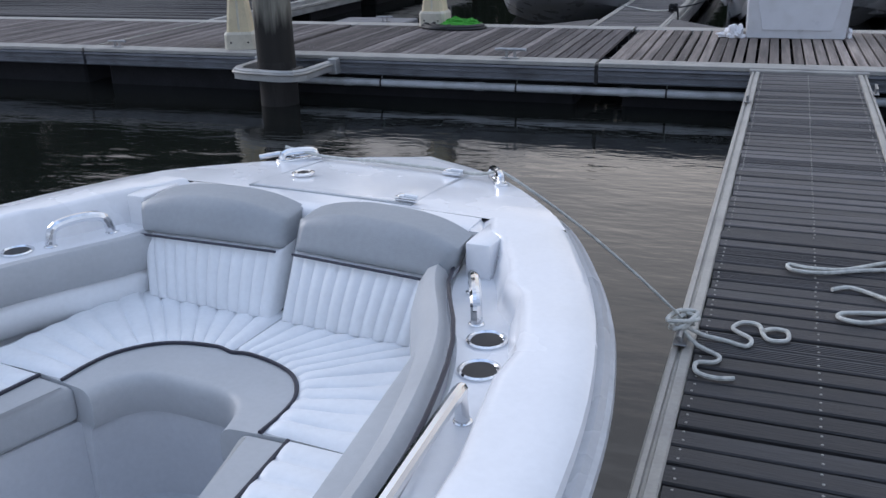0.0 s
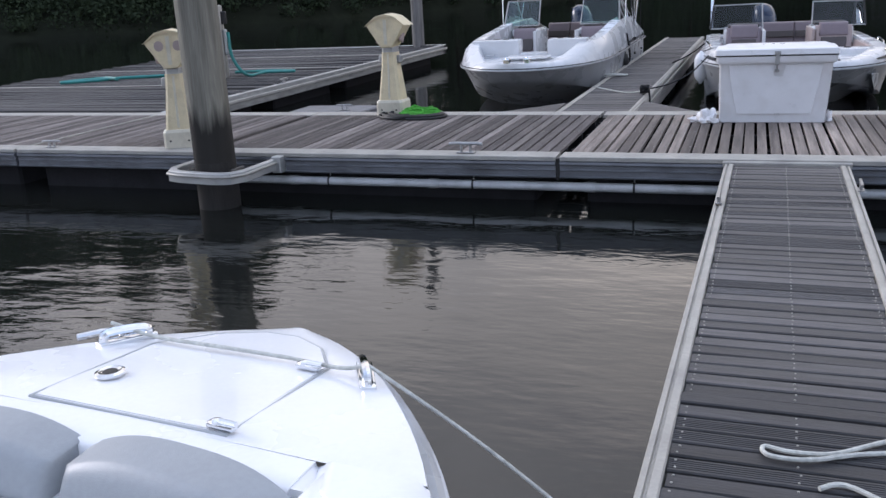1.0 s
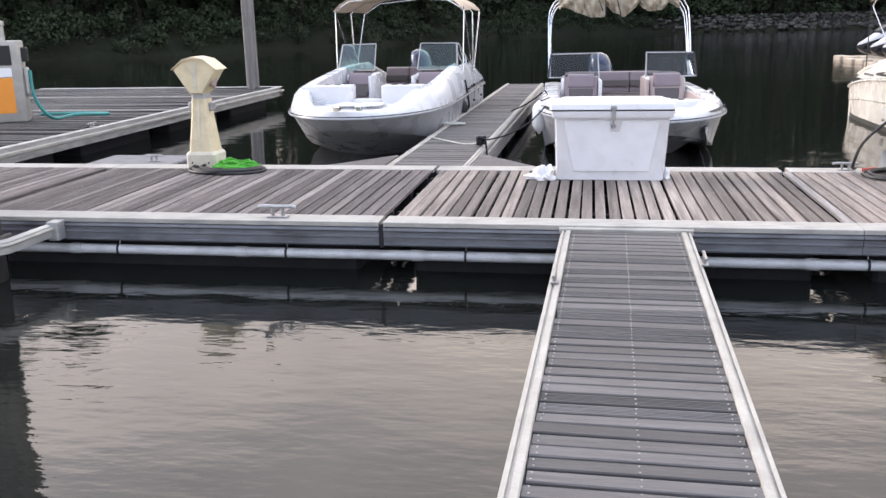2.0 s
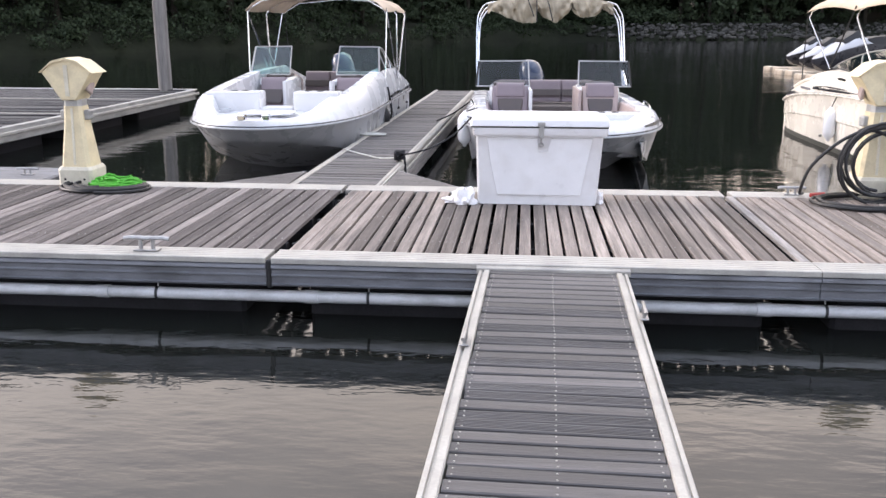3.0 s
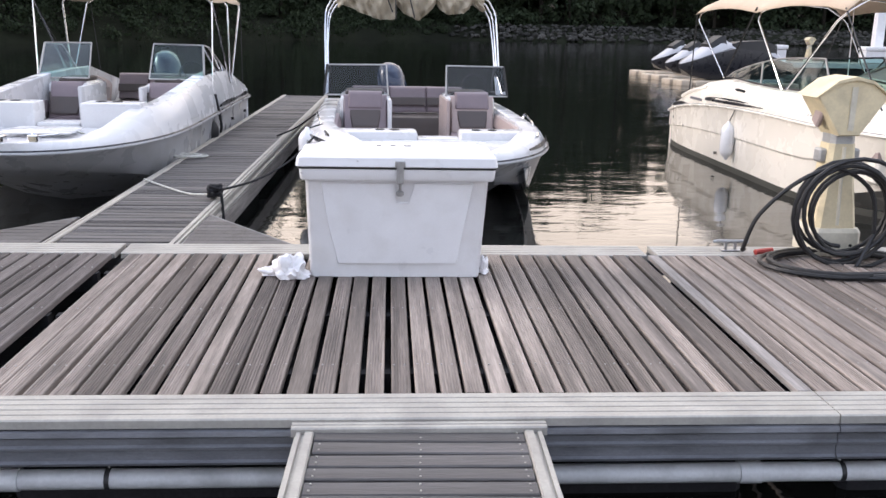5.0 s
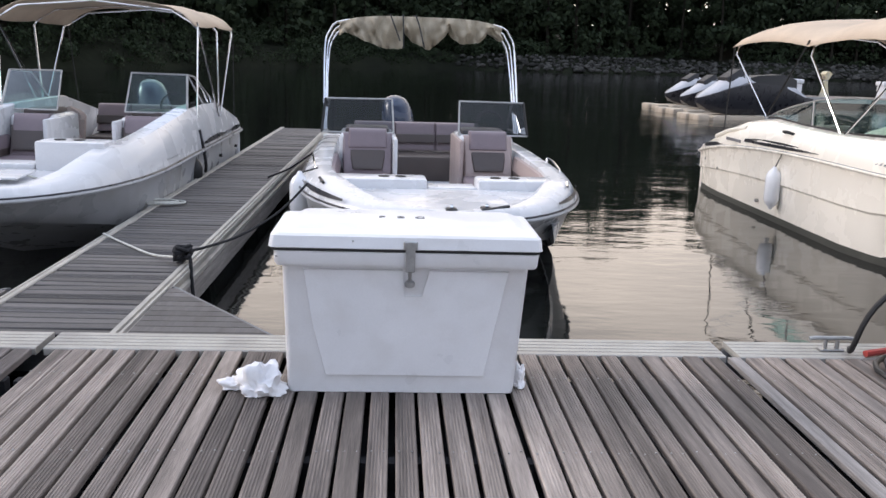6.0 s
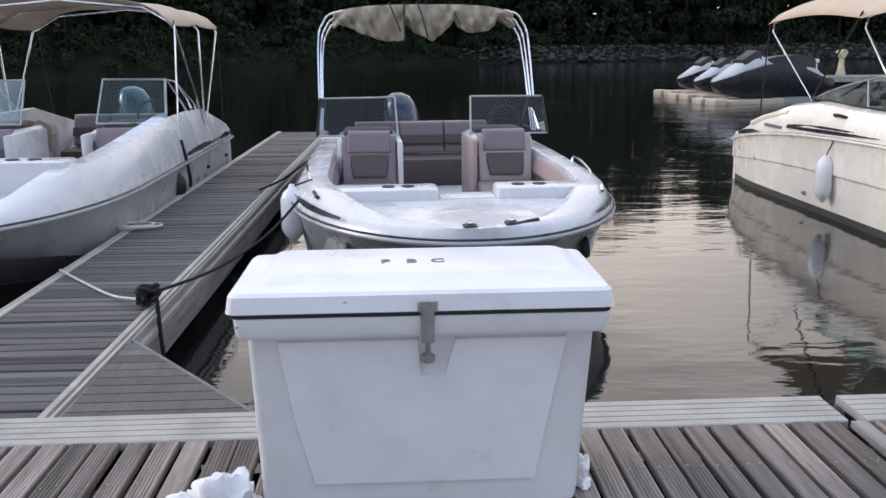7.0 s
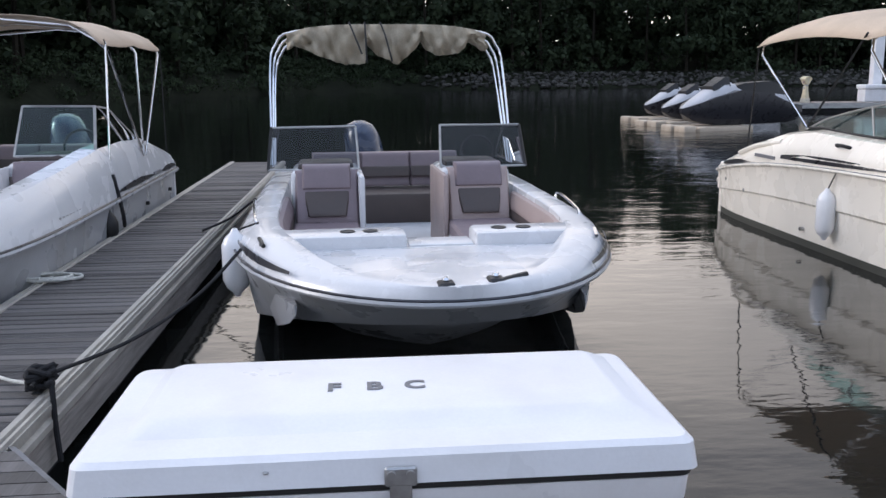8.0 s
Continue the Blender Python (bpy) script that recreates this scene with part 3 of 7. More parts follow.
def main_dock_section(x0, x1, seed, label, bx1=None, boards="plank"):
    t = tagged(thing("dock_section", label, "dock", "floating dock sections"), kind="structure")
    part("edge_strip", ribbed_strip(x0, bx1 or x1, -0.045, 0.205, 0.002), M["alu_light"], t, "ribbed pale edge trim", smooth=0)
    part("edge_strip", ribbed_strip(x0, x1, 2.605, 2.875, 0.002), M["alu_light"], t, "ribbed pale edge trim", smooth=0)
    part("side_beam", fascia_bar(x0, bx1 or x1, -0.02, -0.04, -0.20), M["fascia"], t, "grey weathered side beam", smooth=30)
    part("side_beam", fascia_bar(-x1, -x0, -2.85, -0.04, -0.20), M["fascia"], t, "grey weathered side beam", smooth=30).matrix_basis = pose(0, 0, 0, 0, 0, 180)
    for y in (0.55, 1.4, 2.25):
        part("joist", boxed(x0, x1, y - 0.03, y + 0.03, -0.16, -0.037), M["dark"], t)
    n = max(1, int((x1 - x0) / 2.6))
    for k in range(n):
        a = x0 + (x1 - x0) * (k + 0.06) / n
        b = x0 + (x1 - x0) * (k + 0.94) / n
        part("float", boxed(a, b, 0.16, 2.66, WATER - 0.15, -0.165, bevel=0.03), M["dark"], t, "black plastic dock float")
    cnt = int((x1 - x0 - 0.01) / PITCH)
    off = (x1 - x0 - cnt * PITCH) / 2
    lay_planks(t, [x0 + off + PITCH * (i + 0.5) for i in range(cnt)], "x", 0.208, 2.602, PITCH, M[boards], gap=0.021, seed=seed)
    bm = bmesh.new()
    rng = np.random.default_rng(seed)
    for i in range(cnt):
        for y in (0.55, 1.4, 2.25):
            for dx in (-0.025, 0.025):
                lathe(bm, ((0.0045, -0.008), (0.0045, 0.0015), (0.003, 0.002)), 6, (x0 + off + PITCH * (i + 0.5) + dx + rng.normal(0, 0.002), y + rng.normal(0, 0.006), 0))
    tagged(part("screws", bm, M["steel"], t, "small dull deck screws", smooth=0), kind="stuff")
    return t


JOINT = -1.49
main_dock_section(JOINT + 0.02, 2.205, 3, "floating dock section decked with weathered grey grooved planks", 2.28)
main_dock_section(2.285, 7.6, 4, "floating dock section decked with pale weathered planks")
main_dock_section(-5.35, JOINT - 0.02, 5, "floating dock section decked with dark weathered planks", boards="plank_grey")
main_dock_section(-7.85, -5.37, 6, "floating dock section decked with dark weathered planks", boards="plank_grey")
main_dock_section(-13.5, -7.89, 7, "floating dock section decked with dark weathered planks", boards="plank_grey")
jp = tagged(thing("joint_plate", "worn pale board covering the joint between dock sections", "joint plate"), kind="structure")
part("strip", boxed(2.21, 2.28, 0.21, 2.60, -0.03, 0.003, bevel=0.003), M["worn_board"], jp)
jp = tagged(thing("joint_plate", "pale metal strip covering the joint between far dock sections", "joint plate"), kind="structure")
part("strip", boxed(-7.885, -7.855, 0.0, 2.85, -0.03, 0.004, bevel=0.003), M["alu_light"], jp)
bump = thing("joint_bumper", "black rubber bumper squeezed in the dock joint", "rubber bumper")
part("pad", boxed(JOINT - 0.018, JOINT + 0.018, -0.05, 0.12, -0.22, -0.012, bevel=0.008), M["black"], bump)

# the white service pipe slung under the front edge
for x0, x1 in ((-5.2, -0.03), (1.04, 7.4)):
    t = thing("water_pipe", "white plastic service pipe slung under the dock edge", "pipe")
    part("pipe", tube(bmesh.new(), [(x0, 0.02, -0.295), (x1, 0.02, -0.295)], 0.043, 14), M["pvc"], t)
    x = x0 + 0.9
    while x < x1 - 0.2:
        part("coupling", tube(bmesh.new(), [(x - 0.05, 0.02, -0.295), (x + 0.05, 0.02, -0.295)], 0.049, 14), M["pvc"], t)
        part("strap", tube(bmesh.new(), [(x + 0.4, 0.02, -0.295), (x + 0.42, 0.02, -0.295)], 0.048, 12), M["black"], t)
        part("hanger", tube(bmesh.new(), [(x + 0.41, 0.03, -0.26), (x + 0.41, 0.06, -0.18)], 0.006, 6), M["steel"], t)
        x += 1.55


def finger_pier(name, m, length, width, label, seed, dark_from=0.0, dots=True, beam=False):
    """A finger pier along -y from its root at the origin; its left edge at x=0."""
    t = tagged(thing(name, label, "pier", "finger piers", m=m), kind="structure")
    rail = 0.075
    for s, x in ((1, 0.0), (-1, width)):
        prof = [(0.0, -0.02), (0.004, 0.0), (0.020, 0.0), (0.024, -0.012), (0.034, -0.012), (0.038, 0.004), (rail - 0.006, 0.004), (rail, -0.004), (rail, -0.16), (0.02, -0.16),
                (0.02, -0.145), (-0.012, -0.135), (-0.012, -0.10), (0.012, -0.09), (0.012, -0.055), (-0.006, -0.05), (-0.006, -0.022)]
        rows = [[(x + s * a, y, b) for a, b in prof] for y in (0.0, -length)]
        part("side_rail", loft(bmesh.new(), rows, True, True), M["alu_light"], t, "grooved aluminium side rail", smooth=30)
    if beam:
        for x in (0.004, width - 0.054):
            part("side_beam", boxed(x, x + 0.05, -length, -0.02, -0.33, -0.162, bevel=0.006), M["worn_board"], t, "pale weathered timber side beam")
    part("end_beam", boxed(rail, width - rail, -length, -length + 0.06, -0.16, -0.04), M["alu"], t)
    for k in range(int(length / 2.4)):
        part("float", boxed(0.1, width - 0.1, -2.4 * k - 2.0, -2.4 * k - 0.5, WATER - 0.2, -0.17, bevel=0.03), M["dark"], t, "black plastic dock float")
    part("joist", boxed(width / 2 - 0.03, width / 2 + 0.03, -length + 0.07, -0.04, -0.14, -0.04), M["dark"], t)
    pitch = 0.103
    n = int((length - 0.1) / pitch)
    # boards farther out than this length get the darker tone
    m_ = int(dark_from / pitch) if dark_from else n
    lay_planks(t, [-0.06 - pitch * i for i in range(m_)], "y", rail + 0.004, width - rail - 0.004, pitch, M["plank_x"], along="x", gap=0.014, grooves=5, cut=0.2, seed=seed, z=-0.006)
    lay_planks(t, [-0.06 - pitch * i for i in range(m_, n)], "y", rail + 0.004, width - rail - 0.004, pitch, M["plank_dark"], along="x", gap=0.014, grooves=5, cut=0.2, seed=seed + 50, z=-0.006)
    if dots:
        bm = bmesh.new()
        rng = np.random.default_rng(seed)
        for i in range(n):
            y = -0.06 - pitch * i
            for x in (rail + 0.03, width / 2, width - rail - 0.03):
                for dy in (-0.024, 0.024):
                    lathe(bm, ((0.0045, -0.008), (0.0045, -0.0035), (0.003, -0.003)), 6, (x + rng.normal(0, 0.002), y + dy, 0))
        tagged(part("screws", bm, M["alu_light"], t, "small bright deck screws", smooth=0), kind="stuff")
    return t


finger_pier("finger_pier", pose(0.0, -0.055, -0.03, 0, 0, -1.3), 11.6, 1.0, "narrow finger pier with dark weathered grooved planks and aluminium rails", 11, dark_from=4.6)
hp = thing("hinge_plate", "ribbed pale metal plate bridging the finger pier to the dock", "hinge plate")
part("plate", ribbed_strip(-0.02, 1.02, -0.105, -0.047, -0.012, 1), M["alu_light"], hp, smooth=0)
finger_pier("finger_pier", pose(-1.16, 2.90, -0.02, 0, 0, 180 - 0.7), 13.6, 0.98, "long finger pier with grey weathered planks between moored boats", 12, dots=False, beam=True)


def gusset(x, y, w, d, sign):
    t = tagged(thing("pier_gusset", "triangular planked brace at the root of a finger pier", "dock gusset"), kind="structure")
    n = int(d / 0.105)
    for i in range(n):
        y0, y1 = y + i * 0.105, y + i * 0.105 + 0.097
        a, b = w * (1 - (i * 0.105) / d), w * (1 - (i * 0.105 + 0.097) / d)
        o = [(x, y0), (x + sign * a, y0), (x + sign * max(b, 0.01), y1), (x, y1)]
        part("plank", prism(bmesh.new(), o, -0.06, -0.028), M["plank_x"], t, smooth=0)
    part("edge", prism(bmesh.new(), [(x + sign * w, y), (x + sign * (w + 0.03), y), (x + sign * 0.03, y + d), (x, y + d)], -0.17, -0.032), M["fascia"], t, smooth=0)
    part("float", prism(bmesh.new(), [(x, y), (x + sign * w * 0.7, y), (x, y + d * 0.7)], WATER - 0.1, -0.075), M["dark"], t, smooth=0)


gusset(-1.14, 2.89, 0.86, 1.1, 1)
gusset(-2.17, 2.89, 0.86, 1.0, -1)


def piling(x, y, r, top, wet_top, label, collar=True):
    t = thing("piling", label, "piling")
    rng = np.random.default_rng(int(abs(x * 10)))
    ph = rng.uniform(0, 6, 4)

    def radius(a, z, rr):
        an = a * 6.28319 / 40
        crack = sum(0.045 * math.exp(-((math.sin((an - ph[k % 4] - 1.7 * k) / 2) / 0.035) ** 2)) * max(0, math.sin(z * (0.9 + 0.23 * k) + ph[(k + 1) % 4] * 2)) for k in range(6))
        return rr * (1 - 0.012 * z) * (1 + 0.018 * math.sin(3 * an + ph[0]) + 0.01 * math.sin(z * 2 + ph[1]) + 0.012 * noise.noise((math.cos(an) * 5, math.sin(an) * 5, z * 0.7)) - crack)

    def shaft(z0, z1, n, rr, ragged=0.0):
        rows = []
        for i in range(n + 1):
            row = []
            for a in range(40):
                an = a * 6.28319 / 40
                z = lerp(z0, z1, i / n)
                if ragged and i == n:
                    z += ragged * (noise.noise((math.cos(an) * 2.5, math.sin(an) * 2.5, ph[0])) + 0.7 * noise.noise((math.cos(an) * 9, math.sin(an) * 9, ph[1])))
                rr2 = radius(a, z, rr)
                row.append((x + rr2 * math.cos(an), y + rr2 * math.sin(an), z))
            rows.append(row)
        return loft(bmesh.new(), rows, True, True)

    part("shaft", shaft(min(wet_top, 0.0) - 0.05, top, 26, r), M["pile" if y < 0 else "pile_pale"], t, smooth=40)
    part("wet_foot", shaft(WATER - 2.5, min(wet_top, 0.0), 10, r * 1.004 + 0.001), M["pile_wet"], t, "dark wet lower end", smooth=40)
    return t


piling(-4.90, -0.48, 0.205, 5.2, 0.42, "tall weathered timber piling with a dark wet foot")
piling(-8.55, 15.45, 0.165, 6.0, -0.1, "tall pale grey piling at the fuel dock corner")


def pile_guide():
    t = thing("pile_guide", "galvanised rounded frame holding the piling to the dock", "pile guide")
    z = -0.10
    o = [(-5.32, -0.02), (-5.34, -0.62), (-5.26, -0.78), (-5.10, -0.84), (-4.66, -0.90), (-4.50, -0.86), (-4.42, -0.72), (-4.40, -0.02)]
    o = [Vector((px, py, 0)) for px, py in o]
    mid = Vector((-4.86, -0.40, 0))
    rows = []
    for q in o:
        d = (q - mid).normalized()
        rows.append([q + d * k + Vector((0, 0, h)) for k, h in ((0.0, z - 0.055), (0.0, z + 0.045), (-0.012, z + 0.055), (-0.075, z + 0.055), (-0.085, z + 0.045), (-0.085, z - 0.055))])
    part("frame", loft(bmesh.new(), rows, True, True), M["alu"], t, "flat dull grey frame", smooth=20)
    part("rub_strip", tube(bmesh.new(), [q + (q - mid).normalized() * 0.01 + Vector((0, 0, z + 0.02)) for q in o], 0.014, 6), M["alu_light"], t, "worn pale edge strip")
    for x in (-5.32, -4.40):
        part("bracket", boxed(x - 0.05, x + 0.05, -0.16, 0.02, -0.19, -0.02, bevel=0.008), M["alu"], t)
    for x, y in ((-5.13, -0.48), (-4.67, -0.48)):
        part("roller", tube(bmesh.new(), [(x, y - 0.12, z), (x, y + 0.12, z)], 0.03, 10), M["black"], t)


pile_guide()

# the fuel dock beyond
fd = tagged(thing("fuel_dock", "wide fuel dock with weathered planks and pale edge beams", "dock"), kind="structure")
lay_planks(fd, [3.2 + 0.145 * i for i in range(86)], "y", -14.9, -8.0, 0.145, M["plank_dark"], along="x", seed=21, gap=0.01, z=0.0)
part("side_beam", boxed(-8.0, -7.90, 2.9, 15.9, -0.24, 0.006, bevel=0.01), M["alu"], fd, "grey metal side beam")
part("side_beam", boxed(-7.90, -7.86, 2.9, 15.9, -0.13, -0.07, bevel=0.01), M["alu_light"], fd)
part("side_beam", boxed(-14.9, -7.90, 15.70, 15.9, -0.24, 0.008, bevel=0.01), M["alu"], fd, "grey metal side beam")
for y in (6.4, 9.6, 12.8):
    part("joint_strip", boxed(-14.8, -8.02, y - 0.04, y + 0.04, 0.0, 0.008), M["alu_light"], fd)
for y in (3.4, 6.6, 9.8, 13.0):
    part("float", boxed(-14.5, -8.2, y, y + 2.4, WATER - 0.2, -0.06, bevel=0.03), M["dark"], fd, "black dock float")

cleat(pose(-2.42, 0.08, 0.004), s=1.3)
cleat(pose(-7.45, 0.09, 0.004))
cleat(pose(2.86, 2.74, 0.004))
cleat(pose(2.95, 0.10, 0.004))
lg = tagged(thing("dock_ledge", "low grey float ledge behind the main dock", "dock"), kind="structure")
part("ledge", boxed(-6.2, -5.02, 2.89, 4.15, -0.36, -0.08, bevel=0.02), M["fascia"], lg, "dull grey ledge")
cleat(pose(-5.36, 3.62, -0.078))
cleat(pose(-7.96, 6.6, 0.01, 0, 0, 90))


# ---- the dock box ----
def dock_box():
    t = thing("dock_box", "large white fibreglass dock box with latched lid, standing on planks", "dock box")

    def rounded(x0, x1, y0, y1, r, n=4):
        out = []
        for cx, cy, a0 in ((x1 - r, y1 - r, 0), (x0 + r, y1 - r, 90), (x0 + r, y0 + r, 180), (x1 - r, y0 + r, 270)):
            for k in range(n + 1):
                a = radians(a0 + 90 * k / n)
                out.append((cx + r * math.cos(a), cy + r * math.sin(a)))
        return out

    def stack(levels, r=0.03):
        return loft(bmesh.new(), [[(x, y, z) for x, y in rounded(x0, x1, y0, y1, r)] for x0, x1, y0, y1, z in levels], True, True)

    x0, x1, y0, y1 = -0.125, 0.945, 2.04, 2.42
    part("body", stack([(x0, x1, y0, y1, 0.0), (x0 - 0.004, x1 + 0.004, y0 - 0.003, y1, 0.02), (x0 - 0.020, x1 + 0.040, y0 - 0.040, y1 + 0.01, 0.615),
                        (x0 - 0.024, x1 + 0.046, y0 - 0.046, y1 + 0.02, 0.628), (x0 - 0.042, x1 + 0.068, y0 - 0.090, y1 + 0.04, 0.636), (x0 - 0.048, x1 + 0.074, y0 - 0.098, y1 + 0.045, 0.65),
                        (x0 - 0.052, x1 + 0.078, y0 - 0.103, y1 + 0.05, 0.705), (x0 - 0.04, x1 + 0.055, y0 - 0.07, y1 + 0.04, 0.710)]), M["box"], t)
    # raised front panel with a tab under the latch
    bm = bmesh.new()
    o = [(0.05, 0.09), (0.80, 0.09), (0.895, 0.615), (0.53, 0.615), (0.495, 0.49), (0.415, 0.49), (0.405, 0.615), (-0.05, 0.615), (-0.01, 0.35)]

    def front(z):
        return y0 - 0.003 - 0.037 * z / 0.615
    lo = [bm.verts.new((x, front(z) + 0.004, z)) for x, z in o]
    hi = [bm.verts.new((x + (0.4 - x) * 0.012, front(z) - 0.015, z + (0.35 - z) * 0.020)) for x, z in o]
    for i in range(len(o)):
        bm.faces.new((lo[i], lo[(i + 1) % len(o)], hi[(i + 1) % len(o)], hi[i]))
    bm.faces.new(hi)
    part("front_panel", bm, M["box"], t, "raised moulded front panel", smooth=20)
    part("gasket", stack([(-0.188, 1.026, 1.934, 2.470, 0.708), (-0.188, 1.026, 1.934, 2.470, 0.721)]), M["black"], t, "dark rubber gasket line")
    lx0, lx1, ly0, ly1 = -0.197, 1.036, 1.925, 2.500
    lid = part("lid", stack([(lx0 + 0.01, lx1 - 0.01, ly0 + 0.01, ly1 - 0.01, 0.719), (lx0, lx1, ly0, ly1, 0.724), (lx0 + 0.008, lx1 - 0.008, ly0 + 0.008, ly1 - 0.005, 0.776),
                             (lx0 + 0.02, lx1 - 0.02, ly0 + 0.022, ly1 - 0.015, 0.786), (lx0 + 0.085, lx1 - 0.06, ly0 + 0.105, ly1 - 0.03, 0.791),
                             (lx0 + 0.115, lx1 - 0.10, ly0 + 0.155, ly1 - 0.05, 0.808), (lx0 + 0.13, lx1 - 0.115, ly0 + 0.17, ly1 - 0.06, 0.811)]), M["box"], t, "white lid with a raised chamfered centre", smooth=14)
    # the letters on the lid
    for ch, x in (("F", 0.315), ("B", 0.402), ("C", 0.488)):
        c = bpy.data.curves.new("letter", "FONT")
        c.body, c.size, c.extrude, c.offset = ch, 0.068, 0.001, 0.0022
        tmp = new("letter_source", c)
        me = bpy.data.meshes.new_from_object(tmp)
        bpy.data.objects.remove(tmp)
        me.materials.append(M["lettering"])
        ob = new("letter", me)
        ob.parent = lid
        ob.matrix_basis = pose(x - 0.029, 2.213, 0.8122)
    la = part("latch", boxed(0.415, 0.458, 1.916, 1.946, 0.62, 0.735, bevel=0.004), M["steel"], t, "weathered steel draw latch")
    part("hook_plate", boxed(0.405, 0.468, 1.914, 1.926, 0.722, 0.762, bevel=0.004), M["steel"], la)
    for x in (0.418, 0.455):
        part("bolt", tube(bmesh.new(), [(x, 1.926, 0.748), (x, 1.908, 0.748)], 0.009, 10), M["steel"], la)
    part("pin", tube(bmesh.new(), [(0.437, 1.945, 0.625), (0.437, 1.965, 0.565)], 0.009, 8), M["steel"], la)
    part("knob", lathe(bmesh.new(), ((0.008, -0.02), (0.024, -0.012), (0.024, 0.008), (0.008, 0.02)), 12, (0.437, 1.968, 0.555)), M["steel"], la)
    for x, z in ((-0.16, 0.68), (0.18, 0.755)):
        part("rivet", lathe(bmesh.new(), ((0.006, 0), (0.006, 0.003), (0.003, 0.005)), 8, (x, 1.930, z)), M["steel"], t)
    return t


dock_box()


def rag(x, y, s, seed, label):
    rng = np.random.default_rng(seed)
    bm = bmesh.new()
    bmesh.ops.create_icosphere(bm, subdivisions=4, radius=1)
    o = rng.uniform(0, 50, 3)
    for v in bm.verts:
        p = v.co.copy()
        q = Vector((p.x * 1.6 + o[0], p.y * 1.6 + o[1], p.z * 1.6 + o[2]))
        k = 1 + 0.45 * noise.noise(q) - 0.38 * abs(noise.noise(q * 2.3)) + 0.12 * noise.noise(q * 6)
        v.co = Vector((p.x * s[0] * k, p.y * s[1] * k, max(-0.0, (p.z * 0.8 + 0.35) * s[2] * k)))
    t = link("cloth_rag", bm, M["cloth"], smooth=80)
    t.matrix_basis = pose(x, y, 0.003)
    return tagged(t, label, "rag")


rag(-0.245, 2.02, (0.11, 0.09, 0.12), 3, "crumpled white cloth rag against the dock box")
rag(-0.37, 2.07, (0.08, 0.045, 0.045), 8, "twisted end of white cloth on the planks")
rag(0.985, 2.16, (0.035, 0.07, 0.09), 12, "bunched white cloth beside the dock box")


# ---- deck boats ----
def deck_boat(m, label, group="moored deck boats", L=6.9, B=1.32, gel="gel_deck", low="gel_grey", rub=0.67, ws_v=4.1, ws_h=0.42, seat="vinyl_mauve", bimini="up",
              glass="glass", bow_len=2.5, head=True, motor=True, p=2.1, sheer=0.03, bim=(0.4, 2.5), bim_h=1.70, name="deck_boat", frame_mt="chrome", deck_up=0.20, rise=0.04, ws_up=0.0, rake_ws=0.0, bow_stripe=True):
    """A wide-bowed deck boat. Local: u right, v aft from the bow tip, z above the water."""
    t = thing(name, label, "boat", group, m=m)

    def hw(v):
        if v >= bow_len:
            return B * (1 - 0.03 * ((v - bow_len) / (L - bow_len)) ** 2)
        return max(0.02, B * max(0.0, 1 - (1 - max(v, 0) / bow_len) ** p) ** 0.5)

    vs = [0.0, 0.02, 0.05, 0.1, 0.18, 0.28, 0.42, 0.6, 0.8, 1.05, 1.3, 1.31, 1.5, 1.51, 1.8, 2.2, 2.7, 3.3, 4.0, 4.8, 5.6, L - 0.01, L]

    def zr(v):
        return rub + sheer * max(0, 1 - v / (L * 0.75)) ** 1.3 - 0.02 * v / L

    # hull below the rub rail
    rows = []
    for v in vs:
        w, r = hw(v), zr(v)
        k = min(1, v / 2.4)
        zk = lerp(r - 0.20, -0.34, min(1, (v / 1.7)) ** 0.75)
        zc = lerp(r - 0.19, 0.02, min(1, v / 2.6) ** 0.9)
        half = [(w, r), (w * 0.985 - 0.01, r - 0.06), (w * lerp(0.92, 0.95, k), lerp(r, zc, 0.6)), (w * lerp(0.86, 0.92, k), zc), (w * lerp(0.80, 0.86, k), zc + 0.01 if head else lerp(zc, zk, 0.06)),
                (w * lerp(0.70, 0.67, k), zc + lerp(0.03, 0.10, min(1, v)) * (1 - k * 0.6) if head else lerp(zc, zk, 0.26)), (w * 0.45, lerp(zc, zk, 0.35 if head else 0.5)), (w * 0.2, lerp(zc, zk, 0.75)), (0.0, zk)]
        rake = lerp(1.5, 0.10, min(1, v / 2.3))
        rows.append([(-a, v + rake * (r - b), b) for a, b in half] + [(a, v + rake * (r - b), b) for a, b in half[-2::-1]])
    bm = loft(bmesh.new(), rows, False)
    bm.verts.ensure_lookup_table()
    bm.faces.new([bm.verts[i] for i in range(len(rows[0]))])
    # shade below the rub rail is partly put into the hull's grey
    hull = part("hull", bm, M[low], t, "moulded hull with strakes", smooth=28)
    for sgn in ((-1, 1) if head else ()):  # outer keels of the three-pointed hull
        rows = []
        for v, x, wd, zt, zb in ((0.66, 0.93, 0.01, 0.56, 0.50), (0.84, 0.98, 0.035, 0.56, 0.40), (1.05, 1.03, 0.055, 0.54, 0.33), (1.5, 1.10, 0.08, 0.48, 0.20), (2.4, 1.15, 0.18, 0.40, 0.02), (5.0, 1.18, 0.16, 0.30, -0.14)):
            rows.append([(sgn * (x - wd), v, zt), (sgn * (x - wd * 0.5), v, lerp(zt, zb, 0.6)), (sgn * x, v, zb), (sgn * (x + wd * 0.55), v, lerp(zt, zb, 0.55)), (sgn * (x + wd * 0.8), v, zt)])
        part("outer_keel", loft(bmesh.new(), rows, True, True), M[low], hull, "grey outer keel at the bow", smooth=30)
    # transom
    w = hw(L)
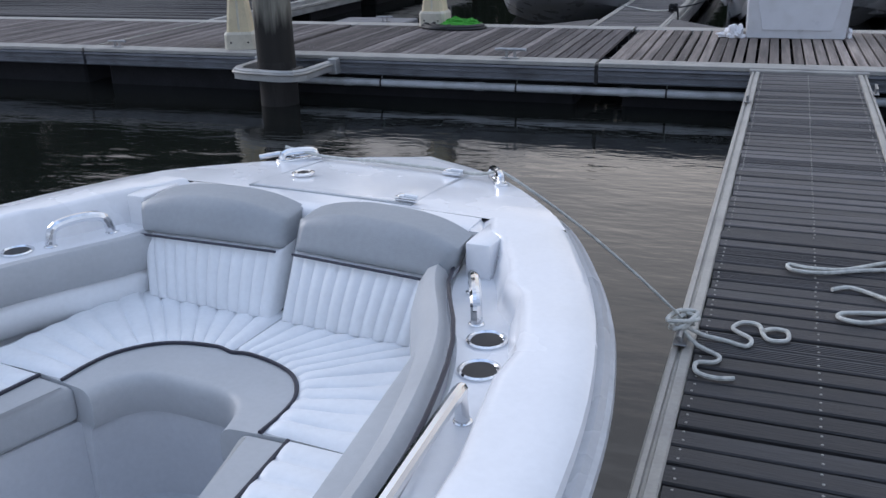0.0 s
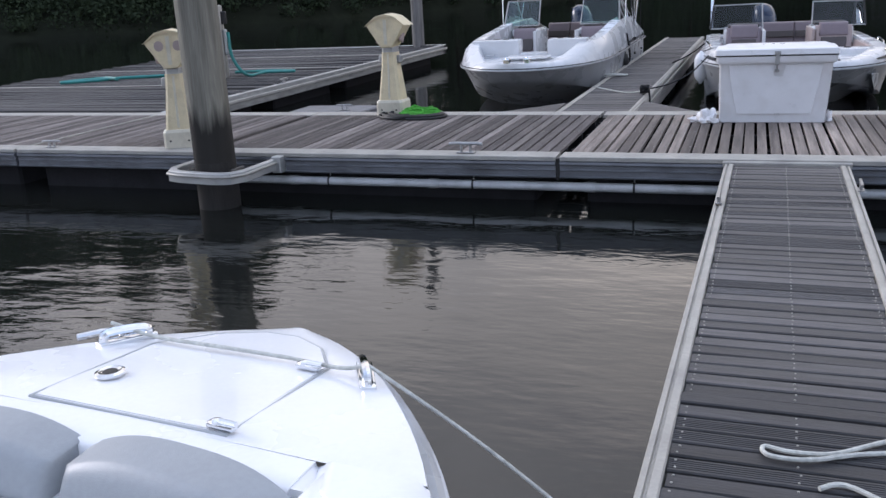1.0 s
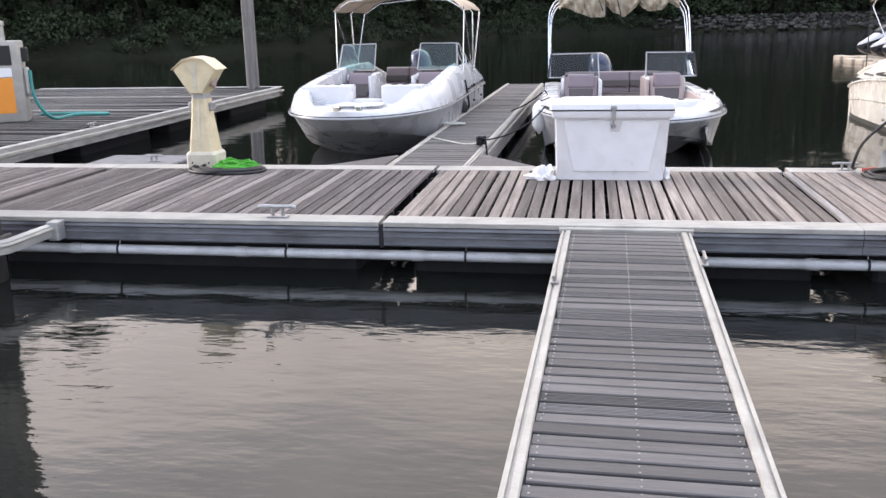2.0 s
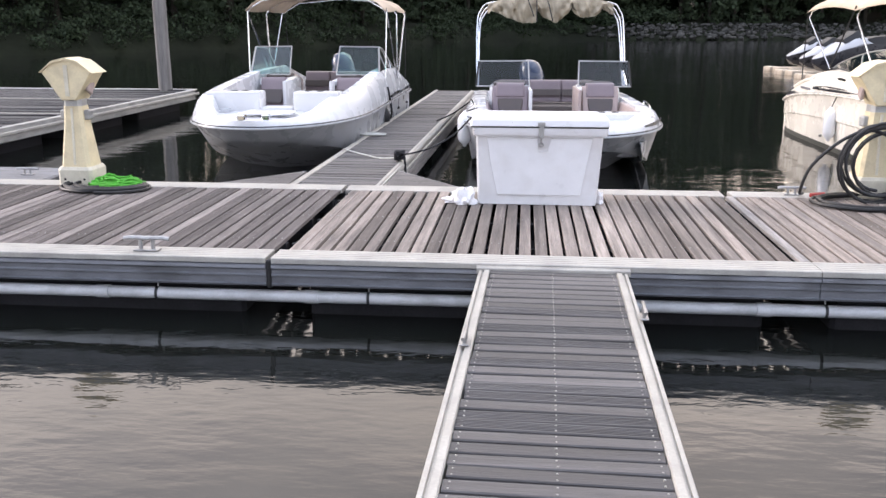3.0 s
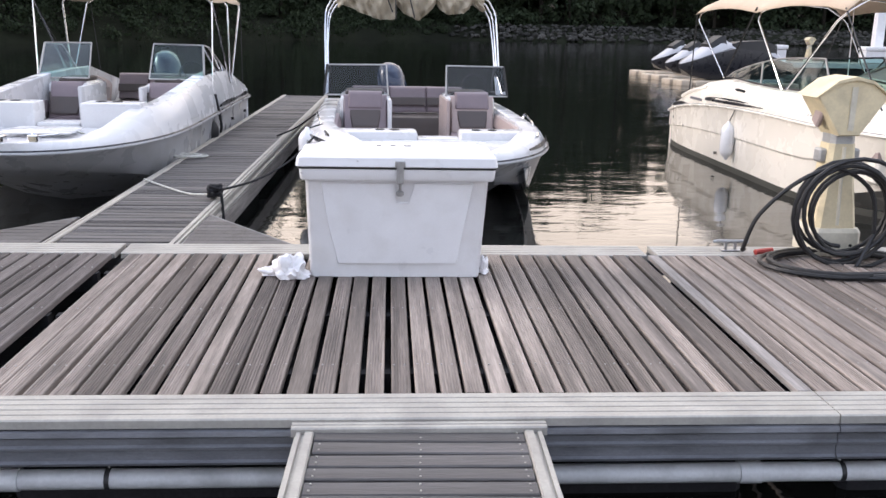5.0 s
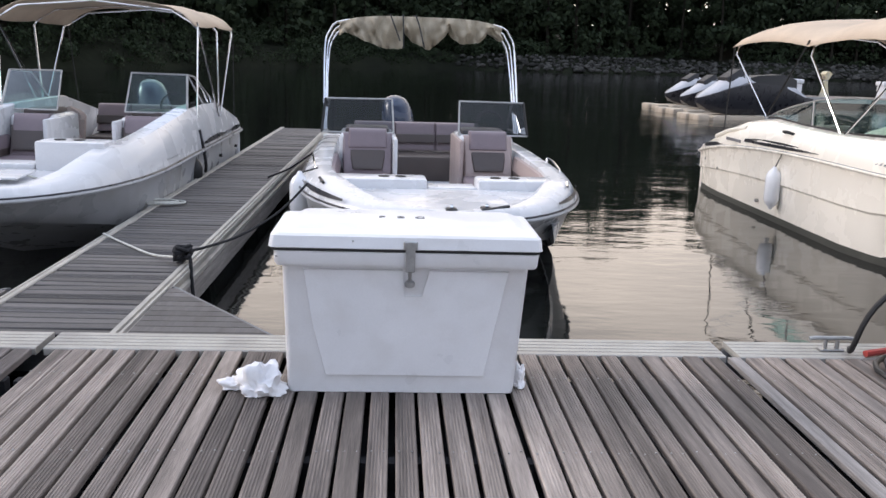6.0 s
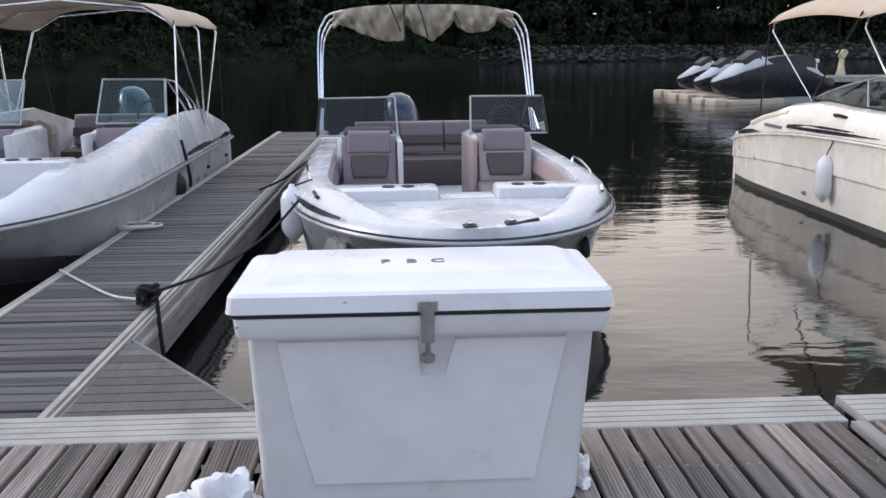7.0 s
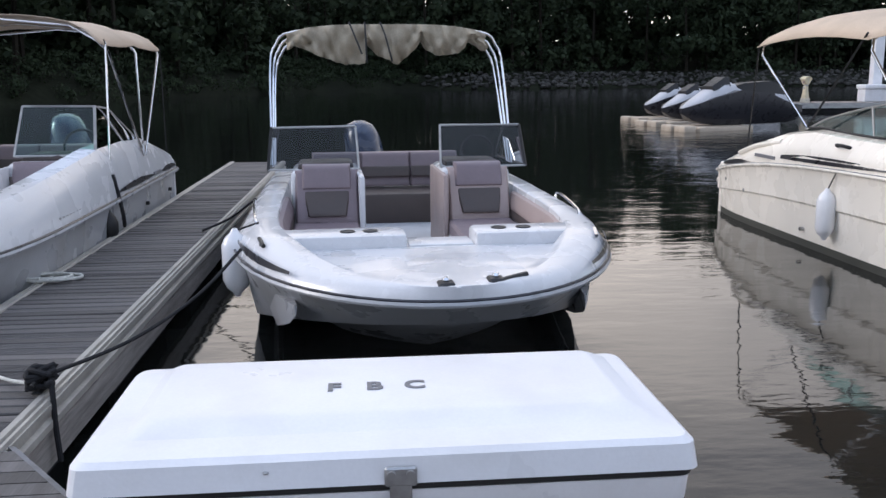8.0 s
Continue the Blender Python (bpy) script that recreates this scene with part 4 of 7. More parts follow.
    part("transom", boxed(-w + 0.02, w - 0.02, L - 0.08, L, -0.2, zr(L) + 0.14, bevel=0.03, seg=2), M[gel], t)
    # rub rail
    path = [(-hw(v) - 0.012, v, zr(v)) for v in reversed(vs)] + [(hw(v) + 0.012, v, zr(v)) for v in vs]
    path = [q for i, q in enumerate(path) if i == 0 or (Vector(q) - Vector(path[i - 1])).length > 0.015]
    part("rub_rail", tube(bmesh.new(), path, 0.022, 8), M["gel_grey"], t, "rub rail round the hull")
    part("rub_insert", tube(bmesh.new(), [(x * 1.004, y - 0.004, z + 0.022) for x, y, z in path], 0.011, 6), M["stripe"], t, "thin dark line above the rub rail")
    # deck moulding: gunwale, foredeck, cockpit liner
    step_v, back_v = 1.30, L - 0.25
    rows = []
    for v in vs:
        w, r = hw(v), zr(v)
        sm = max(0, min(1, (v - 0.45) / 0.95))
        up = lerp(0.106, deck_up, sm * sm * (3 - 2 * sm)) + rise * max(0, min(1, (v - 1.6) / 2.6))
        up *= 1 - 0.55 * max(0, min(1, (v - L + 1.5) / 1.5)) ** 1.6
        inset = min(0.30, w * 0.34)
        if v <= 1.505:
            zf = r + 0.100
        elif v < back_v:
            zf = r - 0.42
        else:
            zf = r + deck_up * 0.7
        fi = inset + (0.03 if zf < r - 0.1 else 0.05)
        half = [(w, r), (w - min(0.02, w * .1), r + up * 0.35), (w - min(0.07, w * .2), r + up * 0.75), (w - min(0.14, w * .28), r + up * 0.97), (w - inset, r + up), (w - inset - min(.02, w * .02), r + up - 0.012),
                (max(0, w - fi - min(0.04, w * .1)), zf), (max(0, w - fi) * 0.5, zf + 0.004), (0.0, zf + 0.006)]
        rows.append([(-a, v, b) for a, b in half] + [(a, v, b) for a, b in half[-2::-1]])
    dk = loft(bmesh.new(), rows, False)
    dk.verts.ensure_lookup_table()
    dk.faces.new([dk.verts[i] for i in range(len(rows[0]))])
    part("deck", dk, M[gel], t, "moulded white deck with sunken bow platform", smooth=35)
    r = rub
    fl = r - 0.42
    part("cockpit_floor", boxed(-B * 0.72, B * 0.72, 1.53, L - 0.3, fl, fl + 0.012), M["gel_floor"], t, "grey cockpit floor")
    # step notch and bow fittings
    part("bow_step", boxed(-0.16, 0.30, 1.27, 1.56, r + 0.08, r + 0.135, bevel=0.015, seg=2), M[gel], t)
    part("coaming", boxed(-B * 0.76, -0.17, 1.26, 1.60, r - 0.30, r + deck_up + 0.012, bevel=0.03, seg=2), M[gel], t)
    part("coaming", boxed(0.31, B * 0.76, 1.26, 1.60, r - 0.30, r + deck_up + 0.012, bevel=0.03, seg=2), M[gel], t)
    part("hatch", prism(bmesh.new(), [(-0.24, 0.40), (0.48, 0.44), (0.44, 0.98), (-0.22, 0.98)], r + 0.108, r + 0.128, 0.008), M[gel], t, "flat anchor hatch lid")
    for x in (-0.06, 0.24):
        n = part("bow_light", boxed(x - 0.05, x + 0.05, 0.03 + 0.5 * max(0, x - 0.1), 0.15 + 0.5 * max(0, x - 0.1), r + 0.05, r + 0.146, bevel=0.012), M["black" if head else "chrome"], t, "bow cleat base")
        part("cap", lathe(bmesh.new(), ((0.018, 0), (0.022, 0.015), (0.012, 0.03)), 10, (x, 0.09 + 0.5 * max(0, x - 0.1), r + 0.142)), M["chrome"], n)
    part("bow_handle", tube(bmesh.new(), [(0.28, 0.15, r + 0.128), (0.44, 0.24, r + 0.138)], 0.018 if head else 0.010, 8), M["black" if head else "chrome"], t)
    for x, y in ((-0.42, 1.42), (-0.58, 1.42), (0.50, 1.42), (0.68, 1.42)):
        part("cup_holder", lathe(bmesh.new(), ((0.052, 0.0), (0.056, 0.006), (0.050, 0.010), (0.040, 0.005), (0.01, 0.004)), 16, (x, y, r + deck_up + 0.011)), M["black"], t, "dark cup holder")
    part("speaker", lathe(bmesh.new(), ((0.085, 0.004), (0.085, 0.012), (0.06, 0.018), (0.02, 0.012)), 18, (-0.62, 1.10, r + 0.110)), M["gel_grey"], t, "round grey speaker")
    for sgn in (-1, 1):
        w = hw(1.35)
        c = part("bow_cleat", tube(bmesh.new(), [(sgn * (w - 0.14), 1.16, r + 0.18), (sgn * (w - 0.10), 1.34, r + 0.20)], 0.014, 8), M["chrome" if sgn > 0 else "black"], t, "bow cleat")
        part("foot", tube(bmesh.new(), [(sgn * (w - 0.12), 1.25, r + 0.14), (sgn * (w - 0.12), 1.25, r + 0.19)], 0.013, 8), M["chrome"], c)
        # side accent stripe near the bow
        rows = []
        for k in range(9 if bow_stripe else 0):
            v = lerp(0.62, 1.75, k / 8)
            th = 0.026 * math.sin(math.pi * (0.12 + 0.80 * k / 8))
            zc = zr(v) + 0.085 + 0.02 * k / 8
            rows.append([(sgn * (hw(v) + 0.000), v, zc - th), (sgn * (hw(v) - 0.008), v, zc + th)])
        if bow_stripe:
            part("accent_stripe", loft(bmesh.new(), rows, False), M["stripe"], t, "black swoosh stripe")
        if not head:  # swept stripes toward the stern, with a plain bar where the maker's script stands
            for va, vb, zz in ((L - 0.95, L - 0.12, 0.07), (L - 3.0, L - 1.42, 0.075)):
                rows = []
                for k in range(9):
                    v = lerp(va, vb, k / 8)
                    th = 0.030 * math.sin(math.pi * (0.06 + 0.86 * k / 8)) + 0.002
                    zc = zr(v) + zz + 0.05 * (k / 8) * (1 - k / 8)
                    rows.append([(sgn * (hw(v) + 0.006), v, zc - th), (sgn * (hw(v) + 0.002), v, zc + th)])
                part("accent_stripe", loft(bmesh.new(), rows, False), M["stripe"], t, "black swept stripe")
            v = L - 1.2
            part("script_bar", boxed(min(sgn * (hw(v) - 0.004), sgn * (hw(v) + 0.007)), max(sgn * (hw(v) - 0.004), sgn * (hw(v) + 0.007)), v - 0.17, v + 0.17, zr(v) + 0.065, zr(v) + 0.10), M["lettering"], t, "plain grey bar")
            for v in (L - 0.4, L - 1.7):
                part("drain", boxed(min(sgn * (hw(v) - 0.06), sgn * (hw(v) - 0.005)), max(sgn * (hw(v) - 0.06), sgn * (hw(v) - 0.005)), v - 0.02, v + 0.02, zr(v) - 0.24, zr(v) - 0.20), M["black"], t)
        # grab rail along the bow cockpit
        w = hw(2.6)
        if head:
            part("grab_rail", tube(bmesh.new(), smooth_path([(sgn * (w - 0.20), 1.95, r + deck_up - 0.02), (sgn * (w - 0.17), 2.04, r + deck_up + 0.035), (sgn * (w - 0.10), 2.9, r + deck_up + 0.055), (sgn * (w - 0.10), 3.0, r + deck_up - 0.01)], 4), 0.011, 8), M["chrome"], t, "chrome grab rail")
        # bow seat: base, cushion, backrest against the console
        s0, s1 = sgn * 0.42, sgn * (B - 0.40)
        part("seat_base", boxed(min(s0, s1), max(s0, s1), 1.62, ws_v - 0.35, fl, fl + 0.26, bevel=0.02), M[gel], t)
        cu = part("seat_cushion", cushion(bmesh.new(), (min(s0, s1), 1.64, fl + 0.36), (max(s0, s1), 1.64, fl + 0.36), (min(s0, s1), ws_v - 0.5, fl + 0.36), (max(s0, s1), ws_v - 0.5, fl + 0.36), (0, 0, -0.1), 0.03), M[seat], t, "mauve vinyl seat cushion")
        v0, v1 = ws_v - 0.62, ws_v - 0.40
        a, b = min(s0, s1) + 0.02, max(s0, s1) - 0.0
        # right backrest: tan in place of seat colour paints the warm light from the left
        br = part("seat_backrest", cushion(bmesh.new(), (a, v0, fl + 0.34), (b, v0, fl + 0.34), (a, v1, r + 0.42), (b, v1, r + 0.42), (0, 0.12, -0.02), 0.04), M["vinyl_tan" if sgn > 0 and head else seat], t, "vinyl backrest with darker centre panel")
        cx = (a + b) / 2
        wpan = 0.235
        part("centre_panel", cushion(bmesh.new(), (cx - wpan * 0.75, v0 - 0.008, fl + 0.42), (cx + wpan * 0.75, v0 - 0.008, fl + 0.42), (cx - wpan, v1 - 0.05, r + 0.28), (cx + wpan, v1 - 0.05, r + 0.28), (0, 0.03, 0), 0.02), M["vinyl_brown"], br, "dark brown panel")
        if head:
            part("headrest", cushion(bmesh.new(), (cx - wpan, v1 - 0.10, r + 0.24), (cx + wpan, v1 - 0.10, r + 0.24), (cx - wpan + 0.01, v1 - 0.03, r + 0.46), (cx + wpan - 0.01, v1 - 0.03, r + 0.46), (0, 0.12, 0), 0.03), M[seat], br, "mauve headrest pad")
        # side bolster in the bow cockpit
        rows = []
        for k in range(12):
            v = lerp(1.62, ws_v - 0.4, k / 11)
            x = sgn * (hw(v) - 0.34)
            rows.append([(x, v, fl + 0.34), (x - sgn * 0.05, v, fl + 0.38), (x - sgn * 0.06, v, r + 0.05), (x - sgn * 0.02, v, r + 0.16), (x + sgn * 0.02, v, r + 0.17)])
        # warm light painted on the right bolster by the tan material
        sb = part("side_bolster", loft(bmesh.new(), rows, False), M["vinyl_tan" if sgn > 0 else seat], t, "padded side bolster")
        rows2 = [[(q[2][0] - sgn * 0.004, q[2][1], r - 0.06), (q[2][0] - sgn * 0.004, q[2][1], r + 0.02)] for q in rows]
        part("band", loft(bmesh.new(), rows2, False), M["vinyl_brown"], sb, "dark band along the bolster")
        # console
        c0, c1 = sgn * 0.39, sgn * (B - 0.38)
        bm = boxed(min(c0, c1), max(c0, c1), ws_v - 0.40, ws_v + 0.42, fl, r + 0.40, bevel=0.05, seg=3)
        # tan on the right wall is painted warm light, the left stays white
        part("console_wing", boxed(min(sgn * 0.365, sgn * 0.42), max(sgn * 0.365, sgn * 0.42), ws_v - 0.66, ws_v + 0.40, fl, r + 0.37, bevel=0.02, seg=2), M["vinyl_tan" if sgn > 0 and head else gel], t, "console side wall")
        con = part("console", bm, M[gel], t, "moulded console")
        part("dash", boxed(min(c0, c1) + 0.06, max(c0, c1) - 0.06, ws_v - 0.18, ws_v + 0.30, r + 0.38, r + 0.46, bevel=0.04, seg=2), M["vinyl_brown"], con, "dark dash pad")
        if sgn > 0:
            part("steering_wheel", tube(bmesh.new(), [(0.86 + 0.17 * math.cos(k * 0.3142), ws_v + 0.34 + 0.05 * math.sin(k * 0.3142), r + 0.50 + 0.16 * math.sin(k * 0.3142)) for k in range(20)], 0.014, 6, True), M["black"], con)
        # windshield: front pane, side pane, frames
        zb, zt = r + 0.40 + ws_up, r + 0.40 + ws_up + ws_h
        pi, po = sgn * 0.40, sgn * (B - 0.155)
        ti, to = sgn * 0.42, sgn * (B - 0.195)
        f = [(pi, ws_v - 0.22, zb), (po, ws_v - 0.10, zb - 0.01), (to, ws_v + 0.06 + rake_ws, zt - 0.01), (ti, ws_v - 0.02 + rake_ws, zt)]
        bm = bmesh.new()
        bm.faces.new([bm.verts.new(q) for q in f])
        ws = part("windshield", bm, M[glass], t, "tinted windshield pane with metal frame")
        ws.visible_shadow = False
        bm = tube(bmesh.new(), [f[0], f[1]], 0.011, 6)
        for a, b in ((1, 2), (2, 3), (3, 0)):
            tube(bm, [f[a], f[b]], 0.011, 6)
        part("frame", bm, M["alu"], ws, "slim metal windshield frame")
        s = [f[1], (sgn * (B - 0.13), ws_v + 1.55, zb - 0.06), (sgn * (B - 0.145), ws_v + 1.50, zb + 0.03), (sgn * (B - 0.23), ws_v + 0.7, zt - 0.05), f[2]]
        bm = bmesh.new()
        bm.faces.new([bm.verts.new(q) for q in s])
        sg = part("side_glass", bm, M[glass], t, "tapering side glass")
        sg.visible_shadow = False
        bm = tube(bmesh.new(), [s[4], s[3], s[2], s[1]], 0.012, 6)
        tube(bm, [s[0], s[4]], 0.016, 6)
        tube(bm, [s[0], s[1]], 0.014, 6)
        part("frame", bm, M["black" if head else "alu"], sg, "frame of the side glass")
    # helm seats and stern bench
    bench_v = L - 1.25
    part("stern_bench", boxed(-B * 0.62, B * 0.62, bench_v, L - 0.35, fl, fl + 0.36, bevel=0.04, seg=2), M["vinyl_brown"], t, "dark stern bench base")
    for x0, x1 in ((-B * 0.62, -0.30), (-0.297, 0.297), (0.30, B * 0.62)):
        bk = part("bench_backrest", cushion(bmesh.new(), (x0, L - 0.72, fl + 0.38), (x1, L - 0.72, fl + 0.38), (x0, L - 0.58, r + 0.36), (x1, L - 0.58, r + 0.36), (0, 0.14, 0), 0.03), M[seat], t, "vinyl bench backrest")
        part("band", cushion(bmesh.new(), (x0 + 0.01, L - 0.735, fl + 0.50), (x1 - 0.01, L - 0.735, fl + 0.50), (x0 + 0.01, L - 0.69, r + 0.20), (x1 - 0.01, L - 0.69, r + 0.20), (0, 0.03, 0), 0.01), M["vinyl_brown"], bk, "dark brown band")
    for x in ((-0.75, 0.75) if not head else ()):
        rows = []
        for k in range(9):
            a = radians(-100 + 200 * k / 8)
            rows.append([(x + 0.24 * math.sin(a), ws_v + 1.0 + 0.20 * math.cos(a), fl + 0.40), (x + 0.27 * math.sin(a), ws_v + 1.0 + 0.24 * math.cos(a), r + 0.40 - 0.16 * abs(k - 4) / 4),
                         (x + 0.20 * math.sin(a), ws_v + 1.0 + 0.16 * math.cos(a), r + 0.40 - 0.16 * abs(k - 4) / 4), (x + 0.19 * math.sin(a), ws_v + 1.0 + 0.14 * math.cos(a), fl + 0.42)])
        hs = part("helm_seat", loft(bmesh.new(), rows, True, True), M["vinyl_tan"], t, "tan bucket helm seat")
        part("pad", boxed(x - 0.21, x + 0.21, ws_v + 0.78, ws_v + 1.16, fl + 0.36, fl + 0.46, bevel=0.04, seg=2), M["vinyl_tan"], hs)
        part("pedestal", tube(bmesh.new(), [(x, ws_v + 1.0, fl), (x, ws_v + 1.0, fl + 0.38)], 0.05, 10), M["alu"], hs)
    if motor:
        rows = []
        for z, sx, sy in ((0.36, 0.17, 0.20), (0.44, 0.23, 0.27), (0.66, 0.25, 0.31), (0.88, 0.23, 0.29), (1.00, 0.17, 0.23), (1.05, 0.07, 0.1)):
            rows.append([(-0.16 - 0.16 * (z - 0.36) + sx * math.cos(a * 0.3927), L + 0.36 + sy * math.sin(a * 0.3927) + 0.1 * (z - 0.36), r + z - 0.35) for a in range(16)])
        om = part("outboard_cowling", loft(bmesh.new(), rows, True, True), M["navy"], t, "dark blue outboard motor cowling", smooth=60)
        part("leg", boxed(-0.07, 0.07, L + 0.12, L + 0.50, -0.5, r + 0.05, bevel=0.03), M["navy"], om)
    # bimini
    bz = r + bim_h
    if bimini == "up":
        f0, f1 = ws_v + bim[0], ws_v + bim[1]
        rows = []
        for k in range(15):
            u = k / 14
            v = lerp(f0 - 0.06, f1 + 0.06, u)
            sag = 0.05 * abs(math.sin(u * 2 * math.pi)) ** 0.7
            edge = 0.02 * (abs(2 * u - 1) ** 6)
            row = []
            for j in range(17):
                s = -1 + j / 8
                x = s * (B - 0.04)
                z = bz + 0.14 - 0.22 * abs(s) ** 6 - 0.06 * s * s - sag * (1 - s * s * 0.4) - edge + 0.008 * noise.noise((x * 3, v * 3, 1))
                row.append((x * (1 - 0.02 * abs(s) ** 8), v, z))
            rows.append(row)
        bm = loft(bmesh.new(), rows, False)
        top = part("canopy", bm, M["canvas"], t, "tan canvas bimini top", smooth=60)
        md = top.modifiers.new("cloth", "SOLIDIFY")
        md.thickness = 0.008
        foot = ws_v + 1.52
        for v, f in ((f0, foot - 0.1), (f1, foot + 0.0), ((f0 + f1) / 2, foot - 0.05)):
            pts = [(-B + 0.07, f, r + 0.30), (-B + 0.05, lerp(f, v, 0.88), bz - 0.20), (-B + 0.12, v, bz - 0.125), (-B + 0.36, v, bz + 0.015), (0, v, bz + 0.10),
                   (B - 0.36, v, bz + 0.015), (B - 0.12, v, bz - 0.125), (B - 0.06, lerp(f, v, 0.88), bz - 0.22), (B - 0.07, f, r + 0.30)]
            part("bimini_bow", tube(bmesh.new(), pts, 0.0135, 8), M[frame_mt], t, "bright tubular bimini bow")
        for sgn in (-1, 1):
            part("strut", tube(bmesh.new(), [(sgn * (B - 0.06), f0 + 0.1, bz - 0.14), (sgn * (B - 0.08), f0 + 0.0, r + 0.36)], 0.011, 8), M[frame_mt], t)
            part("strap", tube(bmesh.new(), [(sgn * (B - 0.06), f1, bz - 0.12), (sgn * (B - 0.10), L - 0.25, r + 0.22)], 0.007, 6), M["black"], t, "dark webbing strap")
            part("strap", tube(bmesh.new(), [(sgn * (B - 0.06), f0 + 0.05, bz - 0.12), (sgn * (B - 0.09), foot, r + 0.34)], 0.007, 6), M["black"], t, "dark webbing strap")
    else:
        v = ws_v + 1.30
        base = ws_v + 0.55
        for dv, dz, dx in ((0, 0, 0), (0.10, -0.05, 0.03), (0.2, -0.10, 0.05)):
            pts = smooth_path([(-B + 0.16 + dx * 0.4, base + dv * 0.7, r + 0.36), (-B + 0.14 + dx, v - 0.1 + dv, bz - 0.25 + dz), (-B + 0.20 + dx, v + dv, bz + 0.02 + dz), (-B + 0.42 + dx, v + dv, bz + 0.17 + dz), (0, v + dv, bz + 0.22 + dz),
                               (B - 0.42 - dx, v + dv, bz + 0.17 + dz), (B - 0.20 - dx, v + dv, bz + 0.02 + dz), (B - 0.14 - dx, v - 0.1 + dv, bz - 0.25 + dz), (B - 0.16 - dx * 0.4, base + dv * 0.7, r + 0.36)], 4)
            part("bimini_bow", tube(bmesh.new(), pts, 0.0135, 8), M[frame_mt], t, "bright tubular bimini bow")
        # furled canvas hanging in folds from the bows
        rng = np.random.default_rng(4)
        rows = []
        for j in range(141):
            s = -1 + j / 70
            x = s * (B - 0.33)
            topz = bz + 0.245 - 0.10 * abs(s) ** 4
            d = 0.17 + 0.05 * noise.noise((s * 5, 0.5, 0)) + 0.02 * noise.noise((s * 21, 0.5, 2))
            if -0.93 < s < -0.24:  # one loose corner hangs square, the rest in swags
                d += 0.25 * min(1.0, (s + 0.93) / 0.45) ** 0.8
            elif -0.20 < s < 0.34:
                d += 0.24 * math.sin(math.pi * (s + 0.20) / 0.54) ** 0.6
            elif 0.34 <= s < 0.82:
                d += 0.17 * math.sin(math.pi * (s - 0.34) / 0.48) ** 0.7
            row = []
            for q in range(11):
                a = q / 10
                fold = 0.045 * math.sin(26 * s + a * 5) * (0.3 + a) + 0.03 * math.sin(55 * s - a * 7) * a + 0.10 * noise.noise((s * 6, a * 2.5, 3)) * a + 0.035 * noise.noise((s * 17, a * 4, 3)) + 0.02 * noise.noise((s * 34, a * 6, 5))
                row.append((x + 0.03 * noise.noise((s * 7, a * 3, 9)), v - 0.05 - 0.05 * math.sin(a * 3.1) + fold, topz - d * a))
            for q in range(10, -1, -1):
                a = q / 10
                row.append((x, v + 0.20 + 0.05 * math.sin(a * 3.1) + 0.03 * noise.noise((s * 5, a * 3, 7)), topz - 0.01 - d * a * 0.9))
            rows.append(row)
        part("furled_canopy", loft(bmesh.new(), rows, True, True), M["canvas_old"], t, "tan canvas bimini bunched and folded on its frame", smooth=70)
        for x, dx, zl in ((-0.42, 0.13, -0.08), (-0.25, 0.01, -0.17), (-0.08, 0.12, -0.16)):
            part("strap", tube(bmesh.new(), [(x + dx, v - 0.21, bz + zl), (x + dx * 0.4, v - 0.20, bz + 0.12), (x, v - 0.13, bz + 0.26), (x, v + 0.25, bz + 0.25)], 0.010, 6), M["black"], t, "dark webbing strap")
    # registration marks as plain bars
    for sgn in (-1, 1):
        for k in range(7):
            v = 2.35 + 0.085 * k
            bm = bmesh.new()
            x = hw(v) + 0.003
            q = [(sgn * (x - 0.012), v, zr(v) + 0.085), (sgn * (x - 0.012), v + 0.05, zr(v) + 0.085), (sgn * (x - 0.045), v + 0.05, zr(v) + 0.15), (sgn * (x - 0.045), v, zr(v) + 0.15)]
            bm.faces.new([bm.verts.new(p_) for p_ in q])
            part("registration_bar", bm, M["lettering"], t, "plain grey bar")
    return t


deck_boat(pose(0.90, 5.10, WATER, 0, 0, 2.2), "white deck boat with mauve seats and furled tan bimini", bimini="furled", bim_h=1.60, L=6.7, B=1.435, ws_v=4.1, ws_h=0.40, rub=0.67)
deck_boat(pose(-3.30, 5.22, WATER, 0, 0, 0.0), "white deck boat with raised tan bimini and teal windshield", bimini="up", L=7.1, B=1.27, ws_v=4.05, ws_h=0.46, bim=(0.1, 2.6), bim_h=1.66, rub=0.78, sheer=-0.03, p=2.5, glass="glass_teal", head=False, deck_up=0.34, rise=0.20, ws_up=0.05, rake_ws=0.08, bow_stripe=False)


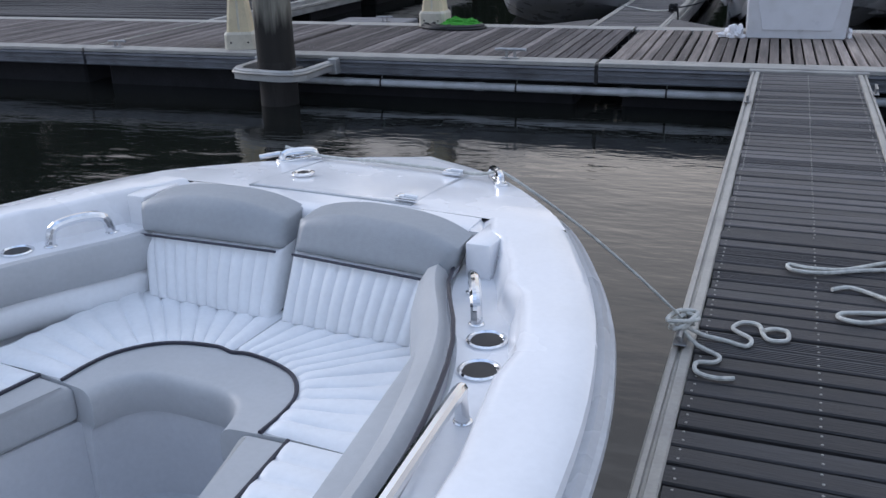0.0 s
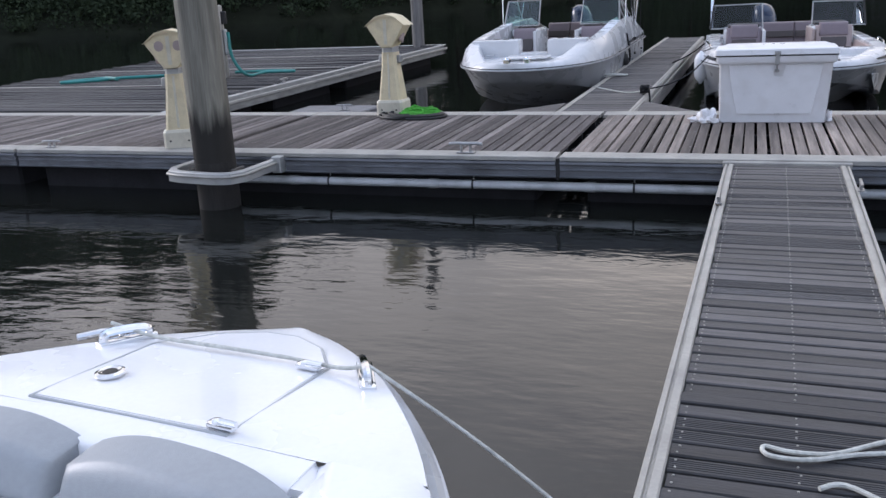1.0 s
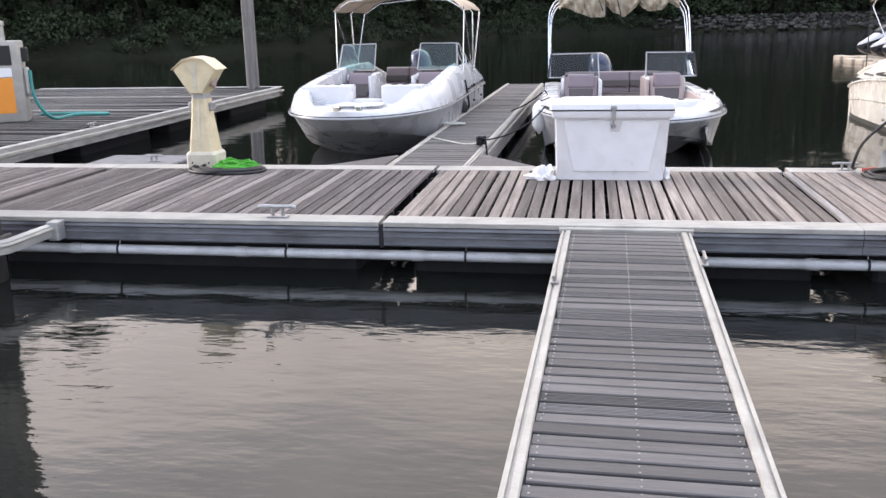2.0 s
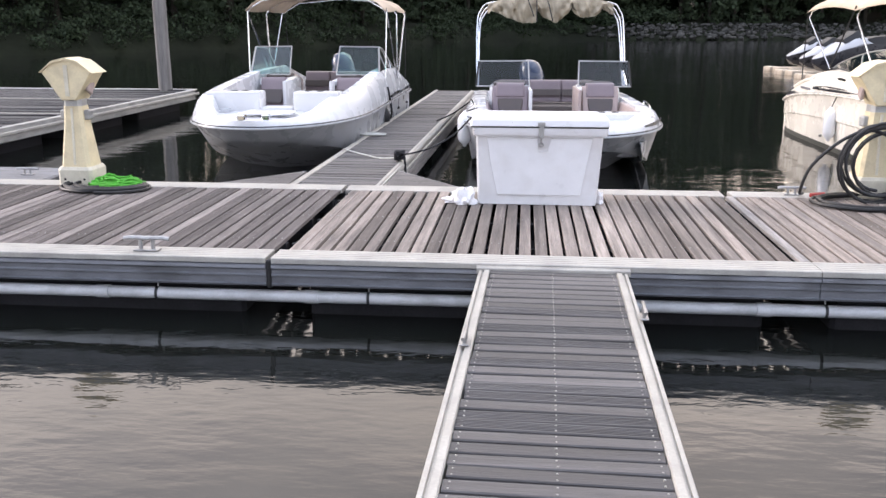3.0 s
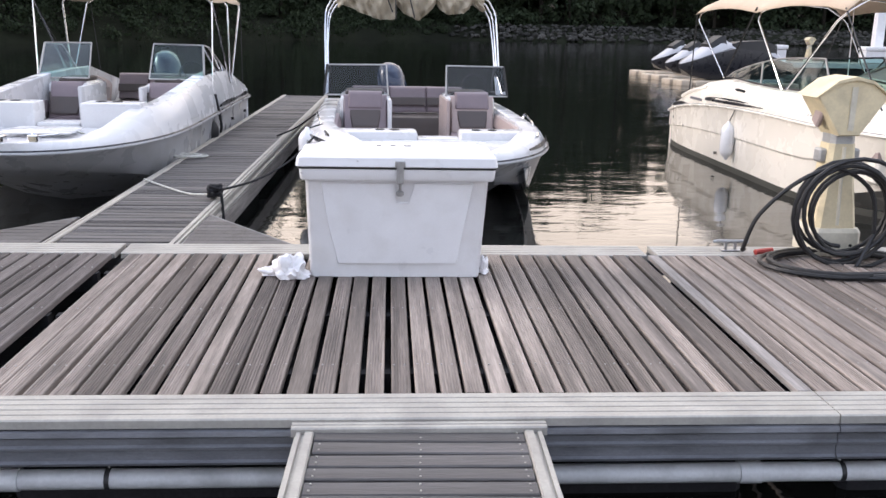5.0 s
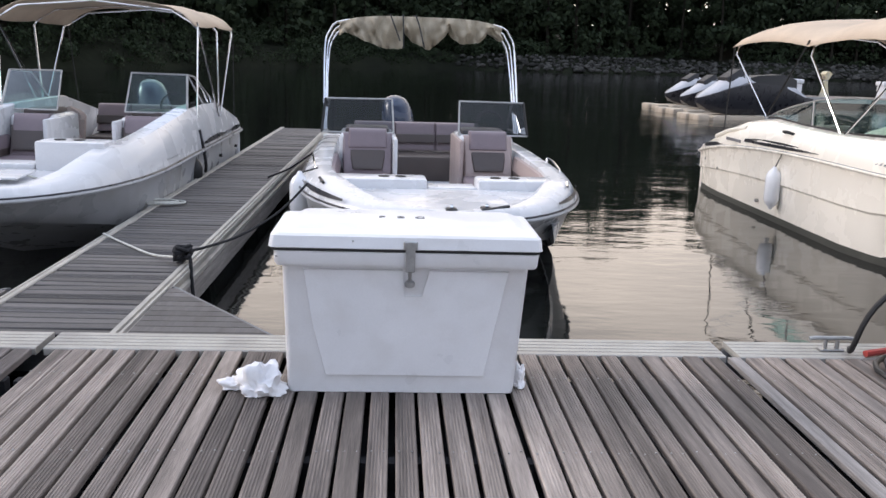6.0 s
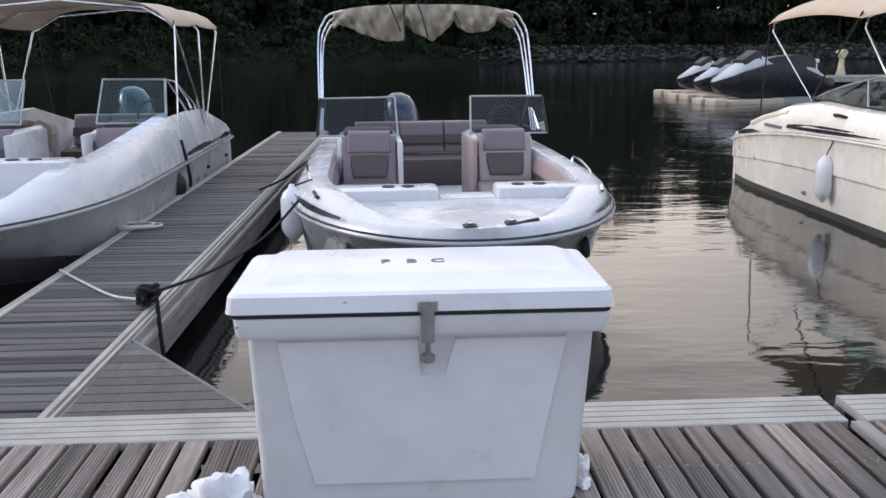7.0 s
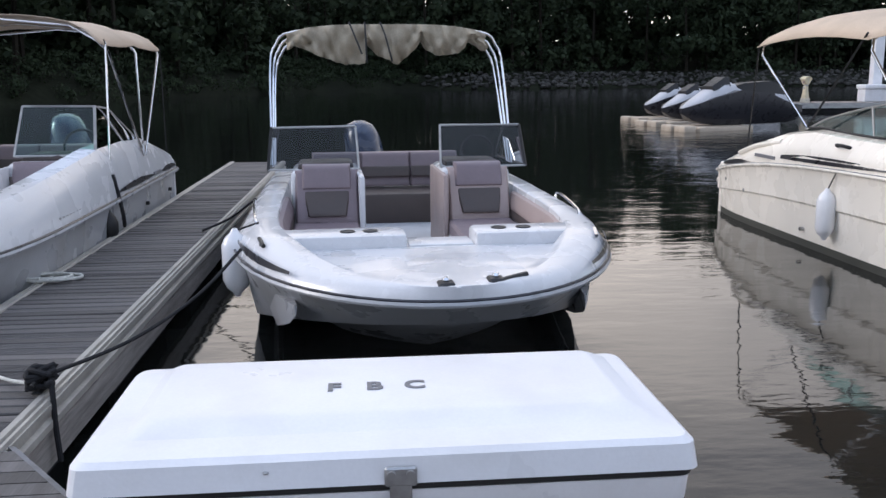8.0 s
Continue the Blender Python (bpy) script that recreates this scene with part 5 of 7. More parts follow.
def sport_boat(m):
    """A cream sport boat. Local: u right, v aft from the bow tip, z above the water."""
    t = thing("sport_boat", "cream sport boat with raised tan bimini and black accent stripes", "boat", m=m)
    L, B = 7.9, 1.30
    vs = [0.0, 0.03, 0.08, 0.16, 0.3, 0.5, 0.75, 1.05, 1.4, 1.8, 2.3, 2.9, 3.6, 4.4, 5.2, 6.0, 6.6, 7.1, 7.5, 7.75, L]

    def hw(v):
        bow = max(0.0, 1 - (1 - min(v, 3.0) / 3.0) ** 2.3) ** 0.55
        return max(0.03, B * bow * (1 - 0.10 * max(0, (v - 6.6) / 1.3) ** 2))

    def zr(v):
        return curve(v, [0, 1.6, 3.5, 5.4, 6.6, 7.4, L], [0.98, 0.96, 0.96, 0.90, 0.80, 0.69, 0.60])

    def zg(v):
        return curve(v, [0, 0.8, 2.1, 3.3, 4.6, 5.5, 6.4, 7.2, L], [1.03, 1.22, 1.33, 1.29, 1.30, 1.32, 1.15, 0.92, 0.74])

    rows = []
    for v in vs:
        w, r = hw(v), zr(v)
        k = min(1, v / 2.8)
        zk = lerp(r - 0.25, -0.36, min(1, v / 2.0) ** 0.8)
        zc = lerp(r - 0.35, 0.02, min(1, v / 2.4) ** 0.8)
        half = [(w, r), (w - 0.02, r - 0.05), (w * lerp(0.90, 0.985, k), lerp(r, zc, 0.45)), (w * lerp(0.885, 0.965, k), lerp(r, zc, 0.48)), (w * lerp(0.74, 0.94, k), zc), (w * lerp(0.6, 0.88, k), zc - 0.01), (w * 0.4, lerp(zc, zk, 0.6)), (0.0, zk)]
        rake = lerp(0.9, 0.0, min(1, v / 2.6))
        rows.append([(-a, v + rake * (r - b), b) for a, b in half] + [(a, v + rake * (r - b), b) for a, b in half[-2::-1]])
    bm = loft(bmesh.new(), rows, False)
    bm.verts.ensure_lookup_table()
    nrow = len(rows[0])
    bm.faces.new([bm.verts[len(bm.verts) - nrow + i] for i in range(nrow)])
    hull = part("hull", bm, M["gel_cream"], t, "cream hull with a moulded knuckle line", smooth=26)
    for sgn in (-1, 1):
        strip = [[(sgn * (hw(v) * lerp(0.75, 0.943, min(1, v / 2.8)) + 0.010), v + lerp(0.9, 0.0, min(1, v / 2.6)) * zr(v) * 0.9, 0.085), (sgn * (hw(v) * lerp(0.72, 0.935, min(1, v / 2.8)) + 0.012), v + lerp(0.9, 0.0, min(1, v / 2.6)) * zr(v), -0.10)] for v in vs[6:]]
        part("boot_stripe", loft(bmesh.new(), strip, False), M["antifoul"], hull, "dark waterline stripe")
        path = [(sgn * (hw(v) + 0.008), v, zr(v)) for v in vs]
        part("rub_rail", tube(bmesh.new(), path, 0.020, 8), M["gel_cream"], t, "cream rub rail")
        part("rub_insert", tube(bmesh.new(), [(x + sgn * 0.004, y, z + 0.018) for x, y, z in path], 0.007, 6), M["lettering"], t, "thin grey rail insert")
        # swept stripes, script bar, numbers as plain bars
        for va, vb, zz, wd in ((6.55, 7.55, 0.07, 0.030), (3.5, 5.75, 0.10, 0.038)):
            rows = []
            for k in range(12):
                v = lerp(va, vb, k / 11)
                th = wd * math.sin(math.pi * (0.03 + 0.80 * k / 11)) + 0.002
                zc = zr(v) + zz - 0.03 * (1 - k / 11)
                rows.append([(sgn * (hw(v) + 0.004), v, zc - th), (sgn * (hw(v) - 0.012), v, zc + th)])
            part("accent_stripe", loft(bmesh.new(), rows, False), M["stripe"], t, "black swept stripe")
        part("script_bar", boxed(min(sgn * (hw(6.1) - 0.02), sgn * (hw(6.1) + 0.008)), max(sgn * (hw(6.1) - 0.02), sgn * (hw(6.1) + 0.008)), 5.88, 6.42, zr(6.1) + 0.075, zr(6.1) + 0.115), M["lettering"], t, "plain grey bar")
        for k in range(8):
            v = 1.75 + 0.075 * k
            q = [(sgn * (hw(v) - 0.004), v, zr(v) + 0.10), (sgn * (hw(v) - 0.004), v + 0.05, zr(v) + 0.10), (sgn * (hw(v) - 0.05), v + 0.05, zr(v) + 0.18), (sgn * (hw(v) - 0.05), v, zr(v) + 0.18)]
            bm = bmesh.new()
            bm.faces.new([bm.verts.new(p_) for p_ in q])
            part("registration_bar", bm, M["lettering"], t, "plain grey bar")
        for v, z in ((6.75, 0.45), (5.2, 0.20), (7.45, 0.52)):
            part("drain", tube(bmesh.new(), [(sgn * (hw(v) * 0.97 - 0.02), v, z), (sgn * (hw(v) * 0.985 + 0.004), v, z)], 0.022, 10), M["steel"], t, "small drain fitting")
        # moulded air scoop on the quarter
        part("scoop", tube(bmesh.new(), smooth_path([(sgn * (hw(7.0) - 0.05), 7.0, zr(7.0) + 0.17), (sgn * (hw(6.5) - 0.07), 6.5, zr(6.5) + 0.24), (sgn * (hw(5.9) - 0.09), 5.9, zr(5.9) + 0.27)], 5), 0.035, 8), M["gel_cream"], t, "moulded cream scoop")
        cl = part("side_cleat", tube(bmesh.new(), smooth_path([(sgn * (hw(4.5) - 0.10), 4.35, zr(4.5) + 0.24), (sgn * (hw(4.5) - 0.02), 4.4, zr(4.5) + 0.27), (sgn * (hw(4.5) - 0.02), 4.55, zr(4.5) + 0.27), (sgn * (hw(4.5) - 0.10), 4.6, zr(4.5) + 0.24)], 4), 0.018, 8), M["black"], t, "black cleat with a line")
    # deck, gunwales and cockpit liner
    rows = []
    for v in sorted(vs + [0.851, 0.85, 7.31, 7.3]):
        w, r, g = hw(v), zr(v), zg(v)
        inset = min(0.30, w * 0.4)
        zf = 0.42 if 0.8505 < v < 7.305 else g + 0.01
        half = [(w, r), (w - 0.005, lerp(r, g, 0.25)), (w - min(0.05, w * .1), lerp(r, g, 0.6)), (w - min(0.13, w * .2), lerp(r, g, 0.92)), (w - inset * 0.75, g), (w - inset, g - 0.008), (max(0, w - inset - 0.03), min(zf, g - 0.01) if zf < g else zf), (max(0, w - inset) * 0.5, zf + 0.004), (0, zf + 0.006)]
        rows.append([(-a, v, b) for a, b in half] + [(a, v, b) for a, b in half[-2::-1]])
    dk = loft(bmesh.new(), rows, False)
    part("deck", dk, M["gel_cream"], t, "moulded cream deck and gunwales", smooth=35)
    part("swim_platform", boxed(-1.0, 1.0, L - 0.02, L + 0.45, 0.36, 0.44, bevel=0.03, seg=2), M["gel_cream"], t, "cream swim platform")
    part("transom", boxed(-B * 0.88, B * 0.88, L - 0.10, L - 0.01, -0.1, 0.72, bevel=0.03, seg=2), M["gel_cream"], t)
    for sgn in (-1, 1):
        a, b = sgn * 0.36, sgn * 0.98
        part("console", boxed(min(a, b), max(a, b), 2.35, 3.30, 0.42, 1.24, bevel=0.06, seg=3), M["gel_cream"], t, "moulded cream console")
        part("seat_base", boxed(min(a, b), max(a, b), 1.15, 2.30, 0.42, 0.70, bevel=0.03), M["gel_cream"], t)
        part("bow_cushion", cushion(bmesh.new(), (min(a, b), 1.15, 0.80), (max(a, b), 1.15, 0.80), (min(a, b), 2.25, 0.80), (max(a, b), 2.25, 0.80), (0, 0, -0.1), 0.03), M["vinyl_tan"], t, "tan bow seat cushion")
        part("bow_backrest", cushion(bmesh.new(), (min(a, b), 2.12, 0.78), (max(a, b), 2.12, 0.78), (min(a, b), 2.28, 1.24), (max(a, b), 2.28, 1.24), (0, 0.10, 0), 0.04), M["vinyl_tan"], t, "tan bow backrest")
        x = sgn * 0.62
        hs = part("helm_seat", cushion(bmesh.new(), (x - 0.24, 4.30, 0.75), (x + 0.24, 4.30, 0.75), (x - 0.22, 4.42, 1.30), (x + 0.22, 4.42, 1.30), (0, 0.14, 0), 0.05), M["vinyl_tan"], t, "tan helm seat back")
        part("pad", boxed(x - 0.24, x + 0.24, 3.85, 4.34, 0.72, 0.86, bevel=0.05, seg=2), M["vinyl_tan"], hs)
        part("pedestal", tube(bmesh.new(), [(x, 4.1, 0.42), (x, 4.1, 0.73)], 0.06, 10), M["alu"], hs)
        # wrap-round windshield
        up = [(2.70, 0.40), (3.3, 0.41), (4.0, 0.37), (4.7, 0.26), (5.3, 0.10), (5.55, 0.02)]
        top = smooth_path([(sgn * (hw(v) - 0.26 - 0.28 * h), v, zg(v) + h) for v, h in up], 3)
        low = [Vector((sgn * (hw(v) - 0.24), v, zg(v) + 0.01)) for v in np.linspace(2.25, 5.55, len(top))]
        sg = part("side_glass", loft(bmesh.new(), [[a_, b_] for a_, b_ in zip(low, top)], False), M["glass_teal"], t, "curved tinted side glass", smooth=80)
        sg.visible_shadow = False
        bm = tube(bmesh.new(), top, 0.012, 6)
        tube(bm, [low[0], top[0]], 0.014, 6)
        tube(bm, [low[9], top[8]], 0.014, 6)
        part("frame", bm, M["alu"], sg, "bright metal frame")
        part("sill", tube(bmesh.new(), low, 0.016, 6), M["black"], sg, "dark rubber sill")
        f = [low[0], Vector((sgn * 0.34, 1.98, zg(2.0) + 0.02)), Vector((sgn * 0.34, 2.45, zg(2.0) + 0.42)), top[0]]
        bm = bmesh.new()
        bm.faces.new([bm.verts.new(q) for q in f])
        fp = part("windshield", bm, M["glass_teal"], t, "raked teal windshield pane")
        fp.visible_shadow = False
        part("frame", tube(bmesh.new(), f, 0.014, 6, True), M["black"], fp, "dark windshield frame")
    part("stern_bench", boxed(-0.85, 0.85, 6.1, 6.7, 0.42, 0.78, bevel=0.05, seg=2), M["vinyl_tan"], t, "tan stern bench")
    part("sun_pad", boxed(-0.88, 0.88, 6.7, 7.28, 0.42, 0.95, bevel=0.07, seg=2), M["vinyl_tan"], t, "tan stern sun pad")
    # bimini
    f0, f1, bz = 1.75, 6.62, 2.36
    rows = []
    for k in range(31):
        u = k / 30
        v = lerp(f0 - 0.05, f1 + 0.05, u)
        crown = 0.15 * abs(math.sin(u * 2 * math.pi)) ** 0.8
        row = []
        for j in range(17):
            q = -1 + j / 8
            row.append((q * (B - 0.02) * (1 - 0.02 * abs(q) ** 8), v, bz + 0.16 + crown * (1 - 0.5 * q * q) - 0.20 * abs(q) ** 6 - 0.05 * q * q + 0.008 * noise.noise((q * 3, v * 3, 4))))
        rows.append(row)
    top = part("canopy", loft(bmesh.new(), rows, False), M["canvas"], t, "tan canvas bimini top", smooth=60)
    top.modifiers.new("cloth", "SOLIDIFY").thickness = 0.008
    for v, f in ((f1, 5.45), (lerp(f0, f1, 0.5), 3.35), (f0, 3.25)):
        pts = [(-B + 0.16, f, zg(f)), (-B + 0.06, lerp(f, v, 0.9), bz - 0.20), (-B + 0.12, v, bz - 0.08), (-B + 0.36, v, bz + 0.06), (0, v, bz + 0.14), (B - 0.36, v, bz + 0.06), (B - 0.12, v, bz - 0.08), (B - 0.06, lerp(f, v, 0.9), bz - 0.20), (B - 0.16, f, zg(f))]
        part("bimini_bow", tube(bmesh.new(), pts, 0.014, 8), M["chrome"], t, "bright tubular bimini bow")
    for sgn in (-1, 1):
        part("strap", tube(bmesh.new(), [(sgn * (B - 0.06), f1, bz - 0.06), (sgn * (B - 0.22), 7.15, zg(7.1) + 0.01)], 0.010, 6), M["black"], t, "dark webbing strap")
        part("strap", tube(bmesh.new(), [(sgn * (B - 0.06), 4.2, bz - 0.02), (sgn * (B - 0.16), 5.45, zg(5.45) + 0.02)], 0.013, 6), M["black"], t, "dark webbing strap")
        part("strap", tube(bmesh.new(), [(sgn * (B - 0.06), f0, bz - 0.06), (sgn * (B - 0.18), 0.95, zg(1.0))], 0.010, 6), M["black"], t, "dark webbing strap")
    part("antenna", tube(bmesh.new(), [(0.9, 5.6, 1.3), (0.9, 5.75, 3.4)], 0.010, 6, r_end=0.006), M["gel"], t, "white whip antenna")
    return t


sport_boat(pose(6.64, 4.70, WATER))


# ---- the near boat ----
YAW = 6.0
SEA = WATER + 0.055  # the water in the boat's own heights
NEAR_M = Matrix.Translation((-1.20, -5.65, -0.055)) @ Matrix.Rotation(radians(-YAW), 4, "Z")


def near_boat():
    """Local: x right, y forward (aft is minus y), bow tip at the origin, z over the dock."""
    t = thing("bow_rider_boat", "white open bow boat with grey and white upholstered seats", "boat", m=NEAR_M)
    ws = [0.0, 0.01, 0.03, 0.06, 0.09, 0.13, 0.18] + [0.24 + 0.08 * k for k in range(7)] + [0.80 + 0.09 * k for k in range(18)] + [2.6, 3.0, 4.2, 5.6]

    def hw(w):
        return curve(w, [0, 0.03, 0.09, 0.18, 0.3, 0.45, 0.62, 0.8, 0.98, 1.16, 1.42, 1.8, 2.3, 3.0, 6], [0.05, 0.12, 0.22, 0.34, 0.475, 0.61, 0.745, 0.865, 0.96, 1.045, 1.135, 1.215, 1.255, 1.27, 1.27])

    def dz(w):
        return table(w, [0, 0.25, 0.7, 1.2, 6], [0.575, 0.605, 0.64, 0.63, 0.60])

    # hull sides and bottom
    rows = []
    for w in ws:
        h, z = hw(w), dz(w) - 0.055
        zk = lerp(z - 0.35, SEA - 0.4, min(1, w / 1.2) ** 0.7)
        half = [(h, z), (h - 0.015, z - 0.10), (h * lerp(0.80, 0.95, min(1, w / 2.5)), lerp(z, SEA, 0.5)), (h * lerp(0.55, 0.88, min(1, w / 2.5)), SEA + 0.05), (h * 0.45, lerp(SEA, zk, 0.5)), (0, zk)]
        rows.append([(-a, -w - 0.12 * (z - b), b) for a, b in half] + [(a, -w - 0.12 * (z - b), b) for a, b in half[-2::-1]])
    part("hull", loft(bmesh.new(), rows, False), M["gel"], t, "white hull side", smooth=30)
    path = [(-hw(w) - 0.01, -w, dz(w) - 0.06) for w in reversed(ws)] + [(hw(w) + 0.01, -w, dz(w) - 0.06) for w in ws]
    path = smooth_path(path, 3)
    part("rub_rail", tube(bmesh.new(), path, 0.024, 8), M["gel_grey"], t, "pale grey rub rail")
    part("rub_insert", tube(bmesh.new(), [(p.x * 1.012, p.y + 0.008, p.z) for p in path], 0.016, 8), M["pvc"], t, "pale rub rail insert")
    # foredeck, crowned, to the backrests
    span = [-1, -0.985, -0.95, -0.8, -0.6, -0.4, -0.2, 0, 0.2, 0.4, 0.6, 0.8, 0.95, 0.985, 1]
    rows = [[(hw(w) * s, -w, dz(w) - 0.055 * (1 if abs(s) == 1 else 0) - 0.012 * s * s) for s in span] for w in ws if w <= 0.80]
    bm = loft(bmesh.new(), rows, False)
    loft(bm, [[(0.585 * s, -w, dz(min(w, 0.92)) - 0.007 * s * s - dn - (0.10 if abs(s) == 1 else 0)) for s in span] for w, dn in ((0.80, 0.0), (0.86, 0.0), (0.905, 0.003), (0.918, 0.014), (0.924, 0.12))], False)
    part("foredeck", bm, M["gel"], t, "smooth white foredeck", smooth=50)
    for s in (-1, 1):
        o = [(s * 0.615, -0.79), (s * 0.67, -0.79), (s * 0.70, -0.95), (s * 0.695, -1.02), (s * 0.615, -1.02)]
        part("deck_corner", prism(bmesh.new(), o[::-1] if s > 0 else o, 0.36, dz(0.90) - 0.004, 0.008), M["gel"], t, "white moulded corner behind the backrest", smooth=30)
    # gunwales: deck, inner lip, side shelf
    lipw = [0.80, 0.905, 0.95, 1.10, 1.20, 1.285, 1.545, 1.60, 1.70, 2.0, 2.6, 3.4, 5.6]
    lipu = [0.60, 0.645, 0.70, 0.78, 0.82, 0.889, 0.985, 0.985, 0.985, 1.04, 1.08, 1.10, 1.10]
    padw = [0.80, 0.93, 1.16, 1.45, 1.69, 2.04, 2.6, 5.6]
    padu = [0.55, 0.57, 0.635, 0.785, 0.865, 0.935, 0.97, 0.98]
    SH = 0.525
    for s in (-1, 1):
        rows = []
        for w in sorted(set([q for q in ws if q > 0.8] + lipw + padw + [1.3, 1.5])):
            h, z, lu, pu = hw(w), dz(w), table(w, lipw, lipu), curve(w, padw, padu)
            sh = z - 0.012 if w <= 0.80 else lerp(z - 0.012, SH, min(1, (w - 0.80) / 0.11))
            if w < 0.92:
                sh = z - 0.012 if w <= 0.905 else SH
            prof = [(h, z - 0.055), (h - 0.008, z - 0.02), (h - 0.035, z - 0.004), (h - 0.10, z), (lu + 0.035, z + 0.002), (lu + 0.012, z), (lu, z - 0.010), (lu - 0.018, min(z - 0.02, sh + 0.03)), (lu - 0.03, sh), (pu, sh), (pu - 0.02, sh - 0.02), (pu - 0.04, 0.10)]
            rows.append([(s * a, -w, b) for a, b in prof])
        part("gunwale", loft(bmesh.new(), rows, False), M["gel"], t, "white gunwale with a recessed side shelf", smooth=38)
        # padded coaming bolster along the seat
        rows = []
        for k in range(26):
            w = lerp(1.02, 3.2, (k / 25) ** 1.3)
            pu = curve(w, padw, padu)
            e = min(1, (w - 1.0) / 0.09)
            e = math.sqrt(max(0, 1 - (1 - e) ** 2))
            zt = lerp(0.42, 0.585 if s > 0 else 0.53, e)
            ring = []
            for a in range(12):
                an = a * 6.28319 / 12
                ring.append((s * (pu - 0.050 + (0.052 * e + 0.004) * math.cos(an) - 0.05 * (0.5 - 0.5 * math.sin(an))), -w, lerp(0.33, zt, 0.5 + 0.5 * math.sin(an))))
            rows.append(ring)
        if s > 0:
            pad = part("coaming_bolster", loft(bmesh.new(), rows, True, True), M["vinyl_grey"], t, "grey vinyl coaming bolster", smooth=60)
            pts = [(s * (curve(w, padw, padu) - 0.008), -w, SH + 0.03 + 0.02 * min(1, (w - 1.0) * 4)) for w in np.linspace(1.05, 3.2, 20)]
            part("piping", tube(bmesh.new(), pts, 0.006, 6), M["piping"], pad, "dark piping")
        # grab rails and cup holders on the shelf
        for (u0, w0), (u1, w1), hh in (((0.685, 1.12), (0.775, 1.305), 0.075), ((0.935, 1.75), (1.0, 2.45), 0.085)):
            d = Vector((u1 - u0, w1 - w0)).normalized() * 0.05
            pts = smooth_path([(s * u0, -w0, SH), (s * (u0 + d.x * 0.3), -(w0 + d.y * 0.3), SH + hh * 0.75), (s * (u0 + d.x * 1.3), -(w0 + d.y * 1.3), SH + hh), (s * (u1 - d.x * 1.3), -(w1 - d.y * 1.3), SH + hh), (s * (u1 - d.x * 0.3), -(w1 - d.y * 0.3), SH + hh * 0.75), (s * u1, -w1, SH)], 5)
            gr = part("grab_rail", tube(bmesh.new(), pts, 0.0165, 10), M["chrome"], t, "polished steel grab rail")
            for u, w in ((u0, w0), (u1, w1)):
                part("flange", lathe(bmesh.new(), ((0.022, 0), (0.022, 0.003), (0.016, 0.006)), 14, (s * u, -w, SH)), M["chrome"], gr)
        for u, w in ((0.838, 1.385), (0.882, 1.535)):
            cup = part("cup_holder", lathe(bmesh.new(), ((0.052, 0.0), (0.053, 0.006), (0.047, 0.009), (0.041, 0.005), (0.040, 0.0035)), 28, (s * u, -w, SH)), M["chrome"], t, "steel rimmed cup holder")
            part("well", lathe(bmesh.new(), ((0.0405, 0.0042), (0.02, 0.0040), (0.001, 0.0039)), 24, (s * u, -w, SH)), M["black"], cup, "dark cup well")
        # mooring chock on the deck edge
        ch = part("chock", tube(bmesh.new(), smooth_path([(s * 0.39, -0.27, dz(0.27)), (s * 0.40, -0.28, dz(0.27) + 0.03), (s * 0.465, -0.37, dz(0.36) + 0.03), (s * 0.475, -0.385, dz(0.36))], 4), 0.014, 8), M["chrome"], t, "polished mooring chock")
        part("plate", prism(bmesh.new(), [(s * 0.365, -0.26), (s * 0.41, -0.245), (s * 0.505, -0.39), (s * 0.46, -0.405)], dz(0.33) - 0.012, dz(0.33) + 0.006, 0.004), M["chrome"], ch)
    # anchor hatch with seam, latches, fill cap
    def top(u, w):
        return dz(w) - 0.012 * (u / hw(w)) ** 2
    o = [(-0.33, 0.775), (-0.32, 0.33), (-0.20, 0.17), (-0.06, 0.10), (0.06, 0.10), (0.19, 0.17), (0.30, 0.31), (0.31, 0.775)]
    bm = bmesh.new()
    inner = [bm.verts.new((u * 0.985, -w if w < 0.6 else -w + 0.006, top(u, w) + 0.005)) for u, w in o]
    outer = [bm.verts.new((u, -w, top(u, w) - 0.012)) for u, w in o]
    mid = bm.verts.new((0, -0.42, dz(0.42) + 0.007))
    n = len(o)
    for i in range(n):
        j = (i + 1) % n
        bm.faces.new((outer[i], outer[j], inner[j], inner[i]))
        bm.faces.new((inner[i], inner[j], mid))
    ha = part("anchor_hatch", bm, M["gel"], t, "white anchor locker hatch", smooth=30)
    part("seam", tube(bmesh.new(), [(u * 1.015, -w * 1.01 + 0.002, top(u, w) + 0.001) for u, w in o], 0.0055, 6, True), M["vinyl_grey"], ha, "narrow hatch seam")
    for u, w in ((0.285, 0.765), (0.262, 0.352)):
        la = part("latch", prism(bmesh.new(), [(u - 0.035, -w - 0.012), (u + 0.045, -w - 0.012), (u + 0.045, -w + 0.012), (u - 0.035, -w + 0.012)], dz(w) + 0.004, dz(w) + 0.022, 0.006), M["chrome"], ha, "chrome hatch latch")
        part("tongue", tube(bmesh.new(), [(u, -w, dz(w) + 0.024), (u + 0.05, -w, dz(w) + 0.022)], 0.008, 8), M["chrome"], la)
        part("pin", lathe(bmesh.new(), ((0.014, 0), (0.014, 0.008), (0.006, 0.012)), 10, (u - 0.01, -w, dz(w) + 0.018)), M["chrome"], la)
    fc = part("fill_cap", lathe(bmesh.new(), ((0.042, 0.0), (0.042, 0.006), (0.032, 0.010), (0.020, 0.006)), 22, (-0.228, -0.60, dz(0.60) + 0.008)), M["chrome"], t, "chrome deck fill cap")
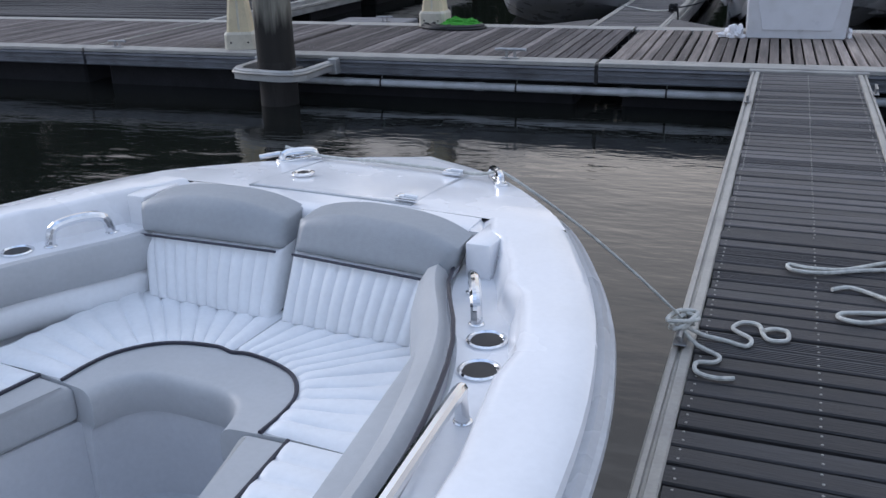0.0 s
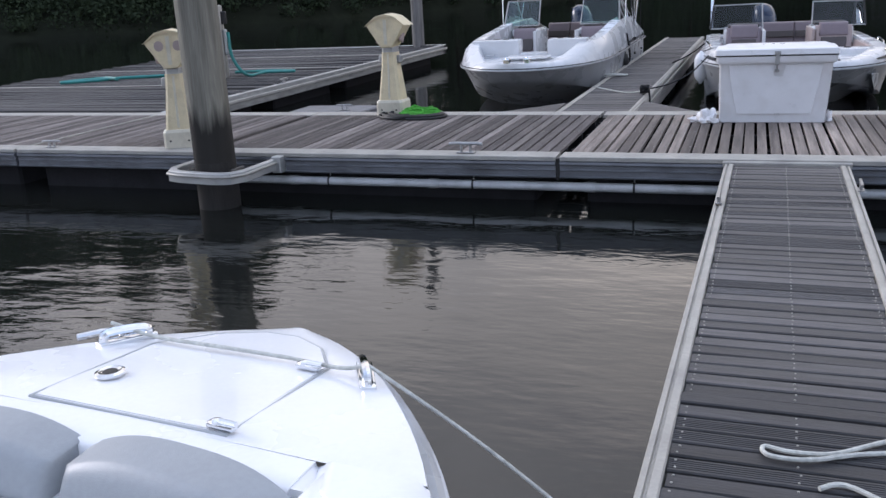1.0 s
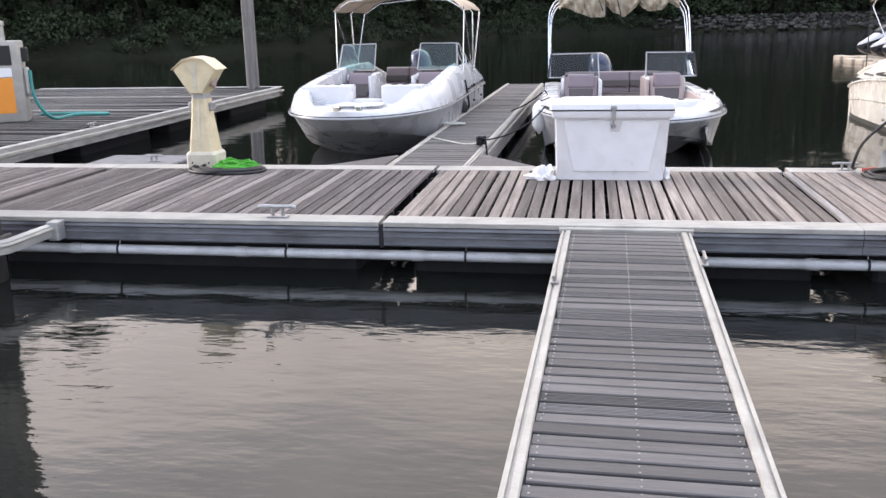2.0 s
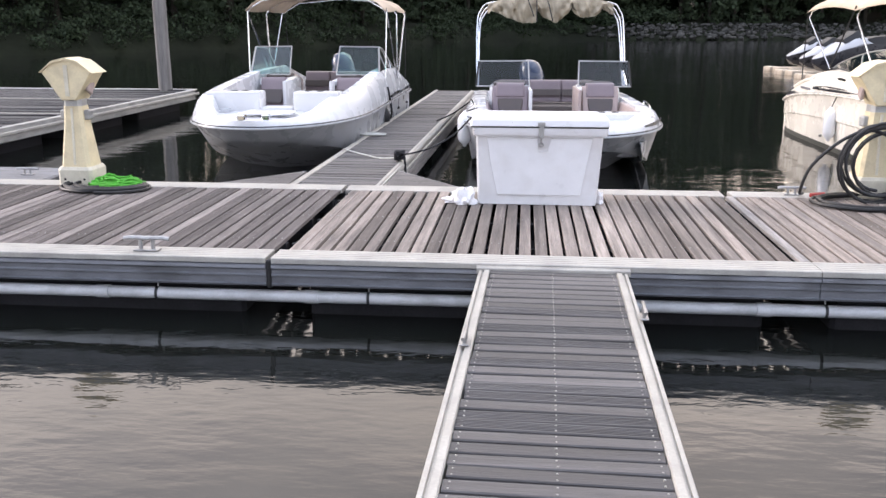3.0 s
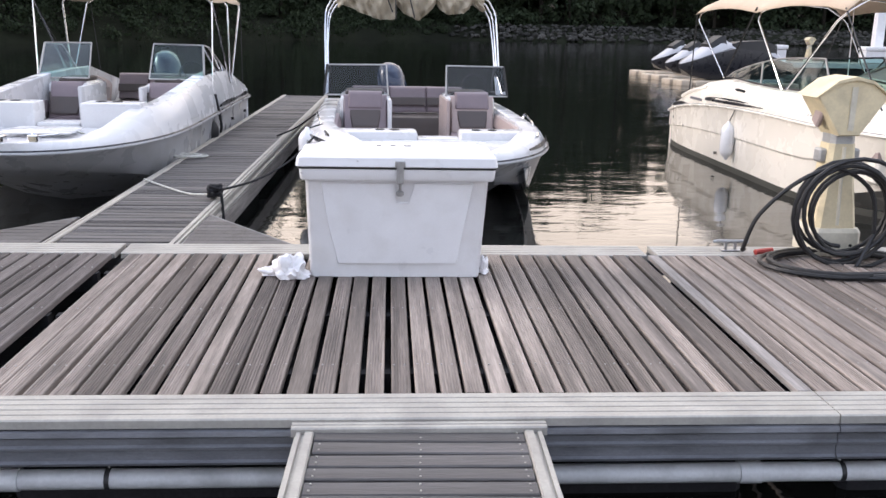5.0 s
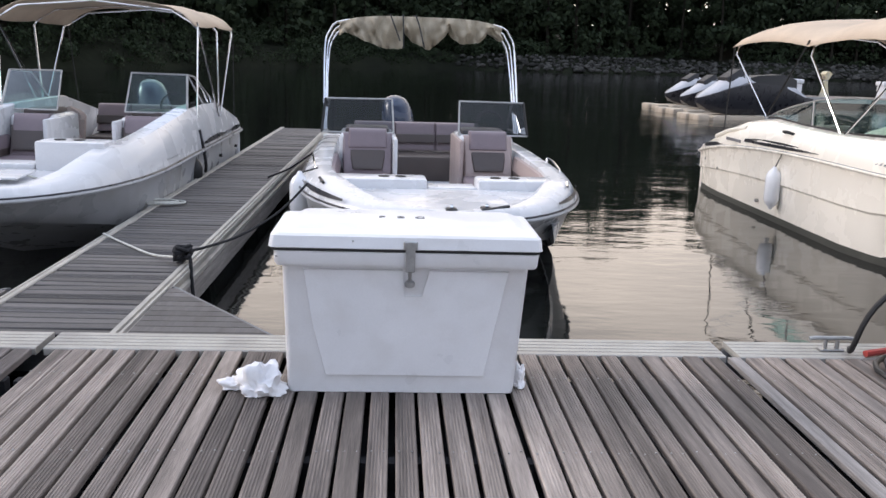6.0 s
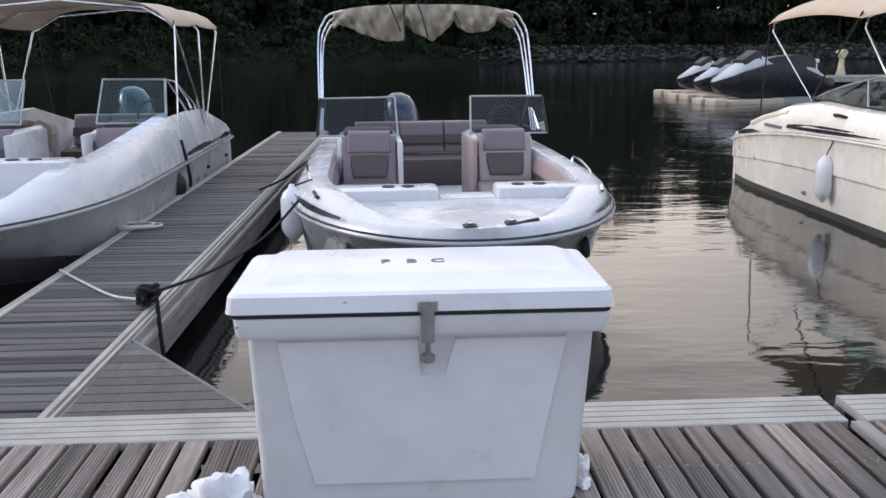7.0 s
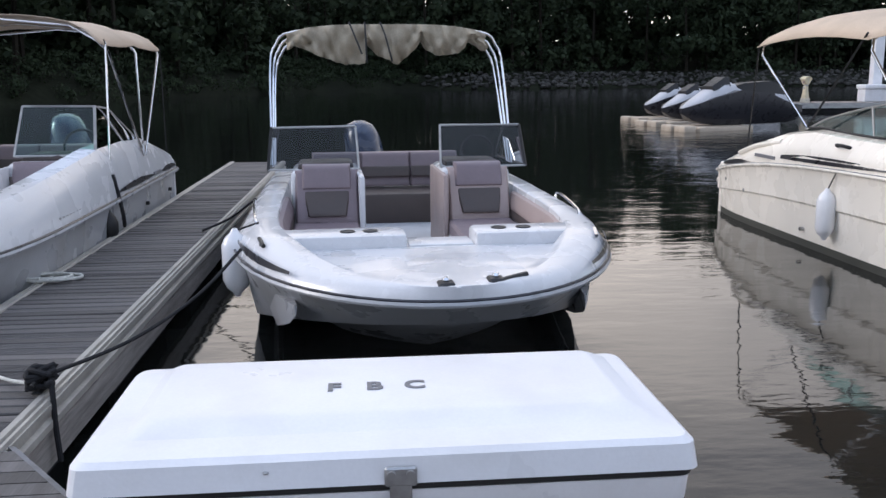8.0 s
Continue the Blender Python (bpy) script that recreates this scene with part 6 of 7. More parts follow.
    part("centre", lathe(bmesh.new(), ((0.021, 0.0075), (0.012, 0.009), (0.002, 0.009)), 16, (-0.228, -0.60, dz(0.60) + 0.008)), M["black"], fc)
    # bow cleat on the far corner
    bc = part("bow_cleat", tube(bmesh.new(), [(-0.60, -0.37, 0.610), (-0.54, -0.325, 0.618), (-0.48, -0.28, 0.618), (-0.42, -0.235, 0.610)], 0.012, 8), M["chrome"], t, "polished bow cleat")
    for u, w in ((-0.53, 0.318), (-0.49, 0.288)):
        part("foot", tube(bmesh.new(), [(u, -w, dz(w) - 0.02), (u, -w, 0.618)], 0.012, 8), M["chrome"], bc)
    # seat plan
    SZ = 0.315
    def seat_cushion(o, pleat_dir, count, name, mt, label, z0=0.20, z1=SZ, bev=0.028, parent=t):
        bm = prism(bmesh.new(), o, z0, z1, bev, 3)
        return part(name, bm, M[mt], parent, label, smooth=50)

    def pleated(p00, p10, p01, p11, count, name, label, parent, z=0.0, nv=10, puff=0.006):
        return part(name, cushion(bmesh.new(), p00, p10, p01, p11, (0, 0, -0.03), 0.012, count, 0.012, nv=nv, puff=puff), M["vinyl_white"], parent, label, smooth=70)

    # front cushion: grey U-shaped bolster with a white pleated top behind it
    inner = smooth_path([(-0.225, -1.715, 0), (-0.205, -1.64, 0), (-0.165, -1.59, 0), (-0.11, -1.568, 0), (0.0, -1.565, 0), (0.11, -1.568, 0), (0.165, -1.59, 0), (0.205, -1.64, 0), (0.225, -1.715, 0)], 4)
    outer = smooth_path([(-0.70, -1.66, 0), (-0.685, -1.55, 0), (-0.66, -1.40, 0), (-0.60, -1.12, 0), (0.0, -1.0, 0), (0.60, -1.12, 0), (0.66, -1.40, 0), (0.685, -1.55, 0), (0.70, -1.66, 0)], 4)
    rows, base = [], []
    for a, b in zip(inner, outer):
        g = (b - a).normalized()
        rows.append([a + g * k + Vector((0, 0, z)) for k, z in ((0.012, 0.19), (0.0, 0.215), (0.0, 0.275), (0.006, 0.296), (0.018, 0.309), (0.035, SZ))] + [a.lerp(b, 0.6) + Vector((0, 0, SZ)), b + Vector((0, 0, SZ)), b + Vector((0, 0, 0.19))])
        base.append([a + g * 0.02 + Vector((0, 0, 0.20)), a + g * 0.05 + Vector((0, 0, -0.12)), b + Vector((0, 0, -0.12)), b + Vector((0, 0, 0.20))])
    fs = part("front_seat", loft(bmesh.new(), rows, True, True), M["vinyl_grey"], t, "grey vinyl front seat bolster", smooth=50)
    part("seat_locker", loft(bmesh.new(), base, True, True), M["gel_floor"], t, "grey locker below the front seat", smooth=40)

    pts = [(-0.345, 1.70), (-0.345, 1.60), (-0.325, 1.51), (-0.26, 1.425), (-0.17, 1.378), (-0.06, 1.36), (0.0, 1.372), (0.06, 1.362), (0.17, 1.382), (0.26, 1.425), (0.325, 1.51), (0.345, 1.60), (0.345, 1.70)]
    part("piping", tube(bmesh.new(), smooth_path([(u, -w, SZ + 0.004) for u, w in pts], 4), 0.0065, 6), M["piping"], fs, "dark navy piping")
    # white pleated panels: each half runs from the backrest to the piping
    for s in (-1, 1):
        bm = bmesh.new()
        nu, nv, count = 130, 14, 13
        grid = []
        for i in range(nu + 1):
            a = i / nu
            # outer border sweeps from the middle of the backrest to the side of the seat
            ob_ = Vector((s * table(a, [0, 0.45, 0.55, 0.7, 1], [0.005, 0.53, 0.60, 0.655, 0.695]), -table(a, [0, 0.45, 0.55, 0.7, 1], [1.06, 1.08, 1.12, 1.32, 1.69])))
            ib_ = Vector((s * table(a, [0, 0.35, 0.55, 0.75, 1], [0.005, 0.17, 0.265, 0.330, 0.350]), -table(a, [0, 0.35, 0.55, 0.75, 1], [1.362, 1.372, 1.420, 1.51, 1.69])))
            row = []
            for j in range(nv + 1):
                b = j / nv
                p = ob_.lerp(ib_, b)
                e = min(b * 0.3, (1 - b) * 0.3, a * 0.9, (1 - a) * 0.9)
                hgt = 0.016 * min(1, e / 0.02) ** 0.5
                rid = 0.011 * (1 - abs(math.sin(math.pi * (a * count + 0.0))) ** 0.5)
                wr = 0.008 * noise.noise((p.x * 9, p.y * 9, 2.0)) if a > 0.55 else 0.0
                row.append(bm.verts.new((p.x, p.y, SZ + hgt - rid * min(1, e / 0.02) + wr * min(1, e / 0.05))))
            grid.append(row)
        for a, b in zip(grid, grid[1:]):
            for k in range(nv):
                bm.faces.new((a[k], a[k + 1], b[k + 1], b[k]))
        part("pleated_top", bm, M["vinyl_white"], fs, "white pleated vinyl seat top", smooth=75)
    # side seats running aft
    for s in (-1, 1):
        o = [(s * 0.285, -1.70), (s * 0.70, -1.675), (s * 0.86, -2.3), (s * 0.88, -3.2), (s * 0.50, -3.2), (s * 0.47, -2.3)]
        o2 = o if s < 0 else o[::-1]
        ss = seat_cushion(o2, None, 0, "side_seat", "vinyl_grey", "grey vinyl side seat bolster")
        pleated((s * 0.435, -1.70, SZ + 0.014), (s * 0.435 + s * 0.17, -3.15, SZ + 0.014), (s * 0.70, -1.69, SZ + 0.014), (s * 0.86, -3.15, SZ + 0.014), 18, "pleated_top", "white pleated vinyl seat top", ss)
        part("piping", tube(bmesh.new(), [(s * 0.432, -1.70, SZ + 0.003), (s * 0.50, -2.3, SZ + 0.004), (s * 0.60, -3.15, SZ + 0.003)], 0.0065, 6), M["piping"], ss, "dark navy piping")
        part("seat_locker", prism(bmesh.new(), o2, -0.12, 0.199, 0.01), M["gel_floor"], t, "grey locker below the seat")
    part("cockpit_floor", prism(bmesh.new(), [(-0.95, -5.4), (0.95, -5.4), (0.95, -1.2), (-0.95, -1.2)], -0.16, -0.12), M["gel_floor"], t, "pale grey moulded cockpit floor", smooth=0)
    part("transom", boxed(-1.27, 1.27, -5.66, -5.56, SEA - 0.2, 0.58, bevel=0.03, seg=2), M["gel"], t, "white transom")
    # two backrests: grey headband, dark piping, white pleated face
    for s in (-1, 1):
        i0, i1 = s * 0.022, s * 0.525
        zb, zp, zt = SZ + 0.005, 0.528, 0.672
        def P(u, k, z):
            """A point of the rest's face: k 0 at the inner end, 1 at the outer end."""
            lean = (z - zb) / (zt - zb)
            w = lerp(1.165, 1.0, lean) + lerp(-0.015, 0.04, k) * lean
            return Vector((s * (0.022 + k * lerp(0.50, 0.60, lean)), -w, z))
        order = (0, 1) if s > 0 else (1, 0)
        a, b = order
        br = part("backrest", cushion(bmesh.new(), P(0, a, zb), P(0, b, zb), P(0, a, zp), P(0, b, zp), (0, 0.09, 0.010), 0.025, 12, 0.013, nv=12, puff=0.012), M["vinyl_white"], t, "white pleated backrest with grey headband", smooth=70)
        q = Vector((0, -0.006, 0))
        part("headband", cushion(bmesh.new(), P(0, a, zp + 0.002) + q, P(0, b, zp + 0.002) + q, P(0, a, zt - 0.055) + q, P(0, b, zt - 0.055) + q, (0, 0.10, 0.010), 0.024, 0, nu=30, nv=18, puff=0.010, arch=0.048), M["vinyl_band"], br, "smooth grey vinyl headband", smooth=80)
        part("piping", tube(bmesh.new(), [P(0, k, zp) + Vector((0, -0.010, 0.0)) for k in np.linspace(0.02, 0.98, 12)], 0.0048, 6), M["piping"], br, "dark navy piping")
    # upholstered side panel below the far gunwale
    for s in (-1, 1):
        if s > 0:
            part("side_panel", cushion(bmesh.new(), (0.67, -1.05, 0.30), (0.93, -3.2, 0.30), (0.60, -1.02, SH - 0.015), (0.93, -3.2, SH - 0.015), (0.05, 0, 0), 0.02), M["vinyl_grey"], t, "grey upholstered side panel")
            continue
        for name, z0, z1, out, mt, label in (("side_panel", 0.405, SH + 0.006, 0.075, "vinyl_grey", "grey upholstered side panel"), ("lower_panel", 0.29, 0.40, 0.062, "vinyl_white", "white upholstered lower side panel")):
            rows = []
            for w in np.linspace(1.0, 3.2, 24):
                x = curve(w, padw, padu)
                rows.append([(-(x - 0.03), -w, z0), (-(x - out + 0.012), -w, z0), (-(x - out), -w, z0 + 0.015), (-(x - out), -w, z1 - 0.02), (-(x - out + 0.015), -w, z1), (-(x - 0.02), -w, z1)])
            part(name, loft(bmesh.new(), rows, True, True), M[mt], t, label, smooth=50)
    return t


near_boat()


# ---- power pedestals ----
def pedestal(m, label, lamps=False):
    t = thing("power_pedestal", label, "power pedestal", "dock power pedestals", m=m)

    def ring(wx, wy, z, c=0.03, dy=0.0):
        return [(x * wx / 2 + (c if x < 0 else -c) * k, dy + y * wy / 2 + (c if y < 0 else -c) * (1 - k), z) for x, y, k in ((-1, -1, 1), (1, -1, 1), (1, -1, 0), (1, 1, 0), (1, 1, 1), (-1, 1, 1), (-1, 1, 0), (-1, -1, 0))]
    part("base", loft(bmesh.new(), [ring(0.36, 0.34, 0.0), ring(0.36, 0.34, 0.17), ring(0.33, 0.31, 0.20)], True, True), M["cream_pale"], t, "pale square base", smooth=0)
    part("column", loft(bmesh.new(), [ring(0.30, 0.28, 0.20), ring(0.21, 0.20, 0.62), ring(0.19, 0.185, 0.80)], True, True), M["cream"], t, "cream tapered column", smooth=0)
    part("neck", loft(bmesh.new(), [ring(0.18, 0.175, 0.795), ring(0.18, 0.175, 0.865)], True, True), M["alu"], t, "grey neck band", smooth=0)
    kite = [(-0.075, 0.86), (0.075, 0.86), (0.235, 1.10), (0.255, 1.135), (0.12, 1.235), (0.05, 1.258), (-0.05, 1.258), (-0.12, 1.235), (-0.255, 1.135), (-0.235, 1.10)]
    head = part("head", loft(bmesh.new(), [[(x * f, y, 1.06 + (z - 1.06) * f) for x, z in kite] for y, f in ((-0.14, 0.955), (-0.128, 1.0), (0.128, 1.0), (0.14, 0.955))], True, True), M["cream"], t, "cream kite-shaped lamp head", smooth=0)
    part("roof", loft(bmesh.new(), [[(x, y, z) for x, z in ((-0.275, 1.125), (-0.125, 1.243), (0.0, 1.272), (0.125, 1.243), (0.275, 1.125), (0.125, 1.222), (0.0, 1.25), (-0.125, 1.222))] for y in (-0.16, 0.16)], True, True), M["cream"], head, "pale shallow roof", smooth=0)
    part("light_strip", prism(bmesh.new(), [(-0.02, -0.150), (0.02, -0.150), (0.02, -0.135), (-0.02, -0.135)], 0.90, 1.20), M["cream_pale"], head)
    if lamps:
        for s in (-1, 1):
            part("lamp_recess", loft(bmesh.new(), [[(s * 0.10 + 0.05 * math.cos(a * 0.5236), y, 1.10 + 0.055 * math.sin(a * 0.5236)) for a in range(12)] for y in (-0.146, -0.13)], True, True), M["vinyl_tan"], head, "dull pinkish lamp lens")
    for s in (-1, 1):
        o = part("outlet_cover", boxed(-0.05, 0.05, -0.02, 0.02, -0.07, 0.07, bevel=0.012), M["vinyl_tan"], t, "brown outlet cover")
        o.matrix_basis = pose(s * 0.165, 0, 0.985, 0, s * 33, 90)
        o2 = part("outlet_box", boxed(s * 0.12 - 0.03, s * 0.12 + 0.03, -0.05, 0.05, 0.66, 0.76, bevel=0.012), M["alu"], t, "grey socket box")
        part("screw", tube(bmesh.new(), [(s * 0.10, -0.165, 0.08), (s * 0.10, -0.173, 0.08)], 0.012, 8), M["black"], t)
    part("conduit", tube(bmesh.new(), [(0.0, -0.135, 0.22), (0.0, -0.105, 0.60), (0.0, -0.098, 0.78)], 0.014, 8), M["cream_pale"], t)
    return t


pedestal(pose(3.58, 2.76, 0.004), "cream fibreglass power pedestal with a coiled black hose")
pedestal(pose(-4.19, 2.64, 0.004, 0, 0, 0), "cream fibreglass power pedestal beside coiled green rope")
pedestal(pose(-5.80, 0.30, 0.004, 0, 0, 22), "weathered cream power pedestal beside the timber piling", True)


def coil(name, cx, cy, cz, r, turns, upright, tube_r, mt, label, category, seed, jitter=0.03, tail=()):
    rng = np.random.default_rng(seed)
    pts = []
    steps = 22
    ph = rng.uniform(0, 6, 3)
    for k in range(turns * steps + 1):
        a = 6.28319 * k / steps
        rr = r * (1 + jitter * 3 * math.sin(a / turns * 1.7 + ph[0])) * (1 - 0.10 * (k / (turns * steps)))
        off = jitter * math.sin(a * 0.37 + ph[1])
        if upright:
            pts.append((cx + rr * math.sin(a) + off, cy + tube_r * 2.2 * (k / steps) - turns * tube_r + jitter * 0.6 * math.sin(a * 0.5 + ph[2]), cz - rr * math.cos(a)))
        else:
            pts.append((cx + rr * math.sin(a) * 1.25 + off, cy - rr * math.cos(a) * 0.8, cz + tube_r * (1.0 + 0.9 * int(k / steps) * 0.6) + jitter * 0.15 * math.sin(a + ph[2])))
    pts = list(tail) + pts
    t = thing(name, label, category)
    part("coil", tube(bmesh.new(), pts, tube_r, 7), M[mt], t)
    return t


coil("water_hose", 3.55, 2.44, 0.36, 0.34, 6, True, 0.0155, "black", "black rubber hose coiled on the pedestal", "hose", 3, 0.045,
     tail=smooth_path([(2.95, 2.70, 0.03), (2.88, 2.55, 0.08), (2.95, 2.50, 0.33), (3.2, 2.46, 0.58), (3.45, 2.44, 0.66), (3.7, 2.44, 0.5), (3.75, 2.43, 0.2)], 5))
coil("water_hose", 3.48, 2.30, 0.004, 0.44, 4, False, 0.0155, "black", "black rubber hose lying in loops on the planks", "hose", 7, 0.03)
coil("water_hose", -3.84, 2.42, 0.004, 0.33, 5, False, 0.016, "black", "black hose coiled on the dock", "hose", 11, 0.03)
hz = thing("hose_nozzle", "red hose end lying at the dock edge", "hose nozzle")
part("body", tube(bmesh.new(), [(3.0, 2.62, 0.025), (3.14, 2.66, 0.03)], 0.02, 8), mat("red_fitting", (0.4, 0.05, 0.04), 0.5), hz)


def rope_heap(x, y, sx, sy, sz, r, mt, label, seed, n=90):
    rng = np.random.default_rng(seed)
    pts = []
    for k in range(n):
        a = k * 0.9 + rng.normal(0, 0.25)
        rr = 0.45 + 0.55 * abs(math.sin(k * 0.37)) + rng.normal(0, 0.05)
        z = r + sz * (1 - rr * 0.75) * rng.uniform(0.3, 1.0)
        pts.append((x + sx * rr * math.cos(a), y + sy * rr * math.sin(a), max(r, z)))
    t = thing("rope_heap", label, "rope")
    part("line", tube(bmesh.new(), smooth_path(pts, 4), r, 6), M[mt], t)
    return t


rope_heap(-3.76, 2.50, 0.27, 0.14, 0.20, 0.011, "green", "heap of bright green rope on the dock", 5, 130)


# ---- ropes and cleats of the finger pier ----
def rope(name, label, pts, r, mt, steps=6):
    t = thing(name, label, "rope")
    part("line", tube(bmesh.new(), smooth_path(pts, steps), r, 7), M[mt], t)
    return t


EDGE = -0.02
fx = -0.112
cleat(pose(fx + 0.005, -5.98, EDGE, 0, 0, 88), "dock_cleat", "steel cleat on the finger pier rail wrapped in rope", s=0.85)
cleat(pose(0.0, -1.55, EDGE, 0, 0, 88), "dock_cleat", "steel cleat on the finger pier rail", s=0.85)
cleat(pose(0.985, -1.05, EDGE, 0, 0, 88), "dock_cleat", "steel cleat on the finger pier rail", s=0.85)
cleat(pose(-1.22, 4.62, -0.01, 0, 0, 90), "dock_cleat", "black roped cleat on the pier rail", "black", s=0.85)
G = -0.022
rope("mooring_rope", "pale mooring line from the bow to the pier cleat",
     [(-0.80, -6.03, 0.60), (-0.70, -6.05, 0.555), (-0.50, -6.04, 0.42), (-0.30, -6.01, 0.25), (fx, -5.98, 0.07)], 0.0055, "rope")
rope("mooring_rope", "pale rope lying across the foredeck of the boat",
     [(-1.74, -5.90, 0.592), (-1.55, -5.93, 0.572), (-1.3, -5.97, 0.578), (-1.05, -5.99, 0.573), (-0.88, -6.02, 0.572), (-0.80, -6.03, 0.59)], 0.0062, "rope")
rng_k = np.random.default_rng(2)
rope("cleat_hitch", "pale rope hitched round the pier cleat",
     [(fx + 0.045 * math.cos(k * 1.9) + 0.01 * rng_k.normal(), -5.98 + 0.075 * math.sin(k * 1.9 + 0.6), 0.035 + 0.05 * (k / 14) + 0.01 * rng_k.normal()) for k in range(15)], 0.0082, "rope")
rope("rope_tail", "loose pale rope end snaking over the finger pier planks",
     [(fx, -5.99, 0.05), (-0.04, -5.95, G + 0.02), (0.05, -5.94, G), (0.12, -5.965, G), (0.135, -5.90, G), (0.07, -5.83, G), (0.10, -5.765, G), (0.16, -5.77, G), (0.175, -5.84, G), (0.20, -5.89, G), (0.26, -5.875, G), (0.262, -5.80, G), (0.215, -5.79, G), (0.18, -5.84, G + 0.012)], 0.0082, "rope")
rope("rope_tail", "loose pale rope end curled on the finger pier planks",
     [(fx, -6.0, 0.04), (-0.05, -6.02, G + 0.01), (0.03, -6.07, G), (0.02, -6.12, G), (-0.04, -6.14, G), (-0.035, -6.21, G), (0.03, -6.235, G), (0.09, -6.22, G)], 0.0082, "rope")
rope("rope_tail", "thin pale line looped across the finger pier",
     [(0.90, -4.85, G), (0.68, -4.97, G), (0.50, -5.10, G), (0.36, -5.12, G), (0.275, -5.10, G), (0.29, -5.16, G), (0.42, -5.16, G), (0.62, -5.07, G), (0.90, -5.0, G)], 0.009, "rope")
rope("rope_tail", "thin pale line looped by the finger pier rail",
     [(0.44, -5.34, G), (0.52, -5.30, G), (0.66, -5.40, G), (0.80, -5.48, G), (0.62, -5.53, G), (0.47, -5.57, G), (0.455, -5.62, G), (0.54, -5.64, G), (0.68, -5.56, G), (0.86, -5.50, G)], 0.009, "rope")
rope("mooring_rope", "black mooring line from the deck boat to the pier cleat",
     [(-0.44, 6.22, 0.36), (-0.65, 5.75, 0.17), (-0.92, 5.2, 0.06), (-1.22, 4.64, 0.05)], 0.011, "rope_dark")
rope("rope_knot", "bunched black rope knotted on the pier cleat",
     [(-1.22 + 0.06 * math.cos(k * 2.1), 4.62 + 0.07 * math.sin(k * 2.3), 0.02 + 0.10 * (k % 5) / 5) for k in range(22)] + [(-1.14, 4.55, 0.04), (-1.12, 4.50, -0.15), (-1.10, 4.47, -0.32)], 0.014, "rope_dark")
rope("mooring_rope", "pale line from the pier cleat across the planks",
     [(-1.24, 4.60, 0.03), (-1.5, 4.85, -0.012), (-1.8, 5.2, -0.012), (-2.09, 5.55, -0.005)], 0.009, "rope")
rope("mooring_rope", "pale mooring line from the deck boat to the pier edge",
     [(-2.85, 5.95, 0.42), (-2.6, 6.25, 0.26), (-2.3, 6.7, 0.08), (-2.14, 7.05, 0.01)], 0.010, "rope")
coil("rope_coil", -2.02, 7.15, -0.016, 0.17, 3, False, 0.012, "rope", "pale rope coiled on the pier edge", "rope", 15, 0.03)
coil("rope_coil", 2.98, 0.22, 0.004, 0.10, 3, False, 0.009, "rope", "small coil of tan rope by a cleat", "rope", 17, 0.03)
rope("mooring_rope", "black stern line with fender clips on the deck boat",
     [(-2.06, 9.25, 0.55), (-2.02, 9.28, 0.30), (-2.0, 9.3, 0.12), (-2.05, 9.5, 0.0)], 0.02, "rope_dark")
rope("mooring_rope", "black line from the deck boat stern to the pier",
     [(-0.62, 8.7, 0.36), (-0.9, 8.9, 0.15), (-1.2, 9.1, 0.0)], 0.012, "rope_dark")


def fender(x, y, z, r, h, label, hang):
    t = thing("fender", label, "fender")
    part("body", lathe(bmesh.new(), ((0.02, -h / 2 - 0.05), (0.035, -h / 2 - 0.02), (r * 0.75, -h / 2 + 0.02), (r, -h / 2 + 0.08), (r, h / 2 - 0.08), (r * 0.75, h / 2 - 0.02), (0.035, h / 2 + 0.02), (0.02, h / 2 + 0.05)), 16, (x, y, z)), M["gel"], t)
    part("line", tube(bmesh.new(), [(x, y, z + h / 2 + 0.03), hang], 0.008, 6), M["rope_dark"], t, "dark hanging line")
    return t


fender(5.30, 9.25, 0.0, 0.10, 0.46, "white vinyl fender hanging on the cream boat", (5.42, 9.12, 0.70))
fender(-0.58, 6.95, 0.12, 0.105, 0.42, "white vinyl fender between deck boat and pier", (-0.40, 6.95, 0.42))
fender(-2.08, 9.05, 0.06, 0.09, 0.25, "dark round fender on the deck boat side", (-2.1, 9.1, 0.45)).children[0].data.materials[0] = M["black"]


# ---- fuel pump and hoses ----
def fuel_pump():
    t = thing("fuel_pump", "grey fuel pump with orange panel on the fuel dock", "fuel pump", m=pose(-10.12, 7.62, 0.004, 0, 0, 25))
    part("cabinet", boxed(-0.36, 0.30, -0.26, 0.26, 0.0, 1.42, bevel=0.03, seg=2), M["alu_light"], t)
    part("orange_panel", boxed(-0.32, 0.14, -0.272, -0.26, 0.16, 0.78, bevel=0.004), M["orange"], t, "orange front panel")
    part("white_panel", boxed(-0.32, 0.14, -0.272, -0.26, 0.80, 0.95, bevel=0.004), M["gel"], t)
    part("display", boxed(-0.33, 0.16, -0.275, -0.26, 1.0, 1.34, bevel=0.006), M["black"], t, "dark display panel")
    part("top_light", lathe(bmesh.new(), ((0.11, 0), (0.11, 0.26), (0.13, 0.27), (0.13, 0.33), (0.05, 0.35)), 14, (-0.05, 0, 1.42)), M["alu"], t, "round meter on top")
    nh = part("nozzle_holder", boxed(0.30, 0.37, -0.14, 0.14, 0.45, 0.95, bevel=0.02), M["alu"], t, "grey nozzle holder")
    part("notice", boxed(0.37, 0.376, -0.09, 0.09, 0.62, 0.86), M["gel"], nh, "white notice plate")
    part("bracket", boxed(0.28, 0.40, -0.10, 0.06, 1.05, 1.30, bevel=0.02), M["black"], t, "dark hose bracket")


